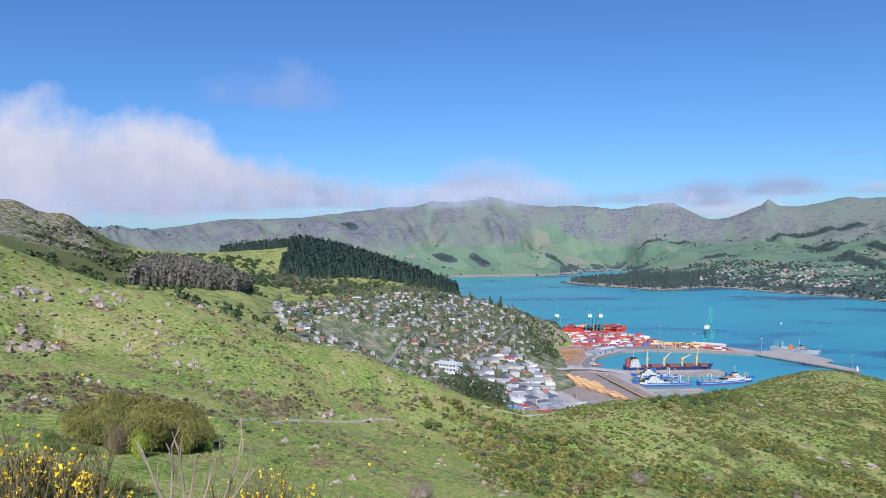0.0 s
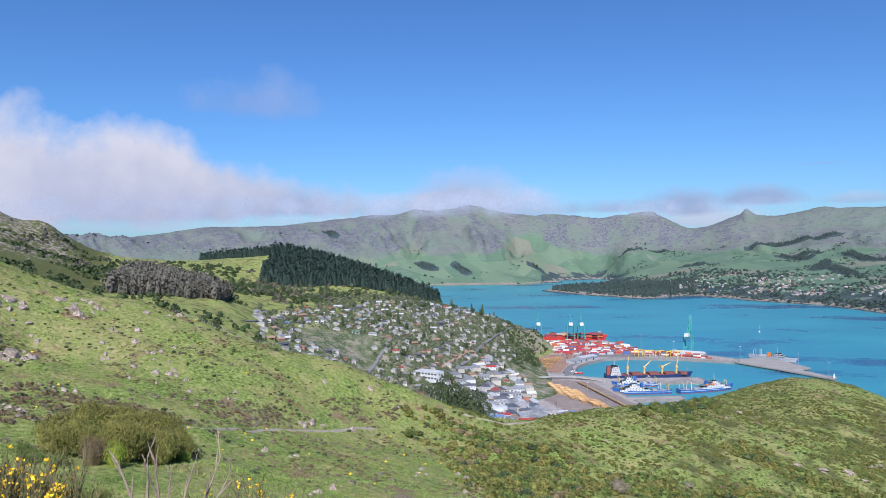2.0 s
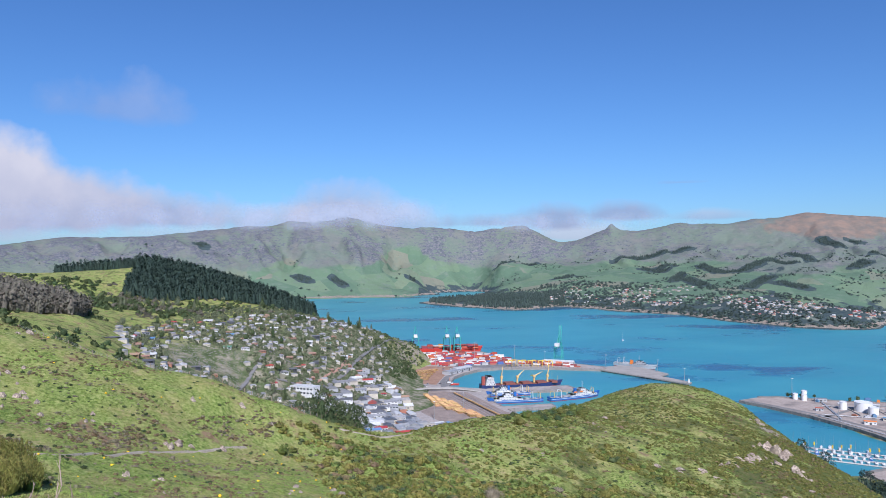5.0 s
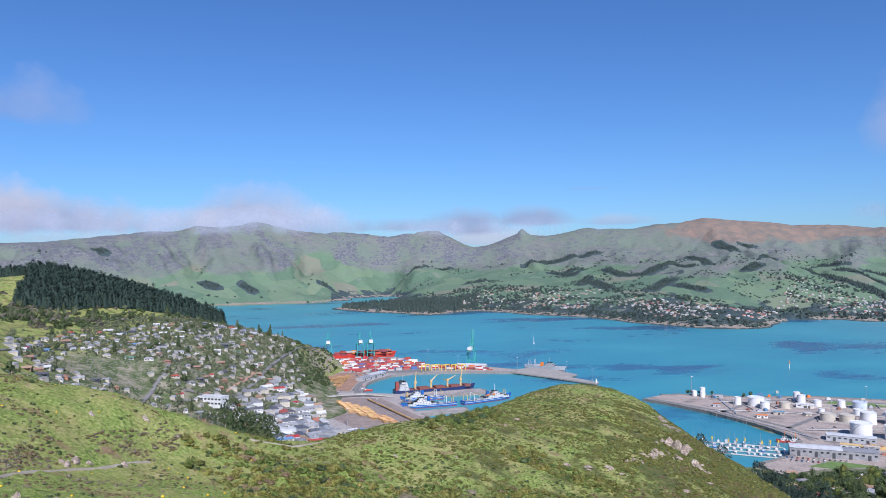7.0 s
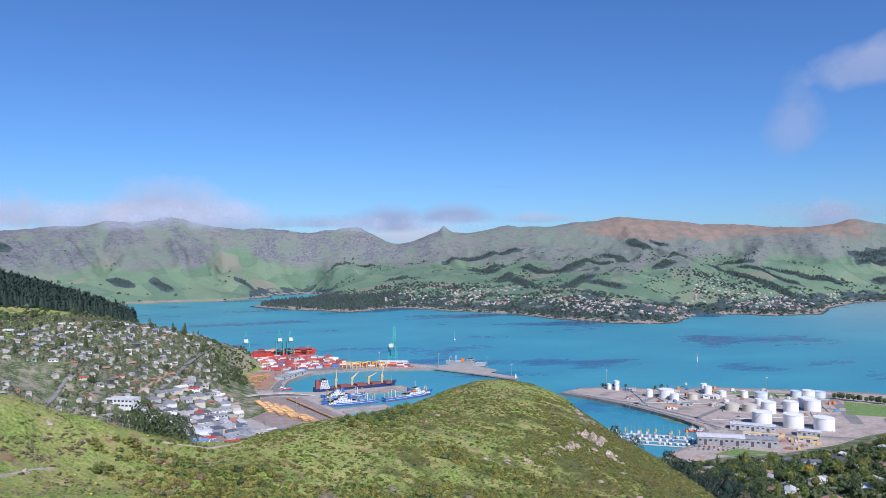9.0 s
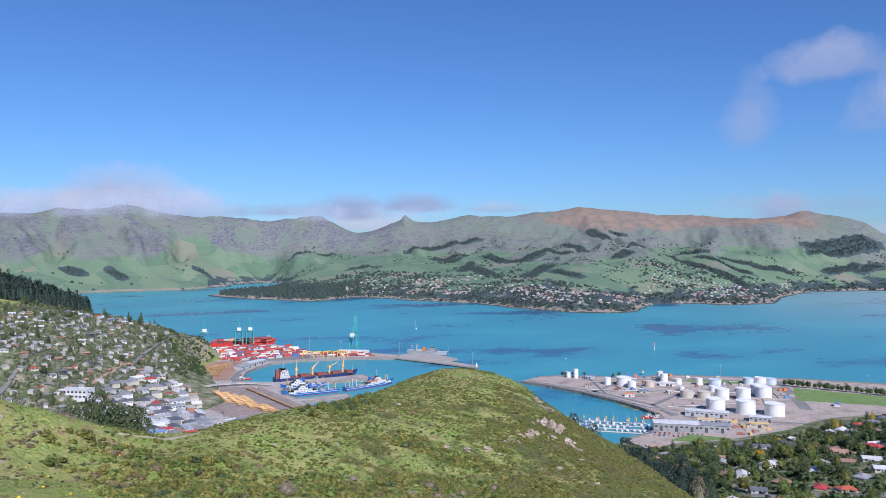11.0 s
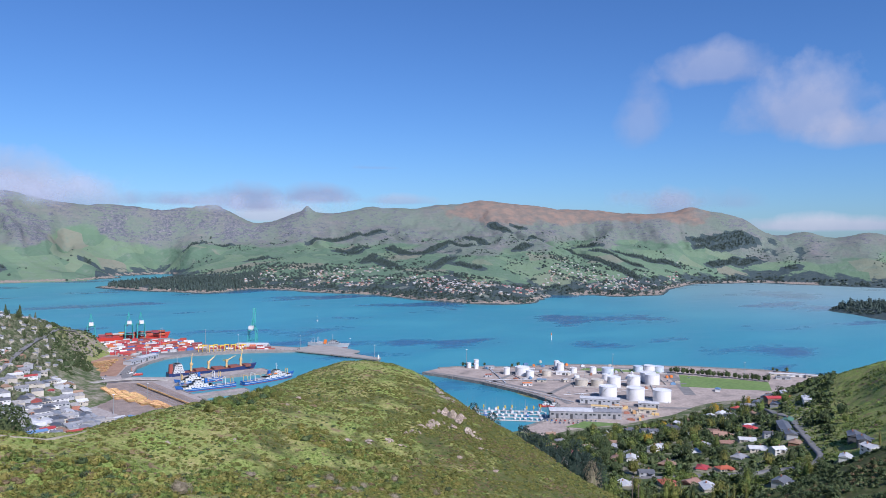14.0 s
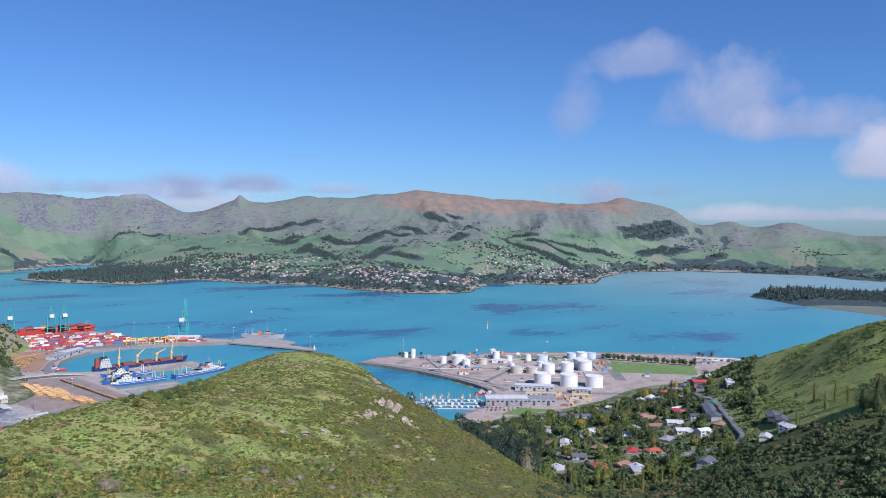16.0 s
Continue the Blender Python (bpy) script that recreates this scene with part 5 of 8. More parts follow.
# straddle carriers: yellow portal frames
for k in range(9):
    t = thing("straddle_carrier", "yellow straddle carrier parked on the quay", "straddle carrier", "straddle carriers", pose(404 + k * 9.5, 1384 - k * 2.6 + (k % 2) * 8, 4.12, 0, 0, -14))
    for x in (-4, 4):
        for y in (-2, 2):
            part("leg", Shape().box(x, y, 0, 0.7, 0.7, 11), YELLOW, t)
    part("top_frame", Shape().box(0, -2, 11, 9, 0.9, 0.9).box(0, 2, 11, 9, 0.9, 0.9).box(-4, 0, 11, 0.8, 4.5, 0.9).box(4, 0, 11, 0.8, 4.5, 0.9).box(-3, -2.6, 8.4, 1.6, 1.4, 2), YELLOW, t)

# light masts
for x, y, h in [(300, 1350, 30), (430, 1440, 34), (470, 1366, 30), (360, 1500, 34), (262, 1420, 28), (292, 1100, 24), (226, 1010, 24), (175, 960, 24), (577, 1320, 26), (652, 1160, 22), (655, 1262, 22), (735, 990, 30), (812, 790, 22), (700, 850, 22), (940, 850, 24), (1090, 700, 18)]:
    t = thing("light_mast", "tall slim grey floodlight mast", "light mast", "floodlight masts", pose(x, y, 4))
    part("pole", Shape().cone(0, 0, 0, h, 0.5, 0.25, 6), STEEL, t)
    part("lamp_ring", Shape().box(0, 0, h, 2.6, 2.6, 0.6), WHITE, t)

# log piles, seen from above as rows of stacked trunks
random.seed(5)


def log_pile(x0, y0, x1, y1, wide, high, label):
    s = Shape()
    length = math.hypot(x1 - x0, y1 - y0)
    ux, uy = (x1 - x0) / length, (y1 - y0) / length
    for k in range(int(length / 0.9)):
        for lay in range(high):
            u, r = k * 0.9 + random.uniform(-.2, .2), random.uniform(0.28, 0.5)
            if lay and random.random() < 0.12 * lay:
                continue
            cx, cy, z = x0 + ux * u, y0 + uy * u, 4.4 + lay * 0.85 + math.sin(u * 0.09 + x0) * 0.5
            w, j = wide / 2 + random.uniform(-.4, .4), random.uniform(-.8, .8)
            s.tube((cx - uy * (w + j), cy + ux * (w + j), z), (cx + uy * (w - j), cy - ux * (w - j), z), r, n=5)
    solid("log_pile", s, LOG, label, "log pile", "log piles on the port yard")


for k in range(5):
    log_pile(178 + k * 9.5, 1292 + k * 14, 222 + k * 8.5, 1268 + k * 25, 8, 4, "fresh orange-brown export logs in a row")
for k in range(4):
    log_pile(192 + k * 9, 1128 - k * 20, 196 + k * 11, 1040 - k * 26, 7, 4, "fresh orange-brown logs stacked beside the rails")
log_pile(232, 1000, 240, 950, 7, 4, "fresh orange-brown logs stacked beside the rails")

# rails, and a train of log wagons
rails = Shape()
for k in range(6):
    for g in (-0.55, 0.55):
        a, b = (226 + k * 5 + g, 1140), (252 + k * 6.4 + g, 925)
        rails.tube((*a, 4.2), (*b, 4.2), 0.12, n=4)
solid("railway_tracks", rails, STEEL, "steel rails of a freight yard", "railway tracks", kind="structure")
for k in range(13):
    t = thing("log_wagon", "flat rail wagon loaded with logs", "rail wagon", "log train", pose(239 + k * 2.3, 1122 - k * 14.2, 4.2, 0, 0, -80.5))
    part("flatbed", Shape().box(0, 0, 0.9, 13, 2.5, 0.4), DARKPAINT, t)
    part("bogie", Shape().box(-4.4, 0, 0, 2.2, 2, 0.9).box(4.4, 0, 0, 2.2, 2, 0.9), DARKPAINT, t)
    s = Shape()
    for i in range(4):
        for j in range(3):
            s.tube((-6, -0.9 + i * 0.6, 1.6 + j * 0.55), (6, -0.9 + i * 0.6, 1.6 + j * 0.55), 0.29, n=5)
    part("log_load", s, LOG, t)
# overbridge
t = thing("road_bridge", "grey concrete road bridge over the railway yard", "bridge", at=pose(0, 0, 0))
deck = [(150, 1160, 4.3), (172, 1162, 5.5), (200, 1164, 7.4), (238, 1160, 7.4), (262, 1150, 6), (284, 1136, 4.3)]
s = Shape()
for (x0, y0, z0), (x1, y1, z1) in zip(deck, deck[1:]):
    s.tube((x0, y0, z0), (x1, y1, z1), 1.9, n=4)
part("deck", s, CONCRETE, t)
for x, y, z in deck[1:-1]:
    part("pier", Shape().box(x, y, 3.5, 1.0, 3, max(0.6, z - 4.6)), CONCRETE, t)
for side in (-1, 1):
    s = Shape()
    for (x0, y0, z0), (x1, y1, z1) in zip(deck, deck[1:]):
        s.tube((x0, y0 + side * 1.9, z0 + 1.9), (x1, y1 + side * 1.9, z1 + 1.9), 0.22, n=4)
    part("parapet", s, CONCRETE, t)

# marina
random.seed(8)
yacht_hull = hull_band(hull_rings(11, 3.2, 1.4, 0.6, 0.8), -0.5, None, True).mesh("hull", WHITE)
yacht_hull_blue = hull_band(hull_rings(11, 3.2, 1.4, 0.6, 0.8), -0.5, None, True).mesh("hull", HULLBLUE)
cabin = Shape().box(0.4, 0, 1.3, 4.2, 2.2, 0.8, taper=0.8).mesh("cabin", WHITE)
spar = Shape().tube((0.8, 0, 1.3), (0.8, 0, 16), 0.11, 0.07).tube((0.8, 0, 2.6), (-4, 0, 2.5), 0.16).tube((0.8, -1, 9), (0.8, 1, 9), 0.05).mesh("mast", STEEL)


def yacht(x, y, rz, blue=False, size=1.0, label="white yacht with bare mast in the marina"):
    t = thing("yacht", label, "yacht", "yachts in the marina", pose(x, y, 0.1, 0, 0, rz) @ Matrix.Scale(size, 4))
    part("hull", yacht_hull_blue if blue else yacht_hull, None, t)
    part("cabin", cabin, None, t)
    part("mast", spar, None, t)
    return t


jetty = Shape()
for k in range(4):
    x0, y0, x1, y1 = 545 + k * 4, 772 - k * 24, 640 - k * 6, 694 - k * 17
    jetty.tube((x0, y0, 0.4), (x1, y1, 0.4), 1.1, n=4)
    for j in range(13):
        u = (j + 0.5) / 13
        if random.random() < 0.85:
            yacht(x0 + (x1 - x0) * u + random.uniform(-1, 1) + 6, y0 + (y1 - y0) * u + 7, 52 + random.choice([0, 180]), random.random() < 0.2, random.uniform(0.75, 1.25))
jet = solid("marina_jetty", jetty, CONCRETE, "floating marina jetties with moored yachts", "jetty", kind="structure")
for k in range(9):
    t = thing("mooring_pile", "steel marina pile with a yellow cap", "pile", "marina piles", pose(556 + k * 10, 742 - k * 7 + (k % 3) * 5, -3))
    part("post", Shape().cone(0, 0, 0, 9, 0.7, 0.7, 6), STEEL, t)
    part("cap", Shape().cone(0, 0, 9, 12.5, 0.9, 0.9, 6), YELLOW, t, "bright yellow cap")

# a yacht under sail, moored boats and the channel beacon
y = yacht(819, 1765, 70, size=1.3, label="small white yacht sailing in the harbour")
part("sail", Shape().add([(0.8, 0, 2.8), (-4, 0.3, 2.8), (0.8, 0, 15), (0.8, 0.12, 2.8), (-4, 0.42, 2.8), (0.8, 0.12, 15)], [(0, 1, 2), (5, 4, 3), (0, 3, 4, 1), (1, 4, 5, 2)]), WHITE, y)
t = thing("channel_beacon", "red and white channel beacon standing in the water", "beacon", at=pose(1106, 1178, -2))
part("tower", Shape().cone(0, 0, 0, 13, 0.9, 0.6, 6), WHITE, t)
part("lamp_house", Shape().cone(0, 0, 13, 18, 1.3, 0.8, 6), ORANGE, t)
t = thing("pier_light", "small white light tower at the pier end", "light tower", at=pose(653, 1147, 4))
part("tower", Shape().cone(0, 0, 0, 6.5, 1.8, 1.1, 8), WHITE, t)
part("lantern", Shape().cone(0, 0, 6.5, 8.2, 0.8, 0.5, 8), GREENSTEEL, t)


# ---- clutter of the tank yard ----
random.seed(40)
for x, y, w, h, rz in [(786, 668, 84, 34, -46), (838, 736, 46, 30, -40), (896, 734, 40, 46, -40), (770, 878, 36, 44, -20), (800, 770, 46, 28, -40), (855, 888, 26, 36, -20), (958, 800, 70, 28, -38), (865, 845, 50, 22, -38)]:
    m = pose(x, y, 4, 0, 0, rz)
    t = thing("bund_wall", "low grey concrete bund round oil tanks", "bund wall", "tank bunds", m)
    for sx, sy, lx, ly in ((0, h / 2, w, 0.5), (0, -h / 2, w, 0.5), (w / 2, 0, 0.5, h), (-w / 2, 0, 0.5, h)):
        part("wall_length", Shape().box(sx, sy, 0, lx, ly, 1.5), CONCRETE, t)
for a, b in [((700, 700), (690, 880)), ((700, 880), (880, 760)), ((720, 740), (850, 700)), ((860, 700), (960, 800)), ((740, 930), (860, 860)), ((705, 850), (760, 960))]:
    t = thing("pipe_rack", "steel pipe run on low supports", "pipeline", "yard pipelines")
    for k in range(4):
        o = (k - 1.5) * 0.7
        part("pipe", Shape().tube((a[0] + o, a[1] + o * .3, 5.1), (b[0] + o, b[1] + o * .3, 5.1), 0.26, n=5), STEEL if k % 2 else WHITE, t)
    n = int(math.hypot(b[0] - a[0], b[1] - a[1]) / 12)
    for k in range(n + 1):
        u = k / n
        part("support", Shape().box(a[0] + (b[0] - a[0]) * u, a[1] + (b[1] - a[1]) * u, 4, 3.4, 0.4, 0.9, 0.6), CONCRETE, t)
yard_roads = [[(660, 985), (700, 870), (712, 760), (690, 700)], [(712, 760), (800, 800), (900, 770), (935, 700)], [(700, 870), (800, 920), (905, 880), (1000, 800)], [(700, 690), (760, 630), (850, 560)]]
for pts in yard_roads:
    s = Shape()
    for (x0, y0), (x1, y1) in zip(pts, pts[1:]):
        s.box((x0 + x1) / 2, (y0 + y1) / 2, 3.9, math.hypot(x1 - x0, y1 - y0) + 4, 7, 0.24, math.atan2(y1 - y0, x1 - x0))
    part("yard_road", s, ASPHALT, naval)
for k in range(46):
    u = random.random()
    x, y = random.uniform(700, 960), random.uniform(700, 960)
    if x + y * 0.75 > 1625 or x + y * 0.75 < 1370 or any((x - a) ** 2 + (y - b) ** 2 < (r + 5) ** 2 for a, b, r, _, _ in TANKS):
        continue
    m = random.choice([WHITE, GREYPAINT, CREAM, ROOFBLUE, ORANGE, BRICK])
    solid("site_cabin", Shape().box(0, 0, 0, random.uniform(4, 9), random.uniform(2.5, 4.5), random.uniform(2.4, 3.6)).box(0, 0, 2.4, 3, 2, 1.6, taper=0.8), m, "small site cabin or plant box on gravel", "site cabin", "site cabins").matrix_basis = pose(x, y, 4.0, 0, 0, random.uniform(0, 180))
# stacked timber and stores by the marina sheds
for k in range(24):
    x, y = random.uniform(688, 745), random.uniform(585, 665)
    if abs(x - 728) < 22 and y > 655:
        continue
    solid("timber_stack", Shape().box(0, 0, 0, random.uniform(5, 9), random.uniform(2.5, 4), random.uniform(1.2, 3)).box(0.3, 0, 1.2, 4, 2.2, 1.5), random.choice([LOG, BUFF, CREAM, BRICK]), "stack of sawn timber on the yard", "timber stack", "timber stacks").matrix_basis = pose(x, y, 4.0, 0, 0, random.choice([-45, 45]) + random.uniform(-8, 8))
# outer quay railway of lamps and bollards
for k in range(26):
    u = k / 25
    x, y = 388 + 180 * u, 1369 - 20 * u - 37 * u * u
    solid("bollard", Shape().cone(0, 0, 0, 0.9, 0.5, 0.35, 8).cone(0, 0, 0.9, 1.2, 0.6, 0.55, 8), DARKPAINT, "black iron mooring bollard on the quay", "bollard", "quay bollards").matrix_basis = pose(x, y, 4.6)


# ---- foliage patterns ----
def leaf_material(name, stops, scale=0.9, spread=0.55):
    m = material(name, stops, scale, rough=0.75, spread=spread, fine=4.0)
    m.node_tree.nodes["Principled BSDF"].inputs["Specular IOR Level"].default_value = 0.2
    return m


LEAF_OLIVE = leaf_material("olive_leaves", [(0.075, 0.09, 0.022), (0.135, 0.142, 0.036), (0.19, 0.175, 0.052)])
LEAF_SHRUB = leaf_material("shrub_leaves", [(0.10, 0.112, 0.024), (0.175, 0.172, 0.042), (0.235, 0.205, 0.065)], 0.5)
LEAF_DARK = leaf_material("dark_leaves", [(0.032, 0.052, 0.022), (0.060, 0.086, 0.034), (0.092, 0.115, 0.048)])
LEAF_MID = leaf_material("green_leaves", [(0.062, 0.092, 0.024), (0.11, 0.15, 0.036), (0.165, 0.192, 0.056)])
LEAF_BRIGHT = leaf_material("bright_leaves", [(0.16, 0.23, 0.025), (0.26, 0.31, 0.045)])
LEAF_BROWN = leaf_material("brown_twigs", [(0.11, 0.085, 0.045), (0.18, 0.135, 0.075), (0.145, 0.13, 0.05)])
LEAF_GREY = leaf_material("grey_brown_twigs", [(0.14, 0.125, 0.078), (0.21, 0.18, 0.125), (0.165, 0.165, 0.085)])
LEAF_PINE = leaf_material("pine_needles", [(0.016, 0.032, 0.028), (0.030, 0.052, 0.040), (0.045, 0.068, 0.048)])
# far foliage: paler and bluer, with distance haze mixed into the colour
LEAF_HAZED = leaf_material("haze_tinted_leaves", [(0.034, 0.056, 0.052), (0.060, 0.088, 0.076), (0.088, 0.115, 0.090)])
LEAF_GUM = leaf_material("gum_leaves", [(0.080, 0.082, 0.066), (0.145, 0.128, 0.10), (0.11, 0.118, 0.078)])
LEAF_TOWN = leaf_material("grey_green_leaves", [(0.07, 0.088, 0.050), (0.12, 0.14, 0.078), (0.175, 0.185, 0.11)], 0.9, 0.4)
LEAF_YELLOW = leaf_material("autumn_leaves", [(0.40, 0.27, 0.03), (0.30, 0.20, 0.03)])
FLOWER = material("broom_flowers", [(0.80, 0.50, 0.01), (0.86, 0.62, 0.02)], 6.0, rough=0.6, spread=0.3)
TRUNK = material("tree_bark", [(0.12, 0.09, 0.07), (0.19, 0.15, 0.115)], 2.0, rough=1.0, bump=0.05)
DEADWOOD = material("bleached_twigs", [(0.36, 0.28, 0.21), (0.25, 0.19, 0.14)], 6.0, rough=0.9, bump=0.01, bump_scale=60)
GRASSBLADE = leaf_material("grass_tufts", [(0.125, 0.195, 0.042), (0.20, 0.275, 0.062), (0.28, 0.305, 0.10)], 0.15, 0.5)
STRAW = leaf_material("dry_grass", [(0.260, 0.216, 0.153), (0.200, 0.186, 0.105), (0.170, 0.118, 0.085)], 0.15, 0.5)
STONE = material("volcanic_rock", [(0.38, 0.305, 0.24), (0.20, 0.16, 0.125), (0.46, 0.375, 0.30), (0.085, 0.068, 0.055)], 2.2, detail=9, rough=0.95, bump=0.15, bump_scale=2.2, spread=0.25)


def foliage(seed, n=90, r=1.0, h=1.0, leaf=0.24, form="round", lift=0.0):
    """A crown of many small leafy clumps on an uneven body. Returns vertices and triangles."""
    rng = random.Random(seed)
    lobes = [(rng.uniform(-.45, .45) * r, rng.uniform(-.45, .45) * r, rng.uniform(0.3, 0.75) * h, rng.uniform(0.45, 0.75)) for _ in range(6)]
    v, f = [], []
    for k in range(n):
        if form == "round":
            cx, cy, cz, cr = rng.choice(lobes)
            a, b = rng.uniform(0, 2 * math.pi), math.asin(rng.uniform(-0.55, 1))
            q = cr * r * rng.uniform(0.75, 1.05)
            p = Vector((cx + q * math.cos(a) * math.cos(b), cy + q * math.sin(a) * math.cos(b), cz + q * math.sin(b) * h / r * 0.75))
        else:
            u = rng.uniform(0, 1) ** 0.8
            wide = (1 - u) ** 0.75 if form == "cone" else (0.35 + 0.65 * math.sin(math.pi * min(1, u * 0.9 + 0.12)))
            a = rng.uniform(0, 2 * math.pi)
            q = r * wide * rng.uniform(0.55, 1.08) + 0.02
            p = Vector((q * math.cos(a), q * math.sin(a), u * h))
        p.z = max(p.z, 0.02) + lift
        s = leaf * r * rng.uniform(0.6, 1.3)
        n1 = Vector((rng.uniform(-1, 1), rng.uniform(-1, 1), rng.uniform(-1, 1))).normalized()
        out = Vector((p.x, p.y, 0.5 * h)).normalized()
        e1 = (n1.cross(out) + Vector((0, 0, 0.001))).normalized() * s
        e2 = (out.cross(e1).normalized() * 0.8 + out * rng.uniform(-.5, .5) + Vector((0, 0, 0.35))) * s
        i = len(v)
        v += [p - e1 * 0.5 - e2 * 0.4, p + e1 * 0.5 - e2 * 0.3, p + e2 * 0.7 + out * s * 0.3, p + out * s * 0.45]
        f += [(i, i + 1, i + 3), (i + 1, i + 2, i + 3), (i + 2, i, i + 3)]
    # a dull inner body keeps the crown from being see-through
    i, ring = len(v), 7
    for lev, (z, w) in enumerate(((0.08, 0.5), (0.4, 0.72 if form == "round" else 0.6), (0.72, 0.5 if form == "round" else 0.3))):
        for k in range(ring):
            a = 2 * math.pi * k / ring
            w2 = w * rng.uniform(0.75, 1.05) * r
            v.append(Vector((w2 * math.cos(a), w2 * math.sin(a), z * h + lift)))
    v.append(Vector((0, 0, 0.88 * h + lift)))
    for lev in range(2):
        for k in range(ring):
            a, b = i + lev * ring + k, i + lev * ring + (k + 1) % ring
            f += [(a, b, b + ring), (a, b + ring, a + ring)]
    f += [(i + 2 * ring + k, i + 2 * ring + (k + 1) % ring, i + 3 * ring) for k in range(ring)]
    return [tuple(p) for p in v], f


def clump(seed, r=1.0, h=0.9, leaves=14, leaf=0.3, form="round"):
    """A light pattern for growth strewn in thousands: an uneven leafy body with sprays standing off it."""
    rng = random.Random(seed)
    prof = {"round": ((0.0, 0.72), (0.3, 0.98), (0.62, 0.85), (0.86, 0.5)), "cone": ((0.06, 0.85), (0.3, 0.8), (0.58, 0.52), (0.82, 0.24)), "egg": ((0.04, 0.55), (0.34, 0.95), (0.64, 0.88), (0.87, 0.48))}[form]
    ring, v, f = (6, [], []) if form == "round" else (7, [], [])
    for lev, (z, w) in enumerate(prof):
        for k in range(ring):
            a = 2 * math.pi * (k + 0.5 * (lev % 2) + rng.uniform(-.2, .2)) / ring
            q = r * w * rng.uniform(0.7, 1.2) * (0.82 if form == "round" else 1)
            v.append((q * math.cos(a), q * math.sin(a), h * max(0, z + rng.uniform(-.07, .07))))
    v.append((rng.uniform(-.1, .1) * r, rng.uniform(-.1, .1) * r, h))
    for lev in range(3):
        for k in range(ring):
            a, b = lev * ring + k, lev * ring + (k + 1) % ring
            f += [(a, b, b + ring), (a, b + ring, a + ring)]
    f += [(3 * ring + k, 3 * ring + (k + 1) % ring, 4 * ring) for k in range(ring)]
    for k in range(leaves):
        u, a = rng.uniform(0.15, 0.98), rng.uniform(0, 6.28)
        w = r * np.interp(u, [q[0] for q in prof] + [1], [q[1] for q in prof] + [0.1]) * rng.uniform(0.6, 1.1)
        c, out = Vector((w * math.cos(a), w * math.sin(a), u * h)), Vector((math.cos(a), math.sin(a), 0.7)).normalized()
        side, i = out.orthogonal().normalized(), len(v)
        turn = rng.uniform(-0.8, 0.8)
        side = (side + out.cross(side) * turn).normalized() * leaf * r * rng.uniform(0.3, 0.6)
        v += [tuple(c - side - out * 0.1 * r), tuple(c + side - out * 0.1 * r), tuple(c + out * leaf * r * rng.uniform(0.5, 1.0) + Vector((0, 0, leaf * r * 0.3)))]
        f.append((i, i + 1, i + 2))
    return v, f


def as_shape(pattern):
    s = Shape()
    return s.add(*pattern)


def trunk_shape(h, r, limbs, seed, spread=0.5):
    rng = random.Random(seed)
    s = Shape().tube((0, 0, -1), (rng.uniform(-.1, .1) * h, rng.uniform(-.1, .1) * h, h), r, r * 0.5, 6)
    for k in range(limbs):
        a, z = rng.uniform(0, 6.28), h * rng.uniform(0.45, 0.95)
        s.tube((0, 0, z), (math.cos(a) * h * spread, math.sin(a) * h * spread, z + h * rng.uniform(0.3, 0.6)), r * 0.45, r * 0.15, 5)
    return s


def tree_kind(kind, seed):
    """Meshes of a tree: trunk with limbs, and crown."""
    if kind == "broadleaf":
        return trunk_shape(3.0, 0.28, 5, seed).mesh("trunk", TRUNK), foliage(seed, 230, 3.4, 5.2, 0.20, "round", 1.6)
    if kind == "pine":
        return trunk_shape(13, 0.45, 6, seed, 0.12).mesh("trunk", TRUNK), foliage(seed, 300, 4.2, 17, 0.24, "cone", 2.0)
    if kind == "cypress":
        return trunk_shape(9, 0.45, 6, seed, 0.25).mesh("trunk", TRUNK), foliage(seed, 1000, 4.6, 14, 0.095, "egg", 0.8)
    if kind == "poplar":
        return trunk_shape(9, 0.25, 5, seed, 0.08).mesh("trunk", TRUNK), foliage(seed, 420, 1.3, 13, 0.2, "egg", 1.0)
    return trunk_shape(10, 0.22, 5, seed, 0.22).mesh("trunk", TRUNK), foliage(seed, 220, 2.9, 7.5, 0.20, "round", 7.5)


CROWNS = {}


def tree(kind, leaves, x, y, size, label, category="tree", group="garden trees", z=None):
    seed = random.randrange(4)
    key = (kind, leaves.name, seed)
    if key not in CROWNS:
        wood, crown = tree_kind(kind, seed + 10)
        CROWNS[key] = (wood, as_shape(crown).mesh("crown", leaves))
    z = height_at(x, y) if z is None else z
    t = thing(f"{kind}_tree", label, category, group, pose(x, y, z - 0.2, 0, 0, random.uniform(0, 360)) @ Matrix.Diagonal((size, size, size * random.uniform(0.85, 1.2), 1)))
    part("trunk", CROWNS[key][0], None, t)
    part("crown", CROWNS[key][1], None, t)
    return t


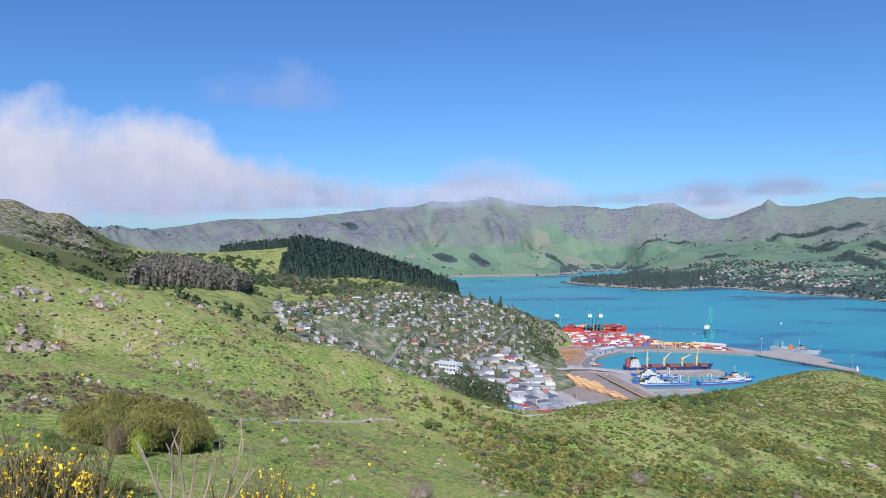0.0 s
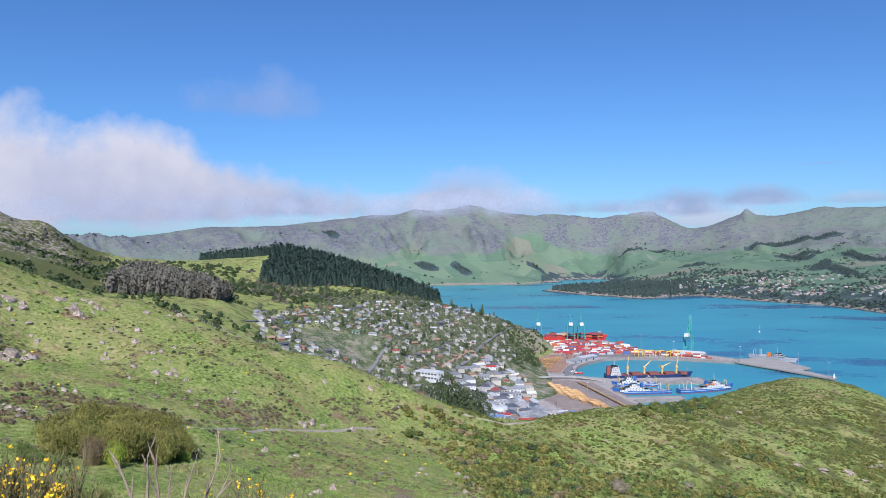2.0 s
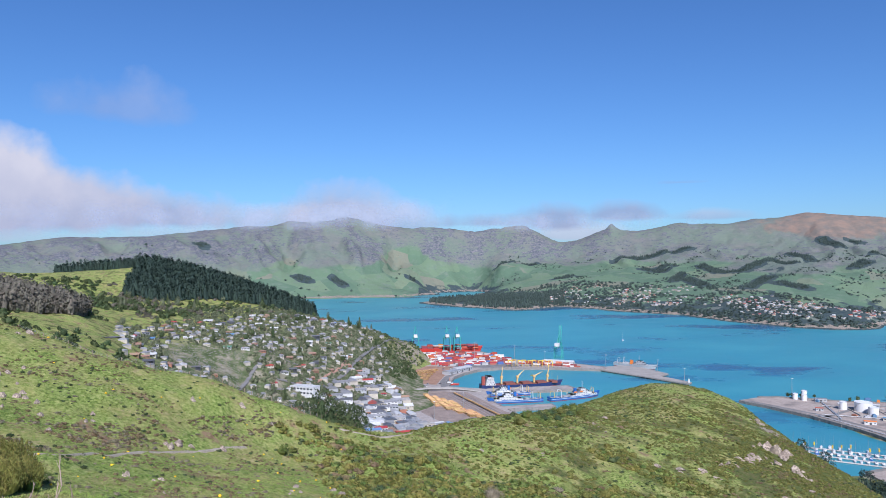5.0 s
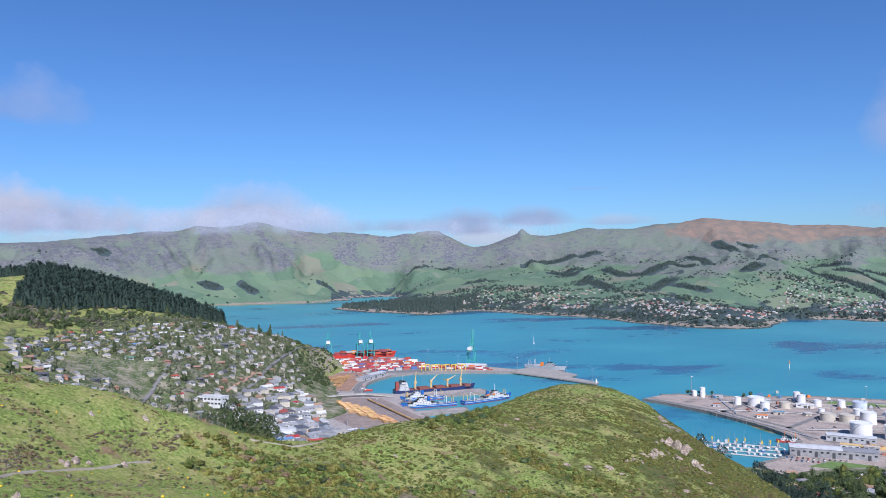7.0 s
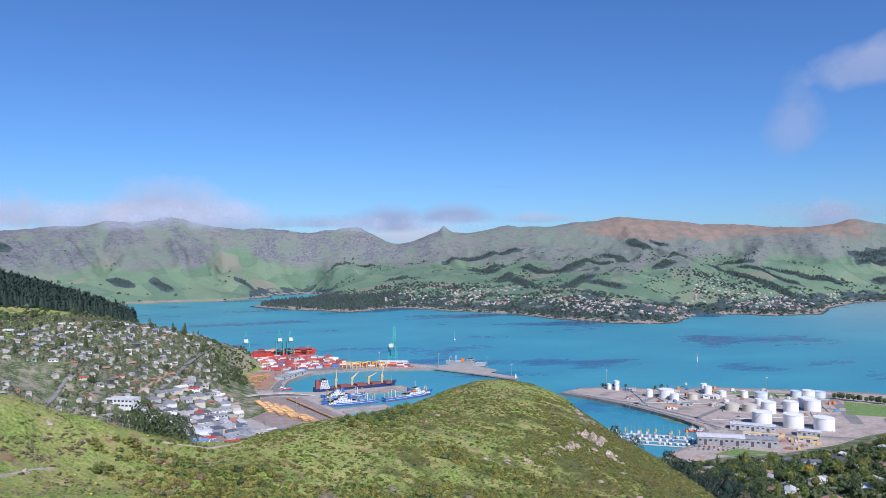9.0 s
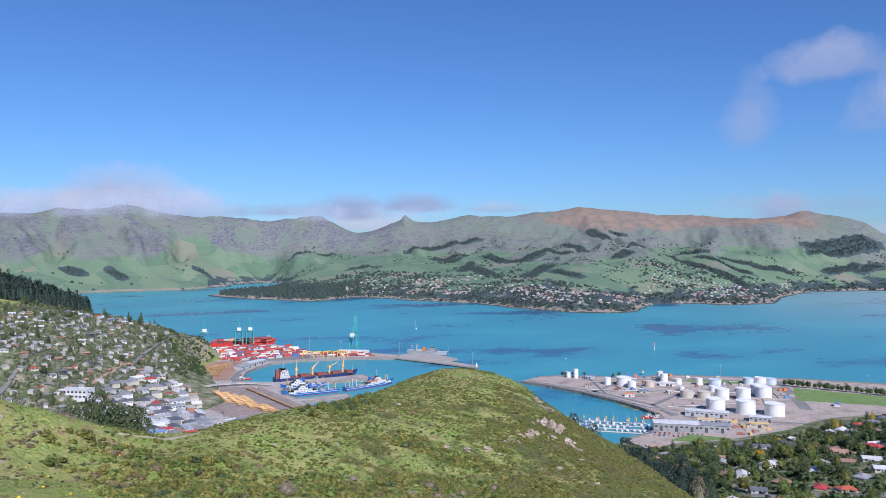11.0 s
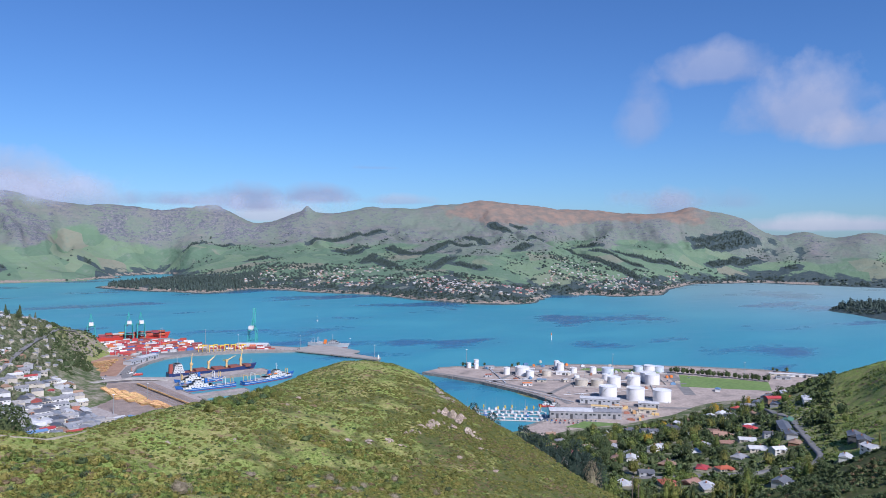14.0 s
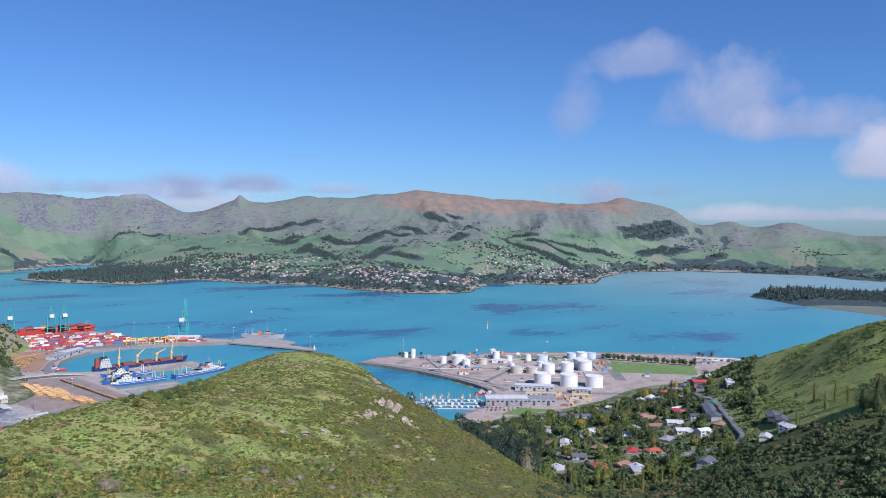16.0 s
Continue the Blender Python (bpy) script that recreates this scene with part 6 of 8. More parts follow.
def shrub(leaves, x, y, size, flat, label, group="hillside shrubs", name="shrub", n=160, leaf=0.16, seed=None):
    """A dense shrub with short stems."""
    seed = random.randrange(5) if seed is None else seed
    key = (name, leaves.name, seed, n)
    if key not in CROWNS:
        stems = Shape()
        for k in range(5):
            a = k * 1.3 + seed
            stems.tube((0.1 * math.cos(a), 0.1 * math.sin(a), -0.4), (0.5 * math.cos(a), 0.5 * math.sin(a), 0.55), 0.05, 0.02, 5)
        CROWNS[key] = (stems.mesh("stems", TRUNK), as_shape(foliage(seed + 40, n, 1.0, 1.05, leaf)).mesh("crown", leaves))
    t = thing(name, label, "shrub", group, pose(x, y, height_at(x, y) - 0.15, 0, 0, random.uniform(0, 360)) @ Matrix.Diagonal((size, size, size * flat, 1)))
    part("stems", CROWNS[key][0], None, t)
    part("crown", CROWNS[key][1], None, t)
    return t


def rock_mesh(seed):
    """A weathered boulder: an uneven faceted lump."""
    rng = random.Random(seed)
    bm = bmesh.new()
    bmesh.ops.create_icosphere(bm, subdivisions=3, radius=1.0)
    off = Vector((rng.uniform(0, 50), rng.uniform(0, 50), rng.uniform(0, 50)))
    cuts = [(Vector((rng.uniform(-1, 1), rng.uniform(-1, 1), rng.uniform(-0.4, 1))).normalized(), rng.uniform(0.45, 0.8)) for _ in range(16)]
    for v in bm.verts:
        p = v.co.copy()
        p *= 1 + 0.35 * noise.noise(p * 0.9 + off) + 0.2 * noise.noise(p * 2.8 + off)
        for n, d in cuts:
            over = p.dot(n) - d
            if over > 0:
                p -= n * over * 0.95
        v.co = p
    me = bpy.data.meshes.new("boulder")
    bm.to_mesh(me)
    bm.free()
    me.materials.append(STONE)
    return me


ROCKS = [rock_mesh(k) for k in range(6)]


def boulder(x, y, size, flat=0.7, sink=0.25, label="pale weathered boulder lying in the grass", group="boulders on the hillside", long=1.0):
    z = height_at(x, y)
    tagged(new("boulder", random.choice(ROCKS)), label, "boulder", group).matrix_basis = pose(x, y, z - size * flat * sink, random.uniform(-15, 15), random.uniform(-15, 15), random.uniform(0, 360)) @ Matrix.Diagonal((size * long, size, size * flat, 1))


# ---- roads and tracks draped over the ground ----
def strip(name, points, width, mat, label, category, lift=0.3):
    pts = [Vector((x, y, 0)) for x, y in points]
    fine = []
    for k in range(len(pts) - 1):
        p0, p1, p2, p3 = pts[max(k - 1, 0)], pts[k], pts[k + 1], pts[min(k + 2, len(pts) - 1)]
        n = max(2, int((p2 - p1).length / 4))
        for j in range(n):
            u = j / n
            fine.append(0.5 * (2 * p1 + (p2 - p0) * u + (2 * p0 - 5 * p1 + 4 * p2 - p3) * u * u + (3 * p1 - p0 - 3 * p2 + p3) * u ** 3))
    fine.append(pts[-1])
    xs, ys, rows = [], [], 5
    for k, p in enumerate(fine):
        d = (fine[min(k + 1, len(fine) - 1)] - fine[max(k - 1, 0)]).normalized()
        w = width * (0.9 + 0.2 * noise.noise(p * 0.2))
        for j in range(rows):
            o = (j / (rows - 1) - 0.5) * w
            xs.append(p.x - d.y * o)
            ys.append(p.y + d.x * o)
    zs = mesh_z(xs, ys).reshape(-1, rows)
    zs = 0.35 * zs + 0.65 * zs.mean(1, keepdims=True) + lift
    zs = zs.ravel()
    s = Shape().add(list(zip(xs, ys, zs)), [(k * rows + j, k * rows + j + 1, (k + 1) * rows + j + 1, (k + 1) * rows + j) for k in range(len(fine) - 1) for j in range(rows - 1)])
    n0 = len(s.v)
    s.add([(x, y, z - 0.8) for x, y, z in s.v[:n0]], [])
    for k in range(len(fine) - 1):
        for j in (0, rows - 1):
            a, b = k * rows + j, (k + 1) * rows + j
            s.f.append((a, b, n0 + b, n0 + a) if j == 0 else (b, a, n0 + a, n0 + b))
    return solid(name, s, mat, label, category, kind="structure", smooth_faces=True)


strip("walking_track", [(-52, 100), (-42, 106), (-36, 112), (-34, 123), (-30, 135), (-26, 145), (-20, 154), (-16, 162), (-12, 168)], 0.9, GRAVEL, "pale gravel walking track along the hillside", "track", 0.12)
strip("saddle_track", [(10, 197), (18, 200), (26, 207), (33, 216)], 1.0, GRAVEL, "pale gravel track crossing the saddle", "track", 0.12)
strip("steep_street", [(-80, 860), (-66, 899), (-60, 925), (-52, 952), (-44, 990), (-36, 1030)], 8, ASPHALT, "steep grey asphalt street through the houses", "road")
strip("hill_road", [(-30, 930), (21, 963), (44, 1026), (66, 1080), (84, 1155), (106, 1220), (130, 1290), (165, 1390), (200, 1455)], 10, ASPHALT, "grey road climbing above the port with clay banks", "road", 0.5)
strip("clay_bank", [(12, 975), (36, 1034), (58, 1088), (75, 1160)], 7, CLAY, "red clay cutting beside the hill road", "cutting", 0.3)
strip("main_street", [(-40, 905), (10, 940), (49, 978), (95, 1012), (135, 1040)], 9, ASPHALT, "asphalt main street of the port town", "road")
strip("upper_street", [(-200, 800), (-195, 880), (-186, 935), (-160, 998), (-110, 1010), (-60, 1000), (-10, 1010), (30, 1050)], 7, ASPHALT, "grey residential street on the slope", "road")
strip("valley_road", [(650, 400), (607, 362), (575, 330), (550, 311), (511, 282), (468, 250), (444, 232), (430, 230), (420, 243), (405, 252), (385, 262), (365, 280), (350, 300)], 7, ASPHALT, "winding grey road through the valley houses", "road", 0.4)
strip("lower_valley_road", [(244, 233), (262, 262), (290, 300), (330, 338), (366, 374), (404, 427), (430, 480), (470, 540), (520, 590)], 6, ASPHALT, "narrow grey road along the valley foot", "road", 0.4)


# ---- houses ----
OFFWHITE = material("weathered_white_boards", [(0.66, 0.65, 0.61), (0.50, 0.49, 0.46)], 0.3, rough=0.6, spread=0.25)


def house_kind(wall, roof, L, W, floors, hip, label):
    t = thing("house", label, "house")
    H = 2.8 * floors
    part("wall", Shape().box(0, 0, -4, L, W, H + 4).add([(-L / 2, -W / 2, H), (-L / 2, W / 2, H), (-L / 2, 0, H + W * 0.2), (L / 2, -W / 2, H), (L / 2, W / 2, H), (L / 2, 0, H + W * 0.2)], [] if hip else [(0, 2, 1), (3, 4, 5)]), wall, t)
    e, r, k = 0.5, W * 0.22 + 0.2, (L / 2 - W / 2 * 0.8 if hip else L / 2 + 0.5)
    s = Shape().add([(-L / 2 - e, -W / 2 - e, H - .1), (L / 2 + e, -W / 2 - e, H - .1), (L / 2 + e, W / 2 + e, H - .1), (-L / 2 - e, W / 2 + e, H - .1), (-k, 0, H + r), (k, 0, H + r)], [(0, 1, 5, 4), (2, 3, 4, 5), (3, 0, 4), (1, 2, 5), (3, 2, 1, 0)])
    s.box(L * 0.22, -W / 2 - 1.4, H - 0.4, L * 0.35, 2.6, 0.25)
    part("roof", s, roof, t)
    win = Shape().box(0, 0, 0, 1.9, 0.14, 1.3).mesh("window", PANE)
    for f in range(floors):
        for x in ([-0.33, 0.05, 0.33] if L > 11 else [-0.28, 0.25]):
            for side in (-1, 1):
                part("window", win, None, t).matrix_basis = pose(x * L, side * (W / 2 + 0.03), 2.8 * f + 1.0)
    part("door", Shape().box(-0.14 * L, -W / 2 - 0.05, 0, 1.0, 0.14, 2.05), DARKPAINT, t)
    part("chimney", Shape().box(L * 0.2, W * 0.12, H, 0.8, 0.8, r + 0.9), BRICK, t)
    return t


HOUSES = [
    (house_kind(OFFWHITE, ROOFGREY, 12, 8.5, 1, True, "white weatherboard house with grey iron roof"), 16),
    (house_kind(OFFWHITE, ROOFPALE, 11, 8, 2, False, "white two-storey house with pale roof"), 3),
    (house_kind(CREAM, ROOFRED, 12, 8, 1, True, "cream house with red iron roof"), 6),
    (house_kind(GREYPAINT, ROOFDARK, 12, 8, 2, False, "grey house with dark iron roof"), 6),
    (house_kind(CREAM, ROOFGREY, 10, 8, 2, True, "cream two-storey house with grey roof"), 4),
    (house_kind(TIMBER, ROOFBROWN, 12, 8.5, 1, False, "brown timber house with tiled roof"), 11),
    (house_kind(OFFWHITE, ROOFGREEN, 11, 8, 1, False, "white cottage with green iron roof"), 3),
    (house_kind(OFFWHITE, ROOFBLUE, 12, 8, 1, False, "white cottage with blue iron roof"), 2),
    (house_kind(BRICK, ROOFBROWN, 12, 9, 1, True, "brick house with brown tiled roof"), 9),
    (house_kind(DARKPAINT, ROOFDARK, 13, 8, 2, False, "charcoal two-storey house with dark roof"), 3),
    (house_kind(CREAM, ROOFPALE, 13, 8.5, 1, False, "cream bungalow with pale iron roof"), 20),
]
random.seed(21)
taken = []


def free(x, y, gap):
    return all((x - a) ** 2 + (y - b) ** 2 > gap * gap for a, b in taken)


def put_house(i, x, y, rz, size=1.0, group="houses of the port town"):
    h, used = HOUSES[i][0], i
    taken.append((x, y))
    z = float(mesh_z([x, x + 4, x - 4, x, x], [y, y, y, y + 4, y - 4]).mean())
    t = h if not h.get("group") else copy_thing(h, Matrix())
    t["group"] = group
    t.matrix_basis = pose(x, y, z - 0.4, 0, 0, rz) @ Matrix.Diagonal((size, size, size * 0.82, 1))


ROADS = [(607, 362), (590, 346), (575, 330), (562, 320), (550, 311), (530, 296), (511, 282), (490, 266), (468, 250), (444, 232), (430, 230), (420, 243), (405, 252), (262, 262), (276, 281), (290, 300), (310, 319), (330, 338), (348, 356), (366, 374), (385, 400), (-66, 899), (-60, 925), (-52, 952), (-44, 990), (21, 963), (33, 995), (44, 1026), (55, 1053), (66, 1080), (75, 1117), (84, 1155), (95, 1187), (106, 1220), (118, 1255), (10, 940), (49, 978), (70, 995), (95, 1012)]
for row in range(24):
    reach = 800 + row * 29
    along = -215.0
    while along < 128:
        along += random.uniform(13.5, 24)
        lay = math.sin(along * 0.021 + row * 0.5) * 9 + along * 0.12
        x, y = along, reach + lay + random.gauss(0, 2.2)
        a, d = math.degrees(math.atan2(x, y)), math.hypot(x, y)
        top = 1010 + (a + 12.5) * 26 if a < 2 else 1400 + (a - 2) * 15
        if not -12.8 < a < 8 or d > top or (-165 < x < -62 and 876 < y < 966) or x > 122 or (x > 62 and y < 1045) or (x > 85 and y > 1190) or random.random() < 0.1:
            continue
        if not free(x, y, 13.5) or any((x - p) ** 2 + (y - q) ** 2 < 130 for p, q in ROADS):
            continue
        i = random.choices(range(len(HOUSES)), [w for _, w in HOUSES])[0]
        put_house(i, x, y, random.choice([7, 7, 187, -83]) + random.gauss(0, 5), random.uniform(0.68, 0.95))
# houses of the valley below the lookout
VALLEY = [(632, 375, 3, 20), (689, 418, 3, 10), (464, 223, 9, 30), (452, 212, 9, 30), (435, 200, 1, 60), (427, 210, 1, 20), (512, 344, 5, -50), (476, 340, 0, 20), (444, 359, 1, 10), (395, 282, 2, 30), (402, 271, 2, -20), (347, 271, 2, 60), (357, 262, 5, 0), (351, 246, 10, 50), (375, 218, 3, 10), (394, 338, 1, 40), (439, 285, 0, 10), (463, 287, 10, -40), (456, 268, 1, -20),
          (480, 322, 5, -40), (490, 312, 10, -45), (500, 300, 3, -45), (520, 355, 5, -50), (530, 366, 8, -50), (541, 376, 5, -45), (600, 400, 0, 10), (615, 410, 4, 0), (645, 440, 10, 20), (672, 440, 2, 0), (700, 405, 10, 40), (390, 305, 8, 10),
          (461, 447, 10, 20), (536, 556, 0, -20), (564, 600, 5, -30), (432, 372, 0, 10), (556, 451, 3, -30), (396, 353, 8, 30), (431, 317, 10, 0), (676, 430, 0, 10), (660, 410, 3, 20)]
for x, y, i, rz in VALLEY:
    put_house(i, x, y, rz, random.uniform(0.75, 0.95), "houses of the valley")
made, tries = 0, 0
while made < 40 and tries < 4000:
    tries += 1
    d, a = random.uniform(430, 850), random.uniform(40, 61)
    x, y = d * math.sin(radians(a)), d * math.cos(radians(a))
    if free(x, y, 18) and height_at(x, y) > 8 and (a < 58 or d > 520):
        put_house(random.choices(range(len(HOUSES)), [w for _, w in HOUSES])[0], x, y, random.uniform(0, 360), random.uniform(0.7, 0.95), "houses of the valley")
        made += 1
long_shed("long_red_house", 26, 8, 3.4, TIMBER, ROOFRED, "long red-roofed buildings above the valley road", pose(657, 386, height_at(657, 386), 0, 0, -30), 0.35, 8, "valley buildings")
block("hill_flats", 20, 7, 4, 2, WHITE, ROOFPALE, "long white flats on the hill slope", pose(630, 344, height_at(630, 344) - 1, 0, 0, 35), 8, "valley buildings")
long_shed("dark_terrace", 34, 8, 4.5, DARKPAINT, ROOFDARK, "long dark terrace beside the winding road", pose(508, 293, height_at(508, 293), 0, 0, 38), 0.3, 8, "valley buildings")
# lower town: shops, halls and warehouses
random.seed(33)
made, tries = 0, 0
while made < 140 and tries < 14000:
    tries += 1
    x, y = random.uniform(-45, 214), random.uniform(815, 1130)
    z = height_at(x, y)
    if z > 46 or not free(x, y, 13.5) or any((x - p) ** 2 + (y - q) ** 2 < 110 for p, q in ROADS) or (x > 150 and y > 905):
        continue
    taken.append((x, y))
    z, rz, L, W = max(z, 4.0), random.choice([8, -82]) + random.gauss(0, 6), random.uniform(11, 22), random.uniform(8, 14)
    if random.random() < 0.7:
        roof, word = random.choice([(ROOFGREY, "grey"), (ROOFPALE, "pale"), (ROOFRED, "red"), (ROOFDARK, "dark"), (ROOFGREY, "grey"), (ROOFGREY, "grey"), (ROOFBROWN, "brown"), (ROOFPALE, "pale"), (ROOFDARK, "dark"), (ROOFGREY, "grey"), (ROOFGREY, "grey"), (ROOFPALE, "pale"), (ROOFBLUE, "blue")])
        long_shed("warehouse", L, W, random.uniform(2.8, 4.0), random.choice([WHITE, CREAM, GREYPAINT]), roof, f"low town warehouse with {word} iron roof", pose(x, y, z, 0, 0, rz), 0.35, 4, "town buildings")
    else:
        block("town_building", L, W, random.uniform(3.2, 4.6), 1, random.choice([CREAM, CREAM, GREYPAINT, BRICK]), random.choice([ROOFGREY, CONCRETE, ROOFDARK]), "low flat-roofed commercial building in town", pose(x, y, z, 0, 0, rz), 4)
    made += 1
block("town_hall", 34, 16, 10, 2, WHITE, ROOFPALE, "white modern civic building with flat roof", pose(5, 925, height_at(5, 925), 0, 0, -35), 7)
# smaller houses of the slope beyond the first three hundred, and the sheds between
random.seed(34)
walls, roofs = Shape(), Shape()
tries = 0
for _ in range(9000):
    d, a = random.uniform(780, 1500), random.uniform(-13, 8.2)
    x, y = d * math.sin(radians(a)), d * math.cos(radians(a))
    top = 1000 + (a + 12.5) * 26 if a < 2 else 1400 + (a - 2) * 15
    if d > top or (-160 < x < -66 and 880 < y < 962) or not free(x, y, 11.5) or any((x - p) ** 2 + (y - q) ** 2 < 80 for p, q in ROADS) or (x > 150 and y > 930) or x > 170:
        continue
    tries += 1
    if tries > 210:
        break
    taken.append((x, y))
    z, t, L, W = height_at(x, y), random.uniform(0, 3.14), random.uniform(6, 9), random.uniform(4, 6)
    walls.box(x, y, z - 3, L, W, 5.6, t)
    roofs.box(x, y, z + 2.6, L + 0.6, W + 0.6, 1.3, t, 0.55)
solid("garden_sheds", walls, CREAM, "small pale garages and sheds between houses", "sheds", kind="stuff")
solid("shed_roofs", roofs, ROOFGREY, "grey iron roofs of garages between houses", "shed roofs", kind="stuff")
# cemetery on terraces
random.seed(35)
s, graves = Shape(), 0
while graves < 700:
    x, y = random.uniform(-160, -68), random.uniform(885, 962)
    y = round(y / 5) * 5
    s.box(x, y, height_at(x, y) - 0.5, random.uniform(0.7, 1.4), random.uniform(0.4, 1.2), random.uniform(0.7, 1.3), random.uniform(-.2, .2))
    graves += 1
solid("gravestones", s, RIPRAP, "grey and white gravestones in terraced rows", "gravestones", kind="stuff")
# parked cars
random.seed(36)
cars = []
for body_paint in (WHITE, GREYPAINT, DARKPAINT, HULLRED, HULLBLUE):
    cars.append((Shape().box(0, 0, 0.3, 4.3, 1.75, 0.65, taper=0.97).mesh("body", body_paint), Shape().box(-0.2, 0, 0.95, 2.4, 1.5, 0.55, taper=0.75).mesh("cabin_glass", PANE), Shape().cone(0, 0, -0.11, 0.11, 0.32, 0.32, 8).mesh("wheel", DARKPAINT)))
CAR_WORDS = ["white", "silver grey", "dark grey", "red", "blue"]


def car(x, y, z, rz):
    i = random.choices(range(5), [5, 4, 3, 1, 1])[0]
    t = thing("car", f"{CAR_WORDS[i]} parked car on the yard", "car", "parked cars", pose(x, y, z, 0, 0, rz))
    part("body", cars[i][0], None, t)
    part("cabin_glass", cars[i][1], None, t)
    for wx in (-1.35, 1.35):
        for wy in (-0.85, 0.85):
            part("wheel", cars[i][2], None, t).matrix_basis = pose(wx, wy, 0.32, 90, 0, 0)


for k in range(20):
    car(600 + (k % 13) * 4.2, 652 - (k % 13) * 3.2 - (k // 13) * 14, 4.12, 52)
for k in range(16):
    car(random.uniform(255, 335), random.uniform(1370, 1440), 4.12, random.choice([20, 110]))
for k in range(14):
    car(random.uniform(150, 235), random.uniform(1175, 1245), 4.12, random.choice([20, 110]))
for k in range(16):
    car(random.uniform(720, 1000), random.uniform(700, 790), 4.12, random.choice([-40, 50]))

# power poles and the fence along the near spur
for x, y in [(206, 176), (214, 180), (250, 262), (300, 330), (560, 330), (430, 260), (-40, 860), (40, 900), (70, 1000), (-120, 985)]:
    t = thing("power_pole", "weathered timber power pole with crossarm", "power pole", "power poles", pose(x, y, height_at(x, y), 0, 0, random.uniform(0, 90)))
    part("pole", Shape().cone(0, 0, -1, 10, 0.16, 0.12, 6), TRUNK, t)
    part("crossarm", Shape().box(0, 0, 9.2, 2.4, 0.14, 0.16), TRUNK, t)
fence = tagged(new("fence"), "wire fence on timber posts along the spur crest", "fence")
pts = [(-66, 190), (-50, 192), (-30, 192), (-14, 192), (-4, 194), (6, 199)]
posts = []
for (x0, y0), (x1, y1) in zip(pts, pts[1:]):
    for k in range(6):
        x, y = x0 + (x1 - x0) * k / 6, y0 + (y1 - y0) * k / 6
        posts.append(Vector((x, y, height_at(x, y))))
        part("post", Shape().cone(x, y, posts[-1].z - 0.4, posts[-1].z + 1.25, 0.09, 0.08, 6), DEADWOOD, fence)
for h in (0.5, 0.85, 1.15):
    s = Shape()
    for a, b in zip(posts, posts[1:]):
        s.tube(a + Vector((0, 0, h)), b + Vector((0, 0, h)), 0.015, n=3)
    part("wire", s, STEEL, fence)


# ---- rocks on the near hillside: (x, y, half width, height to width) ----
random.seed(50)
UPPER_OUTCROP = [(-90, 153, 1.5, 0.6), (-89, 154, 1.2, 0.7), (-89, 158, 1.6, 0.6), (-87, 154, 0.8, 0.8), (-86, 157, 1.1, 0.9), (-86, 158, 1.0, 0.7), (-90, 149, 1.1, 0.5), (-90, 158, 1.0, 0.6), (-87, 159, 1.0, 0.6), (-91, 156, 1.0, 0.6)]
CREST_OUTCROP = [(-83, 169, 1.6, 0.4), (-85, 170, 0.9, 0.5), (-80, 172, 0.9, 0.5), (-79, 165, 1.6, 0.6), (-77, 164, 1.6, 0.6), (-80, 168, 1.1, 0.6), (-78, 172, 1.0, 0.7), (-76, 171, 1.3, 0.6), (-75, 171, 1.0, 0.6), (-76, 168, 0.7, 0.6), (-79, 172, 0.7, 0.7)]
GULLY_BOULDERS = [(-82, 141, 1.4, 1.1), (-83, 143, 0.9, 0.7), (-77, 137, 1.9, 0.9), (-78, 130, 1.5, 0.8), (-77, 133, 1.4, 0.8), (-75, 133, 0.8, 1.0), (-74, 136, 1.2, 0.7), (-75, 141, 1.2, 0.8), (-76, 142, 0.8, 0.8), (-80, 134, 1.1, 0.6), (-76, 133, 0.6, 0.8)]
LOOSE_BOULDERS = [(-84, 151, 0.5, 1.0), (-82, 153, 1.0, 0.4), (-78, 149, 0.9, 0.7), (-80, 150, 0.7, 0.5), (-68, 155, 0.8, 1.3), (-69, 162, 0.8, 0.7), (-68, 162, 0.6, 0.6), (-63, 160, 1.2, 0.8), (-65, 166, 1.0, 1.1), (-66, 152, 0.7, 1.0), (-66, 150, 0.9, 0.6), (-65, 151, 0.6, 0.9), (-59, 156, 0.7, 0.8), (-58, 157, 0.7, 0.9), (-57, 154, 0.5, 0.6), (-59, 149, 0.8, 0.7), (-57, 142, 0.8, 0.5), (-55, 149, 1.1, 0.9)]
LOW_BOULDERS = [(-52, 141, 0.8, 0.9), (-67, 177, 1.2, 0.4), (-59, 125, 0.8, 0.8), (-61, 124, 0.8, 0.6), (-62, 123, 0.4, 0.6), (-64, 122, 0.5, 0.8), (-59, 104, 0.8, 0.9), (-56, 102, 0.8, 0.8), (-55, 101, 0.6, 1.0), (-54, 98, 0.6, 0.6), (-61, 107, 0.5, 1.0), (-69, 120, 0.3, 0.7)]
TRACK_BOULDERS = [(-57, 159, 0.8, 0.8), (-56, 164, 0.7, 1.0), (-54, 155, 0.5, 0.8), (-51, 150, 0.9, 1.0), (-52, 152, 0.9, 0.9), (-48, 149, 0.9, 0.6), (-46, 143, 0.7, 1.0), (-63, 181, 0.8, 0.5), (-62, 184, 1.1, 0.6), (-42, 134, 0.8, 0.6), (-52, 150, 1.0, 0.9), (-39, 150, 0.6, 1.2), (-38, 147, 0.7, 0.6), (-39, 145, 0.6, 0.6), (-25, 114, 0.8, 0.7), (-20, 114, 0.5, 1.2)]
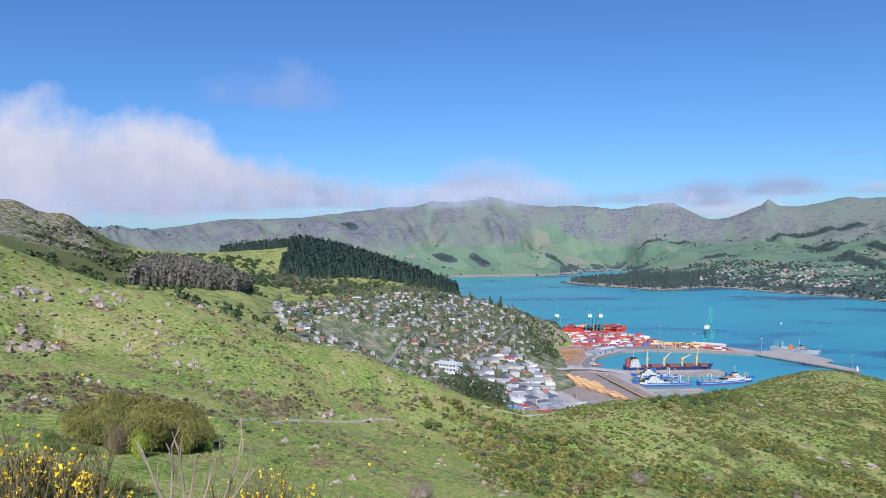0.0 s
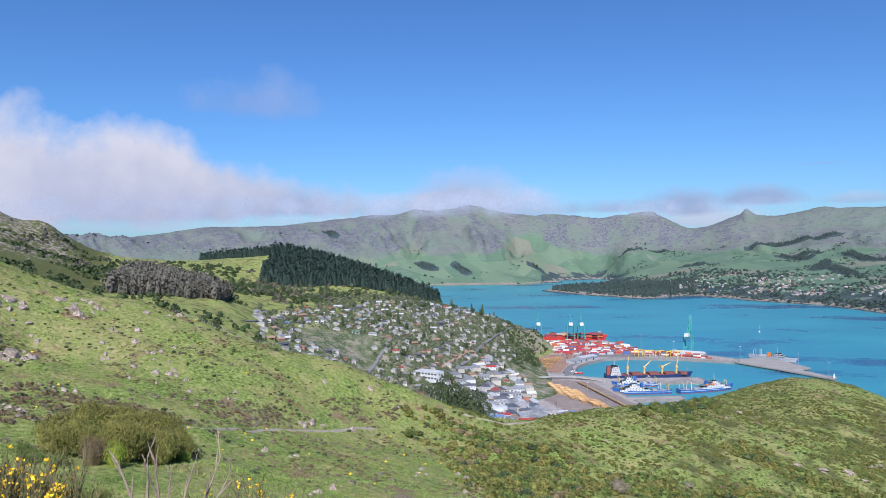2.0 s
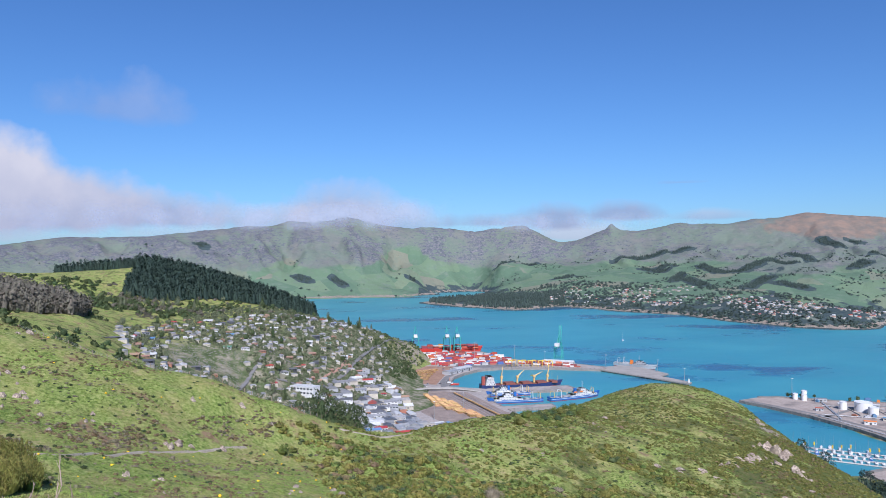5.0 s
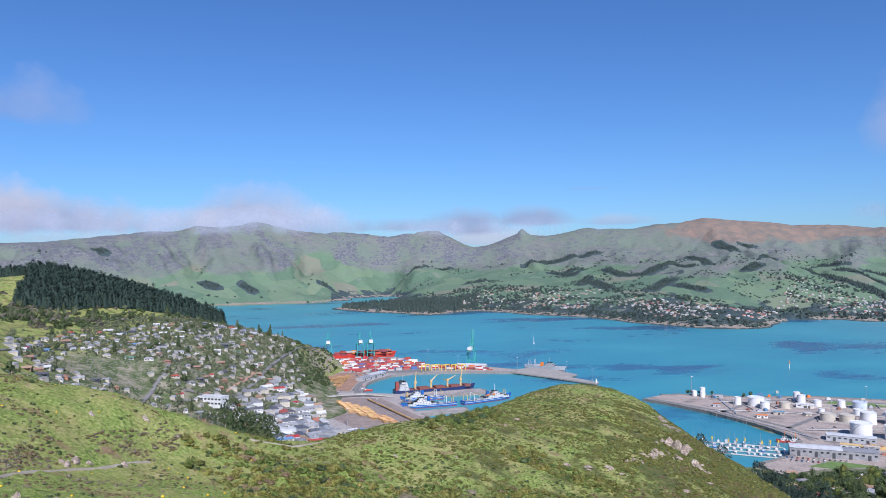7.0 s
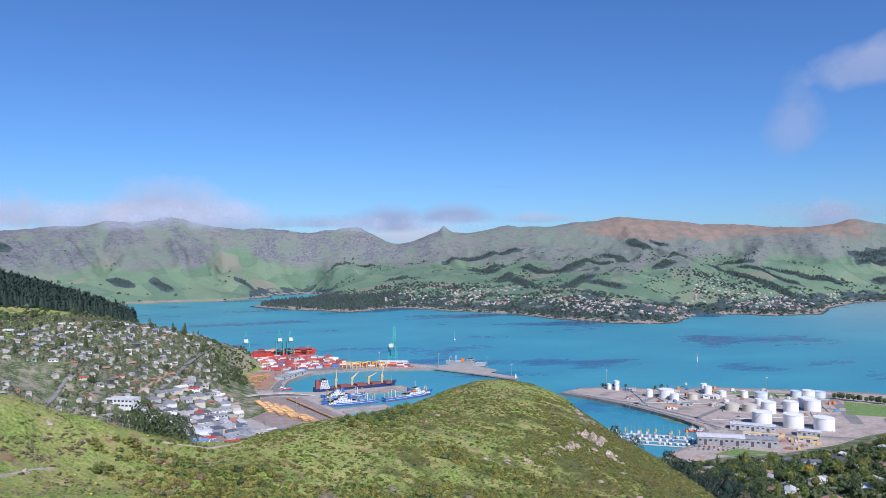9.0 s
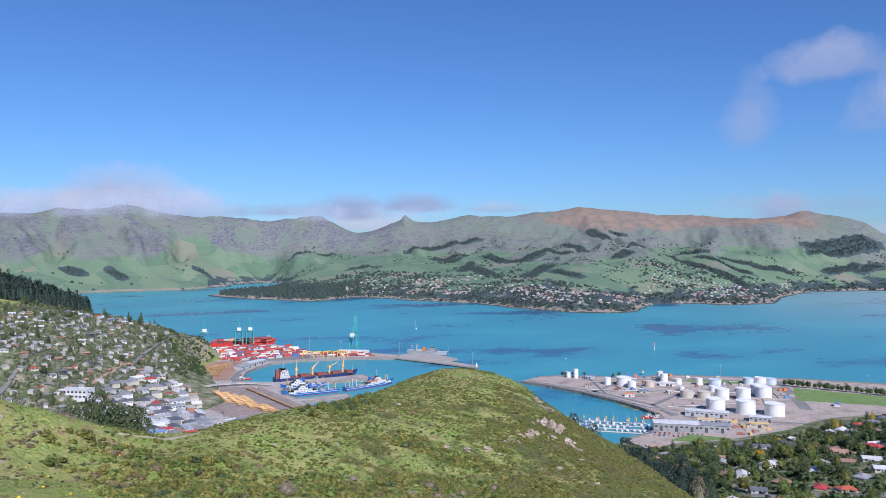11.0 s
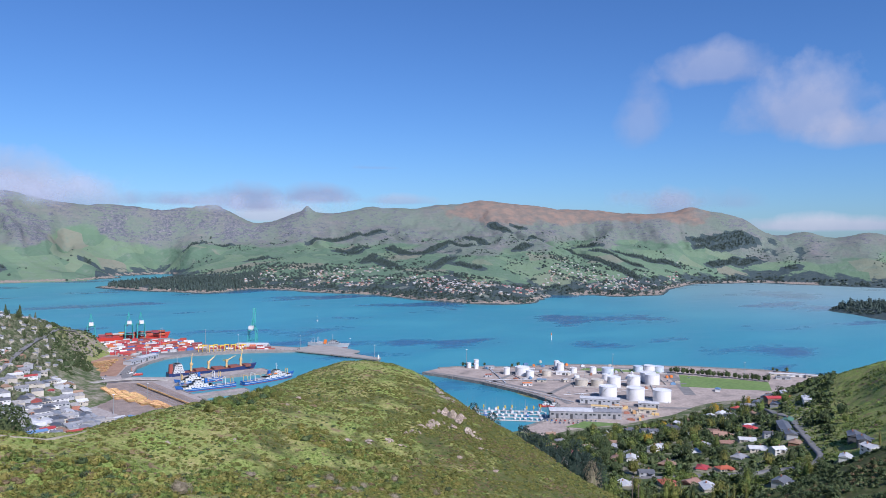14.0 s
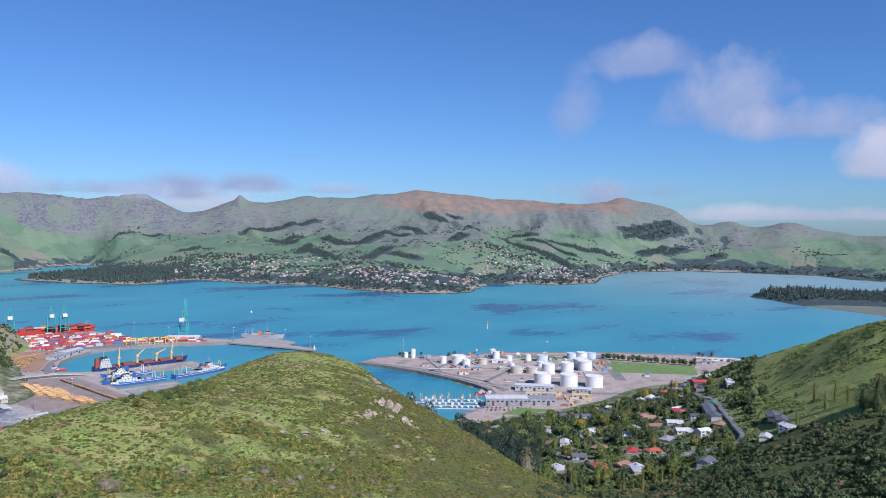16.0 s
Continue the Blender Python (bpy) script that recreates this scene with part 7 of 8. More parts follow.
SLOPE_BOULDERS = [(-12, 74, 0.4, 1.2), (-12, 80, 0.6, 0.9), (-12, 93, 0.7, 0.9), (-11, 94, 0.3, 0.8), (-16, 161, 1.0, 1.0), (-25, 150, 1.1, 0.6), (-24, 153, 1.4, 0.6), (-22, 154, 0.9, 0.6), (-26, 150, 0.7, 0.7), (-14, 183, 1.0, 0.7), (-24, 175, 0.8, 0.8), (-7, 182, 0.6, 0.8), (-9, 71, 0.3, 0.8), (-18, 105, 0.3, 0.8), (-21, 113, 0.5, 0.5)]
SCAR_STONES = [(6, 148, 1.3, 0.4), (6, 138, 1.0, 0.6), (7, 132, 1.2, 0.5), (8, 127, 1.0, 0.6), (9, 124, 0.8, 0.6), (6, 114, 0.6, 0.8), (9, 109, 0.6, 0.7), (8, 100, 0.7, 0.6), (-1, 136, 0.8, 0.6), (0, 128, 0.5, 0.7)]
for rows in (UPPER_OUTCROP, CREST_OUTCROP, GULLY_BOULDERS, LOOSE_BOULDERS, LOW_BOULDERS, TRACK_BOULDERS, SLOPE_BOULDERS, SCAR_STONES):
    for x, y, size, tall in rows:
        boulder(x + random.uniform(-.3, .3), y + random.uniform(-.3, .3), size * 1.12, min(1.3, 1.7 * tall))
for rows, n in ((UPPER_OUTCROP, 14), (CREST_OUTCROP, 16), (GULLY_BOULDERS, 8), (SCAR_STONES, 8)):
    for k in range(n):
        x, y, size, tall = random.choice(rows)
        boulder(x + random.gauss(0, 1.6), y + random.gauss(0, 1.3), random.uniform(0.25, 0.6), random.uniform(0.6, 1.0))
# the outcrop and slabs on the spur
OUTCROP = [(171, 245, 3.0, 1.2), (173, 242, 3.2, 1.5), (173, 237, 2.6, 1.2), (176, 241, 2.2, 1.3), (156, 232, 2.2, .9), (160, 234, 2.6, 1.0), (169, 226, 2.0, 1.5), (167, 221, 2.0, 1.3), (165, 230, 1.7, 1.1), (141, 222, 1.6, .9), (137, 220, 1.7, .9), (150, 231, 1.8, .8), (153, 229, 1.3, .9)]
SLABS = [(126, 213, 1.7, .5), (118, 213, 1.8, .5), (110, 213, 1.7, .5), (112, 209, 1.4, .5), (128, 208, 1.5, .5), (193, 283, 2.6, .9), (191, 278, 2.4, .9), (145, 199, 1.4, .6), (153, 189, 1.3, .6), (159, 205, 1.4, .6), (51, 204, 1.3, .4), (71, 207, 1.4, .4), (113, 260, 1.7, .5), (104, 249, 1.2, .5)]
for rows in (OUTCROP, SLABS):
    for x, y, size, flat in rows:
        boulder(x, y, size, flat * 0.95, 0.12, "pale grey rock of an outcrop on the spur", "rocks of the outcrop", random.uniform(1, 1.4))
        for k in range(3 if rows is OUTCROP else 1):
            boulder(x + random.gauss(0, size), y + random.gauss(0, size), size * random.uniform(0.3, 0.6), flat, 0.15, "pale grey rock of an outcrop on the spur", "rocks of the outcrop", random.uniform(1, 1.4))
for k in range(24):
    d, a = random.uniform(230, 390), random.uniform(16, 42)
    boulder(d * math.sin(radians(a)), d * math.cos(radians(a)), random.uniform(0.4, 1.1), random.uniform(0.4, 0.7), 0.3, "pale rock showing through scrub", "rocks of the outcrop")

# ---- shrubs near the track ----
random.seed(51)
for x, y, size, flat in [(-37.0, 75, 2.4, 1.1), (-33.7, 75, 2.5, 1.2), (-30.2, 74, 2.7, 1.3), (-28.2, 77.5, 2.5, 1.3), (-28.6, 82, 2.4, 1.25), (-46.5, 91, 2.5, 1.1), (-44.5, 95, 3.0, 1.3), (-41.5, 97, 3.2, 1.4), (-38.5, 98, 3.2, 1.4), (-35.5, 98, 3.0, 1.35), (-32.5, 95, 2.7, 1.25), (-40, 84, 3.1, 1.3), (-36, 85, 3.4, 1.4), (-32.2, 86, 3.2, 1.35)]:
    shrub(LEAF_SHRUB, x, y, size, flat, "large dense olive-green shrub beside the track", "olive shrub thicket", "large_shrub", 3600, 0.062)
shrub(LEAF_BROWN, -31.3, 69.2, 1.6, 1.75, "brown twiggy shrub among green ones", "olive shrub thicket", "brown_shrub", 2400, 0.05)
shrub(LEAF_BRIGHT, -29.2, 69.2, 1.15, 2.1, "bright yellow-green young shrub in grass", "olive shrub thicket", "bright_shrub", 1500, 0.06)
shrub(LEAF_BRIGHT, -26.6, 81, .85, 1.6, "bright yellow-green young shrub in grass", "olive shrub thicket", "bright_shrub", 1500, 0.06)
for x, y, size, flat in [(-37.5, 70.5, 1.5, .9), (-35.2, 69.5, 1.4, .8), (-39.5, 73, 1.4, 1.0), (-26.2, 54.5, 1.1, .7), (-24.6, 55, 1.2, .7), (-23.4, 56, 0.9, .7)]:
    shrub(LEAF_MID if y > 60 else LEAF_OLIVE, x, y, size, flat, "low green shrub at the thicket's foot", "olive shrub thicket", "low_shrub", 1500, 0.06)
shrub(LEAF_GREY, -3, 90, 2.1, 1.0, "rounded grey-brown twiggy shrub on the slope", name="twiggy_shrub", n=1500, leaf=0.055)
shrub(LEAF_GREY, 40, 150, 2.8, 1.0, "rounded grey-brown twiggy shrub on the slope", name="twiggy_shrub", n=1500, leaf=0.055)
shrub(LEAF_DARK, 7.5, 126, 0.9, 1.1, "small dark rounded shrub on the slope")
shrub(LEAF_MID, -4, 173, 1.9, 1.1, "green shrub beside the walking track")
for k in range(40):
    u = random.uniform(-0.1, 1.05)
    x, y = 77 + 34 * u + random.gauss(0, 5), 240 + 36 * u + random.gauss(0, 5)
    shrub(random.choice([LEAF_DARK, LEAF_MID, LEAF_OLIVE]), x, y, random.uniform(1.3, 2.6), random.uniform(0.8, 1.15), "dense green shrub in a spur thicket", "spur thicket", "thicket_shrub", 420, 0.10)
for k in range(46):
    x, y = random.gauss(92, 14), random.gauss(179, 6)
    shrub(random.choice([LEAF_GREY, LEAF_SHRUB, LEAF_OLIVE, LEAF_MID]), x, y, random.uniform(1.2, 2.4), random.uniform(0.6, 0.95), "mixed brown and green gully scrub", "gully thicket", "gully_shrub", 420, 0.10)

STREETS = np.array(ROADS + [q for q in taken if q[0] > 300])


def off_road(x, y, gap):
    """True where no road lies within gap metres, nor just behind as seen along the valley."""
    near = [((x * k)[:, None] - STREETS[None, :, 0]) ** 2 + ((y * k)[:, None] - STREETS[None, :, 1]) ** 2 for k in (1.0, 1.02)]
    return np.minimum(near[0].min(1), near[1].min(1)) > gap * gap


def inside(ax, ay, poly):
    hit = np.zeros(len(ax), bool)
    for (x0, y0), (x1, y1) in zip(poly, poly[1:] + poly[:1]):
        hit ^= ((y0 > ay) != (y1 > ay)) & (ax < (x1 - x0) * (ay - y0) / (y1 - y0 + 1e-9) + x0)
    return hit


SMALL = [clump(60 + k, 1.0, 0.8, 40, 0.33) for k in range(3)]


def sow(name, pattern, leaves, n, heads, far, size, keep, label, category="shrubs", seed=1, flat=(0.7, 1.2), sink=0.1):
    """Low growth strewn over a sector of the ground wherever keep(x, y, z, d, a) allows."""
    rng = np.random.default_rng(seed)
    a, d = np.radians(rng.uniform(heads[0], heads[1], n)), np.sqrt(rng.uniform(far[0] ** 2, far[1] ** 2, n))
    x, y = d * np.sin(a), d * np.cos(a)
    z = mesh_z(x, y)
    ok = keep(x, y, z, d, np.degrees(a))
    x, y, z = x[ok], y[ok], z[ok]
    s = rng.uniform(size[0], size[1], len(x)) * rng.uniform(0.6, 1.3, len(x))
    return scatter(name, pattern, np.stack([x, y, z - s * sink, s, rng.uniform(0, 6.28, len(x)), rng.uniform(*flat, len(x))], 1), leaves, label, category)


def patch(x, y, scale, seed, lo):
    return fbm(x / scale, y / scale, seed, 4) > lo


HOLLOW = [(-6, 182), (3, 188), (15, 192), (31, 180), (52, 180), (70, 176), (62, 160), (40, 150), (14, 104), (8, 128), (8, 146), (2, 176)]
DRAW = [(62, 160), (68, 178), (83, 191), (104, 190), (118, 184), (132, 196), (140, 186), (118, 168), (88, 160)]
FLAT_DRAW = [(88, 214), (99, 222), (112, 210), (124, 198), (120, 191), (106, 200)]


def within(x, y, outline, wobble, seed):
    """True inside an outline whose edge wanders by wobble metres."""
    x, y = x + wobble * (fbm(x / 9, y / 9, seed) - 0.5) * 2, y + wobble * (fbm(x / 9, y / 9, seed + 5) - 0.5) * 2
    return inside(x, y, outline)


for k, (leaves, n, word) in enumerate(((LEAF_OLIVE, 2600, "olive"), (LEAF_SHRUB, 2400, "brownish olive"), (LEAF_MID, 1500, "green"), (LEAF_DARK, 380, "dark green"), (LEAF_BROWN, 420, "brown"))):
    sow("hollow_scrub", SMALL[k % 3], leaves, n, (-3, 36), (100, 220), (0.6, 1.5), lambda x, y, z, d, a: within(x, y, HOLLOW, 7, 110 + k) & patch(x, y, 12, 115 + k, 0.38), f"{word} bushes filling the hollow", seed=120 + k, flat=(0.7, 1.1))
    sow("draw_scrub", SMALL[(k + 1) % 3], leaves, n * 2 // 3, (18, 42), (160, 250), (0.6, 1.5), lambda x, y, z, d, a: (within(x, y, DRAW, 8, 130 + k) & patch(x, y, 12, 135 + k, 0.36)) | within(x, y, FLAT_DRAW, 4, 131), f"{word} bushes in the draw below the knoll", seed=140 + k, flat=(0.6, 1.0))
sow("hollow_bracken", SMALL[1], LEAF_OLIVE, 10000, (2, 50), (120, 330), (0.4, 1.0), lambda x, y, z, d, a: patch(x, y, 25, 71, 0.54), "olive low scrub over the spur", seed=3, flat=(0.45, 0.95))
sow("spur_heath", SMALL[2], LEAF_OLIVE, 12000, (18, 48), (220, 420), (0.3, 0.7), lambda x, y, z, d, a: patch(x, y, 16, 72, 0.47), "olive and brown heath over the knoll", seed=4, flat=(0.4, 0.8))
sow("spur_dark", SMALL[1], LEAF_DARK, 5200, (12, 48), (170, 420), (0.25, 0.75), lambda x, y, z, d, a: patch(x, y, 9, 107, 0.52), "dark green low bushes over the knoll", seed=41, flat=(0.5, 0.9))
sow("spur_green", SMALL[0], LEAF_MID, 7000, (8, 48), (150, 420), (0.25, 0.7), lambda x, y, z, d, a: patch(x, y, 18, 108, 0.5), "green low bushes over the knoll", seed=42, flat=(0.5, 0.9))
sow("spur_brown", SMALL[0], LEAF_BROWN, 13000, (5, 48), (150, 420), (0.2, 0.5), lambda x, y, z, d, a: patch(x, y, 14, 73, 0.54), "dry brown bracken patches on the spur", seed=5, flat=(0.4, 0.8))
sow("hill_brown", SMALL[1], LEAF_BROWN, 6800, (-34, 4), (95, 215), (0.15, 0.5), lambda x, y, z, d, a: patch(x, y, 11, 74, 0.575), "dry brown twiggy bushes on the hillside", seed=6, flat=(0.45, 0.85))
sow("hill_tussock", SMALL[2], LEAF_GREY, 3800, (-34, 10), (70, 215), (0.2, 0.6), lambda x, y, z, d, a: patch(x, y, 10, 75, 0.575), "grey-brown twiggy growth on the hillside", seed=7, flat=(0.45, 0.85))
BANK = ((-31.5, -29.5, -18.0, -12.6, -7.4, -3.0), (108, 109, 120, 141, 157, 177), (133, 138, 145, 154, 171, 185))
sow("bank_brown", SMALL[0], LEAF_BROWN, 5200, (-34, -2), (100, 190), (0.25, 0.7), lambda x, y, z, d, a: (d > np.interp(a, BANK[0], BANK[1])) & (d < np.interp(a, BANK[0], BANK[2])) & patch(x, y, 8, 101, 0.52), "dry brown twiggy growth on the bank above the track", seed=31, flat=(0.5, 0.9))
sow("bank_grey", SMALL[2], LEAF_GREY, 4200, (-34, -2), (100, 190), (0.25, 0.7), lambda x, y, z, d, a: (d > np.interp(a, BANK[0], BANK[1])) & (d < np.interp(a, BANK[0], BANK[2])) & patch(x, y, 7, 102, 0.53), "grey-brown twiggy growth on the bank above the track", seed=32, flat=(0.5, 0.9))
sow("hill_green", SMALL[0], LEAF_DARK, 900, (-34, 10), (80, 215), (0.2, 0.6), lambda x, y, z, d, a: patch(x, y, 20, 76, 0.5), "small dark green bushes on the hillside", seed=8)
sow("dark_slope_scrub", SMALL[1], LEAF_DARK, 11000, (47, 74), (110, 330), (0.5, 1.3), lambda x, y, z, d, a: patch(x, y, 15, 77, 0.40), "dense dark scrub on the shaded slope", seed=9)
sow("dark_slope_brown", SMALL[2], LEAF_BROWN, 6500, (47, 74), (110, 330), (0.4, 0.8), lambda x, y, z, d, a: patch(x, y, 12, 78, 0.52), "brown dead scrub on the shaded slope", seed=10)
sow("right_spur_scrub", SMALL[0], LEAF_MID, 11000, (60, 73), (360, 900), (0.4, 1.3), lambda x, y, z, d, a: patch(x, y, 30, 79, 0.50), "olive scrub on the farther spur", seed=11)
sow("right_spur_dark", SMALL[1], LEAF_DARK, 2600, (60, 76), (380, 900), (0.6, 1.8), lambda x, y, z, d, a: patch(x, y, 55, 80, 0.58), "dark scrub in the farther gullies", seed=12)
sow("valley_side_scrub", SMALL[2], LEAF_MID, 9000, (34, 62), (300, 470), (0.6, 1.8), lambda x, y, z, d, a: (z < 126) & off_road(x, y, 10), "green scrub on the valley side", seed=13)

sow("slope_scrub", SMALL[0], LEAF_OLIVE, 7000, (31, 51), (200, 350), (0.4, 1.0), lambda x, y, z, d, a: (z > 100) & patch(x, y, 14, 98, 0.47), "olive scrub on the steep valley side", seed=18, flat=(0.5, 0.9))
sow("slope_scrub_dark", SMALL[2], LEAF_BROWN, 4500, (32, 51), (205, 340), (0.3, 0.8), lambda x, y, z, d, a: (z > 100) & patch(x, y, 12, 99, 0.52), "brown bracken on the steep valley side", seed=19, flat=(0.5, 0.9))

# grass tufts: short blades in small fans
fan = ([], [])
rngt = random.Random(4)
for k in range(7):
    a, w, h = rngt.uniform(0, 6.28), 0.10, rngt.uniform(0.5, 1.0)
    x, y, i = rngt.uniform(-.35, .35), rngt.uniform(-.35, .35), len(fan[0])
    fan[0].extend([(x - w * math.sin(a), y + w * math.cos(a), 0), (x + w * math.sin(a), y - w * math.cos(a), 0), (x + 0.5 * h * math.cos(a), y + 0.5 * h * math.sin(a), h)])
    fan[1].append((i, i + 1, i + 2))
sow("near_grass", fan, GRASSBLADE, 26000, (-34, 12), (28, 100), (0.16, 0.36), lambda x, y, z, d, a: patch(x, y, 5, 103, 0.36), "short spring grass below the lookout", "grass", 33, (0.6, 1.0))
sow("grass", fan, GRASSBLADE, 70000, (-34, 12), (80, 215), (0.2, 0.48), lambda x, y, z, d, a: patch(x, y, 6, 81, 0.38), "long spring grass on the hillside", "grass", 14, (0.5, 0.9))
sow("spur_grass", fan, LEAF_MID, 30000, (2, 50), (130, 400), (0.5, 1.0), lambda x, y, z, d, a: patch(x, y, 12, 82, 0.45), "long spring grass on the spur", "grass", 15, (0.5, 0.9))
sow("dry_grass", fan, STRAW, 34000, (-34, 48), (60, 400), (0.25, 0.6), lambda x, y, z, d, a: patch(x, y, 13, 83, 0.56), "straw-coloured dry grass in patches", "grass", 16, (0.5, 0.9))
sow("right_grass", fan, GRASSBLADE, 20000, (58, 73), (360, 850), (0.9, 1.8), lambda x, y, z, d, a: patch(x, y, 22, 84, 0.45), "rough pasture grass on the farther spur", "grass", 17, (0.4, 0.7))

# broom in flower dotted over the hillside
random.seed(52)
bloom = clump(90, 0.8, 0.9, 16, 0.3)
pl = []
for k in range(60):
    d, a = random.uniform(95, 200), random.uniform(-32, 4)
    x, y = d * math.sin(radians(a)), d * math.cos(radians(a))
    pl.append((x, y, height_at(x, y), random.uniform(0.18, 0.42), random.uniform(0, 6), 1))
scatter("flowering_broom", bloom, pl, FLOWER, "small yellow-flowered broom bushes on grass", "broom")

# ---- trees ----
random.seed(53)
for x, y, s in [(0, 243, .75), (4, 247, .85), (7, 246, .9), (10, 248, 1.0), (13, 252, .95), (16, 250, 1.05), (19, 254, .9), (24, 252, .45), (-6, 250, .5)]:
    tree("cypress", LEAF_DARK, x, y, s * 1.55, "dark broad cypress behind the spur crest", group="cypresses behind the crest")
for x, y, s in [(262, 300, 1.0), (268, 296, 1.15), (274, 298, 1.25), (279, 292, 1.2), (285, 294, 1.1), (290, 288, 1.2), (294, 284, 1.0), (252, 302, .8), (245, 306, .75), (237, 312, .6), (283, 300, 1.1), (270, 304, 1.0), (297, 292, 1.1), (300, 282, .9)]:
    tree("cypress", LEAF_PINE, x, y, s * 1.65, "tall dark pine below the rocky spur", group="pines below the spur")
tree("cypress", LEAF_GREY, 293, 279, 1.2, "bare grey-brown tree among dark pines", group="pines below the spur")
for x, y in [(441, 198), (451, 186), (471, 201), (460, 184), (452, 174), (300, 208), (306, 212), (312, 205), (320, 214), (296, 216), (330, 210)]:
    tree("poplar", LEAF_OLIVE, x, y, random.uniform(0.7, 1.1), "slim upright poplar in early leaf", group="poplars")
for x, y in [(432, 158), (436, 152), (428, 150), (440, 148)]:
    tree("cypress", LEAF_DARK, x, y, 1.0, "dark spreading tree on the spur", group="dark trees on the spur")
LODGED = [q for q in taken if q[0] > 300]


def hides_house(x, y):
    return any((x * k - p) ** 2 + (y * k - q) ** 2 < 45 for k in (1.0, 1.022) for p, q in LODGED)


made = 0
while made < 225:
    d, a = random.uniform(400, 860), random.uniform(38, 64)
    x, y = d * math.sin(radians(a)), d * math.cos(radians(a))
    if hides_house(x, y) or height_at(x, y) < 6 or (a > 60 and d > 620) or any((x - p) ** 2 + (y - q) ** 2 < 170 or (x * 1.035 - p) ** 2 + (y * 1.035 - q) ** 2 < 150 for p, q in ROADS):
        continue
    leaves, word = random.choice([(LEAF_DARK, "dark green"), (LEAF_DARK, "dark green"), (LEAF_MID, "green"), (LEAF_OLIVE, "olive"), (LEAF_MID, "green"), (LEAF_YELLOW, "golden") if made % 9 == 0 else (LEAF_DARK, "dark green")])
    kind = random.choice(["broadleaf", "broadleaf", "broadleaf", "cypress"])
    tree(kind, leaves, x, y, random.uniform(0.9, 1.5) * (0.55 if kind == "cypress" else 1), f"{word} garden tree among the valley houses", group="valley trees")
    made += 1
made = 0
while made < 130:
    d, a = random.uniform(860, 1450), random.uniform(-13, 8)
    x, y = d * math.sin(radians(a)), d * math.cos(radians(a))
    if not free(x, y, 7.5) or (-160 < x < -66 and 880 < y < 962) or x > 150 or any((x - p) ** 2 + (y - q) ** 2 < 60 for p, q in ROADS):
        continue
    leaves, word = random.choice([(LEAF_DARK, "dark green"), (LEAF_DARK, "dark green"), (LEAF_TOWN, "grey-green"), (LEAF_TOWN, "grey-green")])
    kind = random.choice(["broadleaf", "broadleaf", "broadleaf", "cypress", "pine"])
    tree(kind, leaves, x, y, random.uniform(0.9, 1.7) * (0.6 if kind != "broadleaf" else 1), f"{word} tree among the town houses", group="town trees")
    made += 1
for k in range(26):
    u = k / 25
    tree("broadleaf", LEAF_DARK, 992 + 66 * u + random.uniform(-3, 3), 768 - 128 * u + random.uniform(-3, 3), random.uniform(1.2, 1.6), "dark shelter tree beside the sports field", group="shelter belt", z=4)
for x, y in [(742, 1000), (748, 998), (754, 996), (735, 1000), (770, 985), (800, 948), (812, 946), (880, 922), (886, 920), (1155, 690), (1150, 680), (1160, 668)]:
    tree("broadleaf", LEAF_DARK, x, y, random.uniform(0.8, 1.2), "dark windswept tree on the point", group="trees on the point", z=4)

# ---- woods and far growth ----
CONE, EGG, BALL = foliage(95, 30, 0.30, 1.0, 0.44, "cone"), foliage(96, 44, 0.36, 1.0, 0.40, "egg"), clump(97, 0.55, 0.75, 26, 0.5)


PINES = [(-300, 1335), (-232, 1322), (-155, 1368), (-91, 1378), (-27, 1412), (20, 1420), (30, 1500), (-20, 1520), (-100, 1560), (-220, 1580), (-320, 1570), (-300, 1440)]
sow("pine_plantation", CONE, LEAF_PINE, 7600, (-14, 2), (1300, 1650), (15, 23), lambda x, y, z, d, a: inside(x, y, PINES), "dense dark pine plantation over the hilltop", "pine forest", 20, (0.9, 1.15), 0.02)
sow("ridge_pines", CONE, LEAF_PINE, 2600, (-17, -11), (1500, 1720), (14, 20), lambda x, y, z, d, a: np.abs(y - 1560 + (x + 380) * 0.3) < 22, "row of dark pines on the ridge", "pine trees", 21, (0.9, 1.1), 0.02)
sow("gum_wood", EGG, LEAF_GUM, 3800, (-24, -14.5), (820, 1130), (12, 20), lambda x, y, z, d, a: inside(x, y, [(-345, 800), (-245, 872), (-268, 1010), (-380, 1000)]), "grey-brown gum wood on the hillside", "gum trees", 22, (0.9, 1.1), 0.02)
sow("hill_bush", BALL, LEAF_DARK, 4200, (-30, 2), (640, 1420), (4, 9), lambda x, y, z, d, a: patch(x, y, 75, 85, 0.52) & ((d > 1040 + (a + 12.5) * 26) | (d < 800)) & (z > 70), "dark native bush on the slopes", "bushes", 23, (0.7, 1.1), 0.1)
sow("hill_bush_brown", BALL, LEAF_GUM, 2200, (-30, 2), (1000, 1420), (4, 8), lambda x, y, z, d, a: patch(x, y, 60, 86, 0.55) & (d > 1040 + (a + 12.5) * 26), "brownish bush above the houses", "bushes", 24, (0.7, 1.1), 0.1)
sow("town_olive", BALL, LEAF_TOWN, 2600, (-14, 8.5), (860, 1500), (2, 4.5), lambda x, y, z, d, a: (z > 30) & (z < 132) & ~((x > -160) & (x < -66) & (y > 880) & (y < 962)), "olive garden shrubs between the houses", "shrubs", 30, (0.6, 1.0), 0.1)
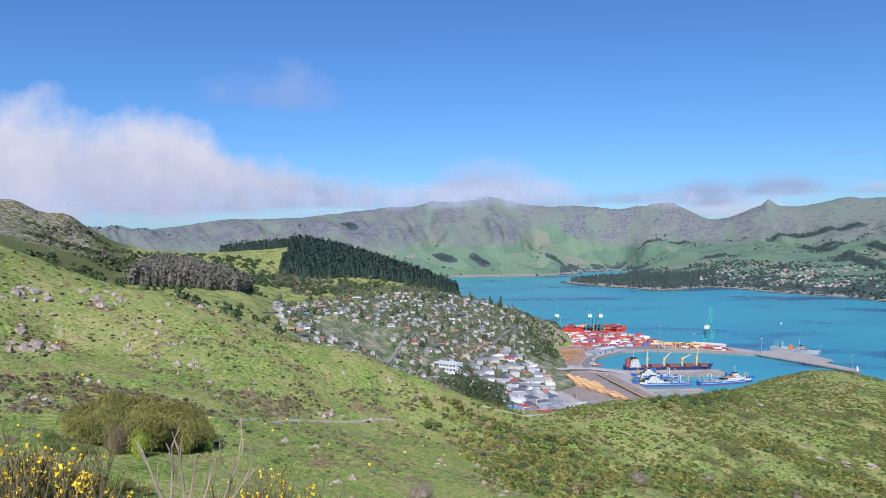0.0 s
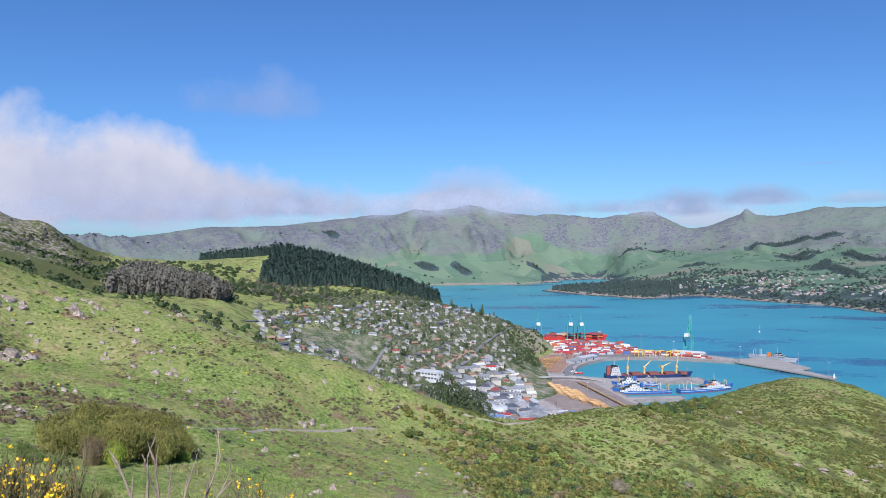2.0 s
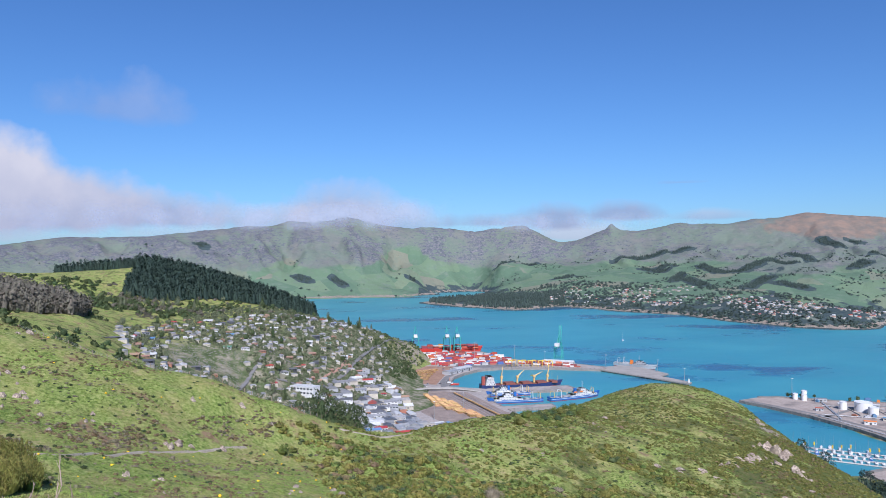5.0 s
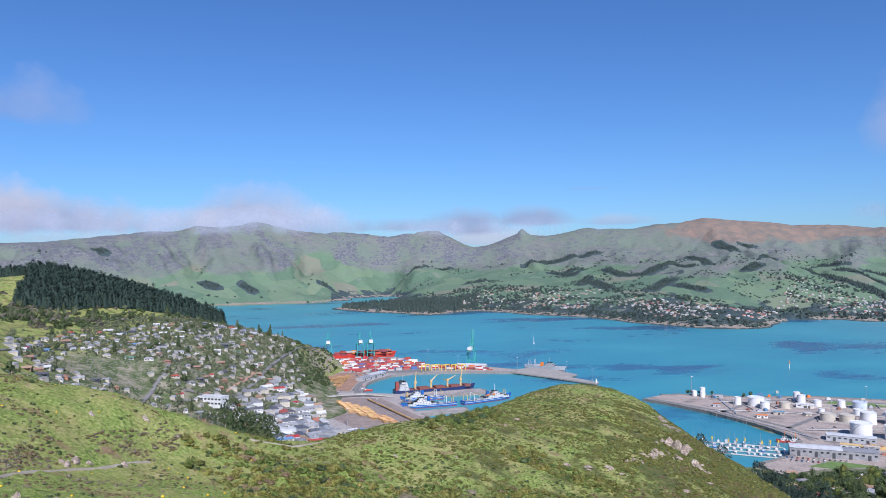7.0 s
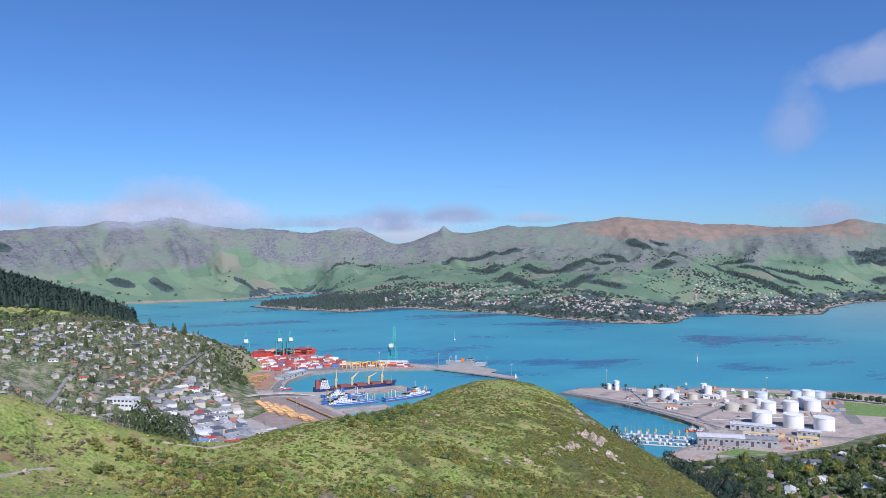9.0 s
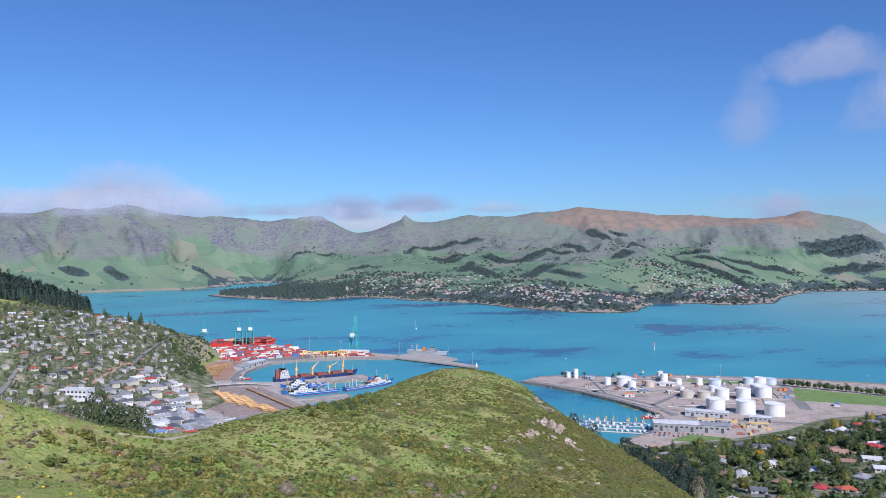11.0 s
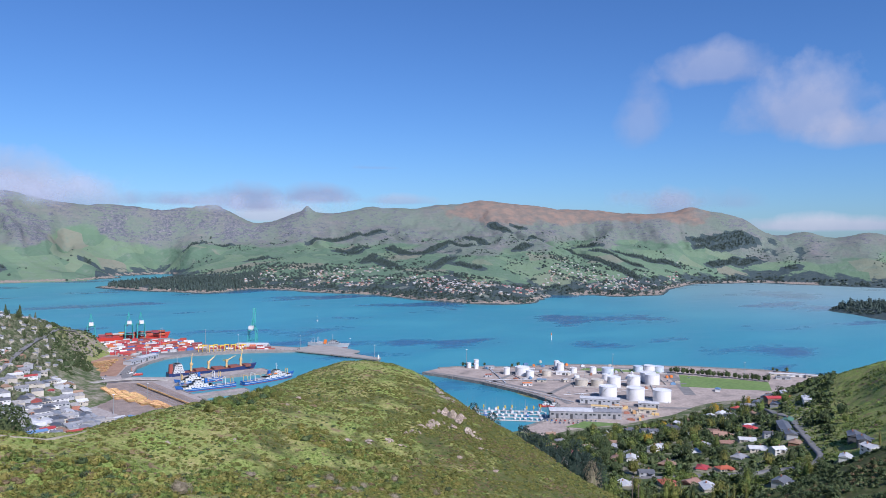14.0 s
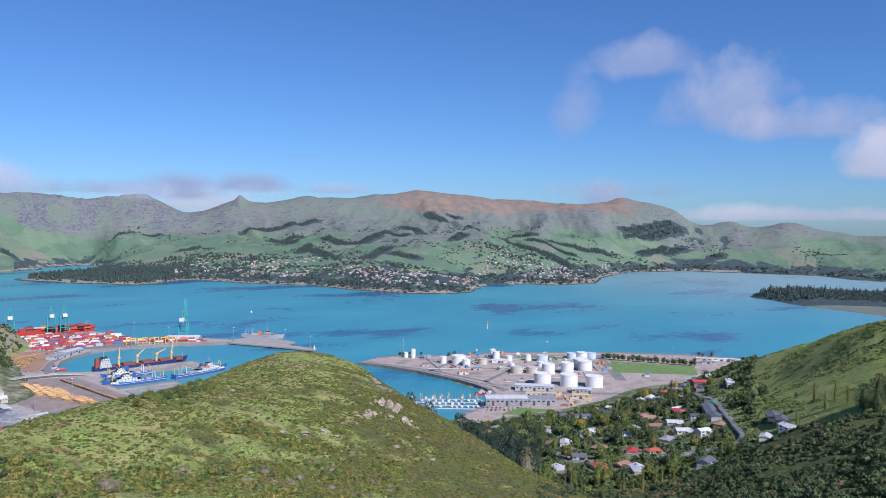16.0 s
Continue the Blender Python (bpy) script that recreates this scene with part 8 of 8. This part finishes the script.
sow("town_shrubs", BALL, LEAF_TOWN, 5200, (-14, 8.5), (860, 1500), (2.5, 6), lambda x, y, z, d, a: (z > 26) & (z < 132) & ~((x > -160) & (x < -66) & (y > 880) & (y < 962)) & (x < 150 - (y < 1000) * 60), "garden shrubs and trees between the houses", "shrubs", 25, (0.7, 1.2), 0.1)
sow("town_hedges", BALL, LEAF_TOWN, 2400, (-14, 8.5), (880, 1500), (2, 4.5), lambda x, y, z, d, a: (z > 26) & (z < 132) & ~((x > -160) & (x < -66) & (y > 880) & (y < 962)), "green hedges between the houses", "hedges", 26, (0.6, 1.0), 0.1)
sow("valley_shrubs", BALL, LEAF_DARK, 6800, (38, 63), (390, 900), (2, 5.5), lambda x, y, z, d, a: (z > 7) & (z < 104) & patch(x, y, 30, 87, 0.38) & off_road(x, y, 8), "dark garden growth in the valley", "shrubs", 27, (0.7, 1.2), 0.1)
sow("valley_green", BALL, LEAF_MID, 1800, (38, 63), (390, 900), (1.5, 4), lambda x, y, z, d, a: (z > 7) & (z < 100) & patch(x, y, 35, 88, 0.48) & off_road(x, y, 11), "green garden growth in the valley", "shrubs", 28, (0.7, 1.2), 0.1)
sow("bank_bush", BALL, LEAF_DARK, 1500, (5, 10.5), (1180, 1540), (3, 6), lambda x, y, z, d, a: (z > 8) & (patch(x, y, 25, 89, 0.48)), "dark bush on the bank above the port", "bushes", 29, (0.7, 1.1), 0.1)

rng = np.random.default_rng(60)
for belts in (BELTS, BELTS_WEST):
    rows = []
    for x0, y0, x1, y1 in belts:
        L = math.hypot(x1 - x0, y1 - y0)
        for k in range(int(L / 1.5) + 14):
            u, o = rng.uniform(), rng.uniform(-24, 24)
            x, y = x0 + (x1 - x0) * u - (y1 - y0) / L * o, y0 + (y1 - y0) * u + (x1 - x0) / L * o
            rows.append((x, y, 0, rng.uniform(10, 16), rng.uniform(0, 6), rng.uniform(0.7, 1.0)))
    rows = np.array(rows)
    rows[:, 2] = mesh_z(rows[:, 0], rows[:, 1]) - 1
    scatter("shelter_belts", CONE, rows, LEAF_HAZED, "dark pine shelter belts on far farmland", "shelter belts")
COAST = np.array(FAR_LINES[5])


def shore(a):
    return np.interp(a, COAST[:18, 0], COAST[:18, 1])


sow("headland_pines", CONE, LEAF_HAZED, 3600, (10, 20.5), (2950, 3500), (13, 20), lambda x, y, z, d, a: (z > 4) & (d < shore(a) + 330) & patch(x, y, 60, 90, 0.36), "dark pines over the far headland", "pine trees", 61, (0.8, 1.1), 0.02)
sow("far_shore_bush", BALL, LEAF_HAZED, 5200, (18, 52), (2450, 3300), (7, 14), lambda x, y, z, d, a: (z > 3) & (d < shore(a) + 70), "dark bush along the far shore", "bushes", 62, (0.6, 1.0), 0.1)
sow("far_gardens", BALL, LEAF_HAZED, 13000, (17, 58), (2500, 4150), (6, 13), lambda x, y, z, d, a: (z > 4) & (d < shore(a) + 620) & patch(x, y, 90, 91, 0.47), "dark trees among far houses", "trees", 63, (0.6, 1.1), 0.1)
sow("far_gullies", BALL, LEAF_HAZED, 12000, (14, 74), (3200, 4650), (5, 10), lambda x, y, z, d, a: (z > 4) & (z < 260) & patch(x, y, 130, 92, 0.60), "dark bush in far gullies", "bushes", 64, (0.6, 1.0), 0.1)
sow("bay_head_trees", BALL, LEAF_HAZED, 3000, (51, 78), (3600, 4350), (9, 16), lambda x, y, z, d, a: (z > 2) & (z < 26) & patch(x, y, 100, 94, 0.42), "dark trees along the bay head", "trees", 65, (0.6, 1.0), 0.1)
sow("island_bush", BALL, LEAF_HAZED, 3200, (62.5, 80), (2500, 2900), (5, 11), lambda x, y, z, d, a: z > 3, "dark bush over a low island", "bushes", 68, (0.6, 1.0), 0.1)
sow("island_trees", CONE, LEAF_HAZED, 1500, (62.5, 80), (2500, 2900), (11, 19), lambda x, y, z, d, a: (z > 8) & ((a < 67.5) | (d > 2680)) & patch(x, y, 50, 95, 0.35), "dark trees on a low island", "trees", 66, (0.7, 1.0), 0.02)
sow("far_left_trees", BALL, LEAF_HAZED, 420, (-30, 13), (3800, 4500), (8, 15), lambda x, y, z, d, a: patch(x, y, 160, 96, 0.60), "scattered dark trees on far slopes", "trees", 67, (0.6, 1.0), 0.1)
# houses across the harbour
cottage_walls = [(x * 13, y * 9, z) for z in (-3, 4.5) for x, y in ((-.5, -.5), (.5, -.5), (.5, .5), (-.5, .5))]
box_tris = [(0, 1, 5), (0, 5, 4), (1, 2, 6), (1, 6, 5), (2, 3, 7), (2, 7, 6), (3, 0, 4), (3, 4, 7)]
cottage_roof = [(-7.2, -5.2, 4.3), (7.2, -5.2, 4.3), (7.2, 5.2, 4.3), (-7.2, 5.2, 4.3), (-5, 0, 7.2), (5, 0, 7.2)]
roof_tris = [(0, 1, 5), (0, 5, 4), (2, 3, 4), (2, 4, 5), (3, 0, 4), (1, 2, 5)]
a, n = None, 1250
rng = np.random.default_rng(70)
a = np.radians(rng.uniform(17.5, 52.5, n))
d = shore(np.degrees(a)) + rng.uniform(70, 560, n) * (0.55 + 0.45 * rng.uniform(size=n))
x, y = d * np.sin(a), d * np.cos(a)
z = mesh_z(x, y)
ok = (z > 14) & (fbm(x / 130, y / 130, 97, 3) > 0.43)
pl = np.stack([x, y, z, rng.uniform(0.5, 0.85, n), rng.uniform(0, 6.28, n), np.ones(n)], 1)[ok]
scatter("far_houses", (cottage_walls, box_tris), pl, CREAM, "pale houses of the township across the water", "houses")
for k, m in enumerate((ROOFGREY, ROOFPALE, ROOFRED, ROOFDARK, ROOFBROWN, ROOFPALE)):
    scatter("far_roofs", (cottage_roof, roof_tris), pl[k::6], m, "iron roofs of the township across the water", "roofs")


# ---- beside the lookout: flowering broom, dead bush, flax ----
random.seed(80)


def broom(x, y, h, n, label):
    """A fan of fine upright stems with side twigs; some stems carry small pea flowers along their tips."""
    t = thing("flowering_broom", label, "broom", "broom beside the lookout", pose(x, y, height_at(x, y)))
    stems, leaves, flowers = Shape(), Shape(), Shape()
    for k in range(n):
        a, lean = random.uniform(0, 6.28), random.uniform(0.05, 0.34)
        p = Vector((random.uniform(-.12, .12), random.uniform(-.12, .12), 0))
        q = p + Vector((math.cos(a) * lean, math.sin(a) * lean, 1)).normalized() * h * random.uniform(0.72, 1.0)
        mid = p.lerp(q, 0.6) + Vector((random.uniform(-.04, .04), random.uniform(-.04, .04), 0))
        stems.tube(p, mid, 0.008, 0.0045, 5).tube(mid, q, 0.0045, 0.0015, 4)
        for j in range(13):
            b = mid.lerp(q, random.uniform(-0.15, 0.95))
            e = b + Vector((random.uniform(-.07, .07), random.uniform(-.07, .07), random.uniform(0.08, 0.2)))
            stems.tube(b, e, 0.0026, 0.0012, 3)
            for _ in range(4):
                c, w = b.lerp(e, random.uniform(0.1, 1)), random.uniform(0.005, 0.010)
                o = Vector((random.uniform(-1, 1), random.uniform(-1, 1), random.uniform(-.3, 1))).normalized()
                side = o.orthogonal().normalized() * w * 0.5
                leaves.add([c - side, c + side, c + o * w * 2.2], [(0, 1, 2)])
        if random.random() < 0.5:
            for _ in range(random.choice([4, 6, 9])):
                c = mid.lerp(q, random.uniform(0.6, 1.0)) + Vector((random.uniform(-.022, .022), random.uniform(-.022, .022), random.uniform(-.01, .05)))
                for pet in range(5):
                    o = Vector((random.uniform(-1, 1), random.uniform(-1, 1), random.uniform(-.6, 1))).normalized()
                    side = o.orthogonal().normalized() * 0.0075
                    flowers.add([c, c + o * 0.008 + side, c + o * 0.018, c + o * 0.008 - side], [(0, 1, 2, 3)])
    part("stem_fan", stems, TWIGGREEN, t)
    part("leaves", leaves, LEAF_OLIVE, t)
    part("flowers", flowers, FLOWER, t, "bright yellow pea flowers")


TWIGGREEN = material("green_brown_stems", [(0.13, 0.11, 0.045), (0.20, 0.16, 0.09)], 5.0, rough=0.9)


def dead_bush(heading, dist, forks, label, seed):
    """Bare stems from one foot; each fork is (sideways, height, lean, length, radius)."""
    rng = random.Random(seed)
    x, y = spot(heading, dist)
    t = thing("dead_bush", label, "dead bush", "dead bushes beside the lookout", pose(x, y, height_at(x, y), 0, 0, -heading))

    def limb(p, way, length, r, level):
        s = Shape()
        bends = 5
        for k in range(bends):
            q = p + way * length / bends
            s.tube(p, q, r * (1 - 0.15 * k), r * (1 - 0.15 * (k + 1)), 6)
            if level < 2 and k > 0 and rng.random() < (0.75 if level == 0 else 0.35):
                side = Vector((rng.uniform(-1, 1), rng.uniform(-.6, .6), rng.uniform(0, .5))).normalized()
                twig = limb(q, (way * 0.9 + side * 0.45).normalized(), length * rng.uniform(0.25, 0.45), r * 0.55, level + 1)
                s.add(twig.v, twig.f)
            p = q
            way = (way + Vector((rng.uniform(-.09, .09), rng.uniform(-.1, .1), rng.uniform(-.02, .06)))).normalized()
        return s

    for side, up, lean, length, r in forks:
        foot, fork = Vector((side * 0.3, 0, -0.1)), Vector((side, rng.uniform(-.05, .05), up))
        knee = foot.lerp(fork, 0.55) + Vector((rng.uniform(-.03, .03), 0, 0))
        s = limb(fork, Vector((math.sin(radians(lean)), rng.uniform(-.1, .1), math.cos(radians(lean)))), length * 0.7, r, 0)
        s.tube(foot, knee, r * 1.3, r * 1.15, 7).tube(knee, fork, r * 1.15, r, 7)
        part("branch", s, DEADWOOD, t)


def spot(heading, dist):
    return dist * math.sin(radians(heading)), dist * math.cos(radians(heading))


def flax(x, y, size, label):
    t = thing("flax", label, "flax", "flax clumps", pose(x, y, height_at(x, y)))
    for k in range(26):
        a, lean, L = random.uniform(0, 6.28), random.uniform(0.15, 0.9), size * random.uniform(0.7, 1.1)
        s, w, pts = Shape(), size * 0.035, []
        for j in range(6):
            u = j / 5
            r, z = L * u * lean * (0.6 + 0.6 * u), L * u * (1 - 0.35 * lean * u)
            ww = w * (1 - u) ** 0.6
            pts += [(r * math.cos(a) - ww * math.sin(a), r * math.sin(a) + ww * math.cos(a), z), (r * math.cos(a) + ww * math.sin(a), r * math.sin(a) - ww * math.cos(a), z)]
        s.add(pts, [(2 * j, 2 * j + 1, 2 * j + 3, 2 * j + 2) for j in range(5)])
        part("blade", s, LEAF_OLIVE, t)


for hd, ds, h, n in [(-30.6, 4.6, 1.66, 120), (-29.3, 4.7, 1.74, 80), (-31.6, 4.3, 1.60, 110), (-28.4, 4.9, 1.50, 70), (-30.2, 5.2, 1.62, 80), (-32.6, 4.6, 1.62, 70), (-28.9, 4.2, 1.25, 70)]:
    broom(*spot(hd, ds), h, n, "yellow-flowered broom bush beside the lookout")
for hd, ds, h, n in [(-15.6, 4.7, 1.31, 34), (-14.4, 4.9, 1.34, 38), (-13.2, 5.0, 1.35, 34)]:
    broom(*spot(hd, ds), h, n, "yellow-flowered broom in front of the slope")
dead_bush(-20.9, 4.4, [(0.0, 1.20, -22, 0.50, 0.0135), (0.02, 1.22, 6, 0.46, 0.010), (0.10, 1.12, -2, 0.58, 0.0125), (0.12, 1.2, 10, 0.40, 0.009)], "bleached dead bush with forked bare branches", 3)
dead_bush(-18.6, 4.5, [(0.0, 1.15, 16, 0.50, 0.008), (0.10, 1.12, 22, 0.58, 0.009), (0.11, 1.12, 34, 0.52, 0.010)], "bleached dead bush with forked bare branches", 5)
dead_bush(-23.4, 4.4, [(-0.12, 1.05, -16, 0.32, 0.008), (-0.02, 1.05, -8, 0.28, 0.007), (0.06, 1.08, 6, 0.24, 0.008), (0.15, 1.05, 14, 0.28, 0.008)], "bleached dry stalks beside the broom", 8)
for hd, ds, sz in [(-27.2, 61, 2.0), (-26.6, 62, 2.1), (-26.0, 57, 1.8), (-25.3, 54, 1.9), (-24.6, 56, 2.0), (-24.0, 58, 1.7), (-26.9, 57, 1.6)]:
    flax(*spot(hd, ds), sz, "olive flax clump in rough grass")


def fallen_rail(x, y, length, turn, label):
    """A white-painted pole lying in the grass, with a short end stub."""
    t = thing("fallen_rail", label, "rail", "", pose(x, y, height_at(x, y) + 0.35, 0, 0, turn))
    part("rail", Shape().tube((-length / 2, 0, 0), (length / 2, 0, -0.12), 0.05, 0.05, 10), WHITE, t)
    part("post", Shape().tube((-length / 2, 0, -0.9), (-length / 2, 0, 0.05), 0.04, 0.04, 8), DEADWOOD, t)


fallen_rail(-26.6, 52.0, 1.1, -35, "white-painted rail tipped over in rough grass")
fallen_rail(-24.9, 50.6, 0.8, -35, "white-painted rail tipped over in rough grass")
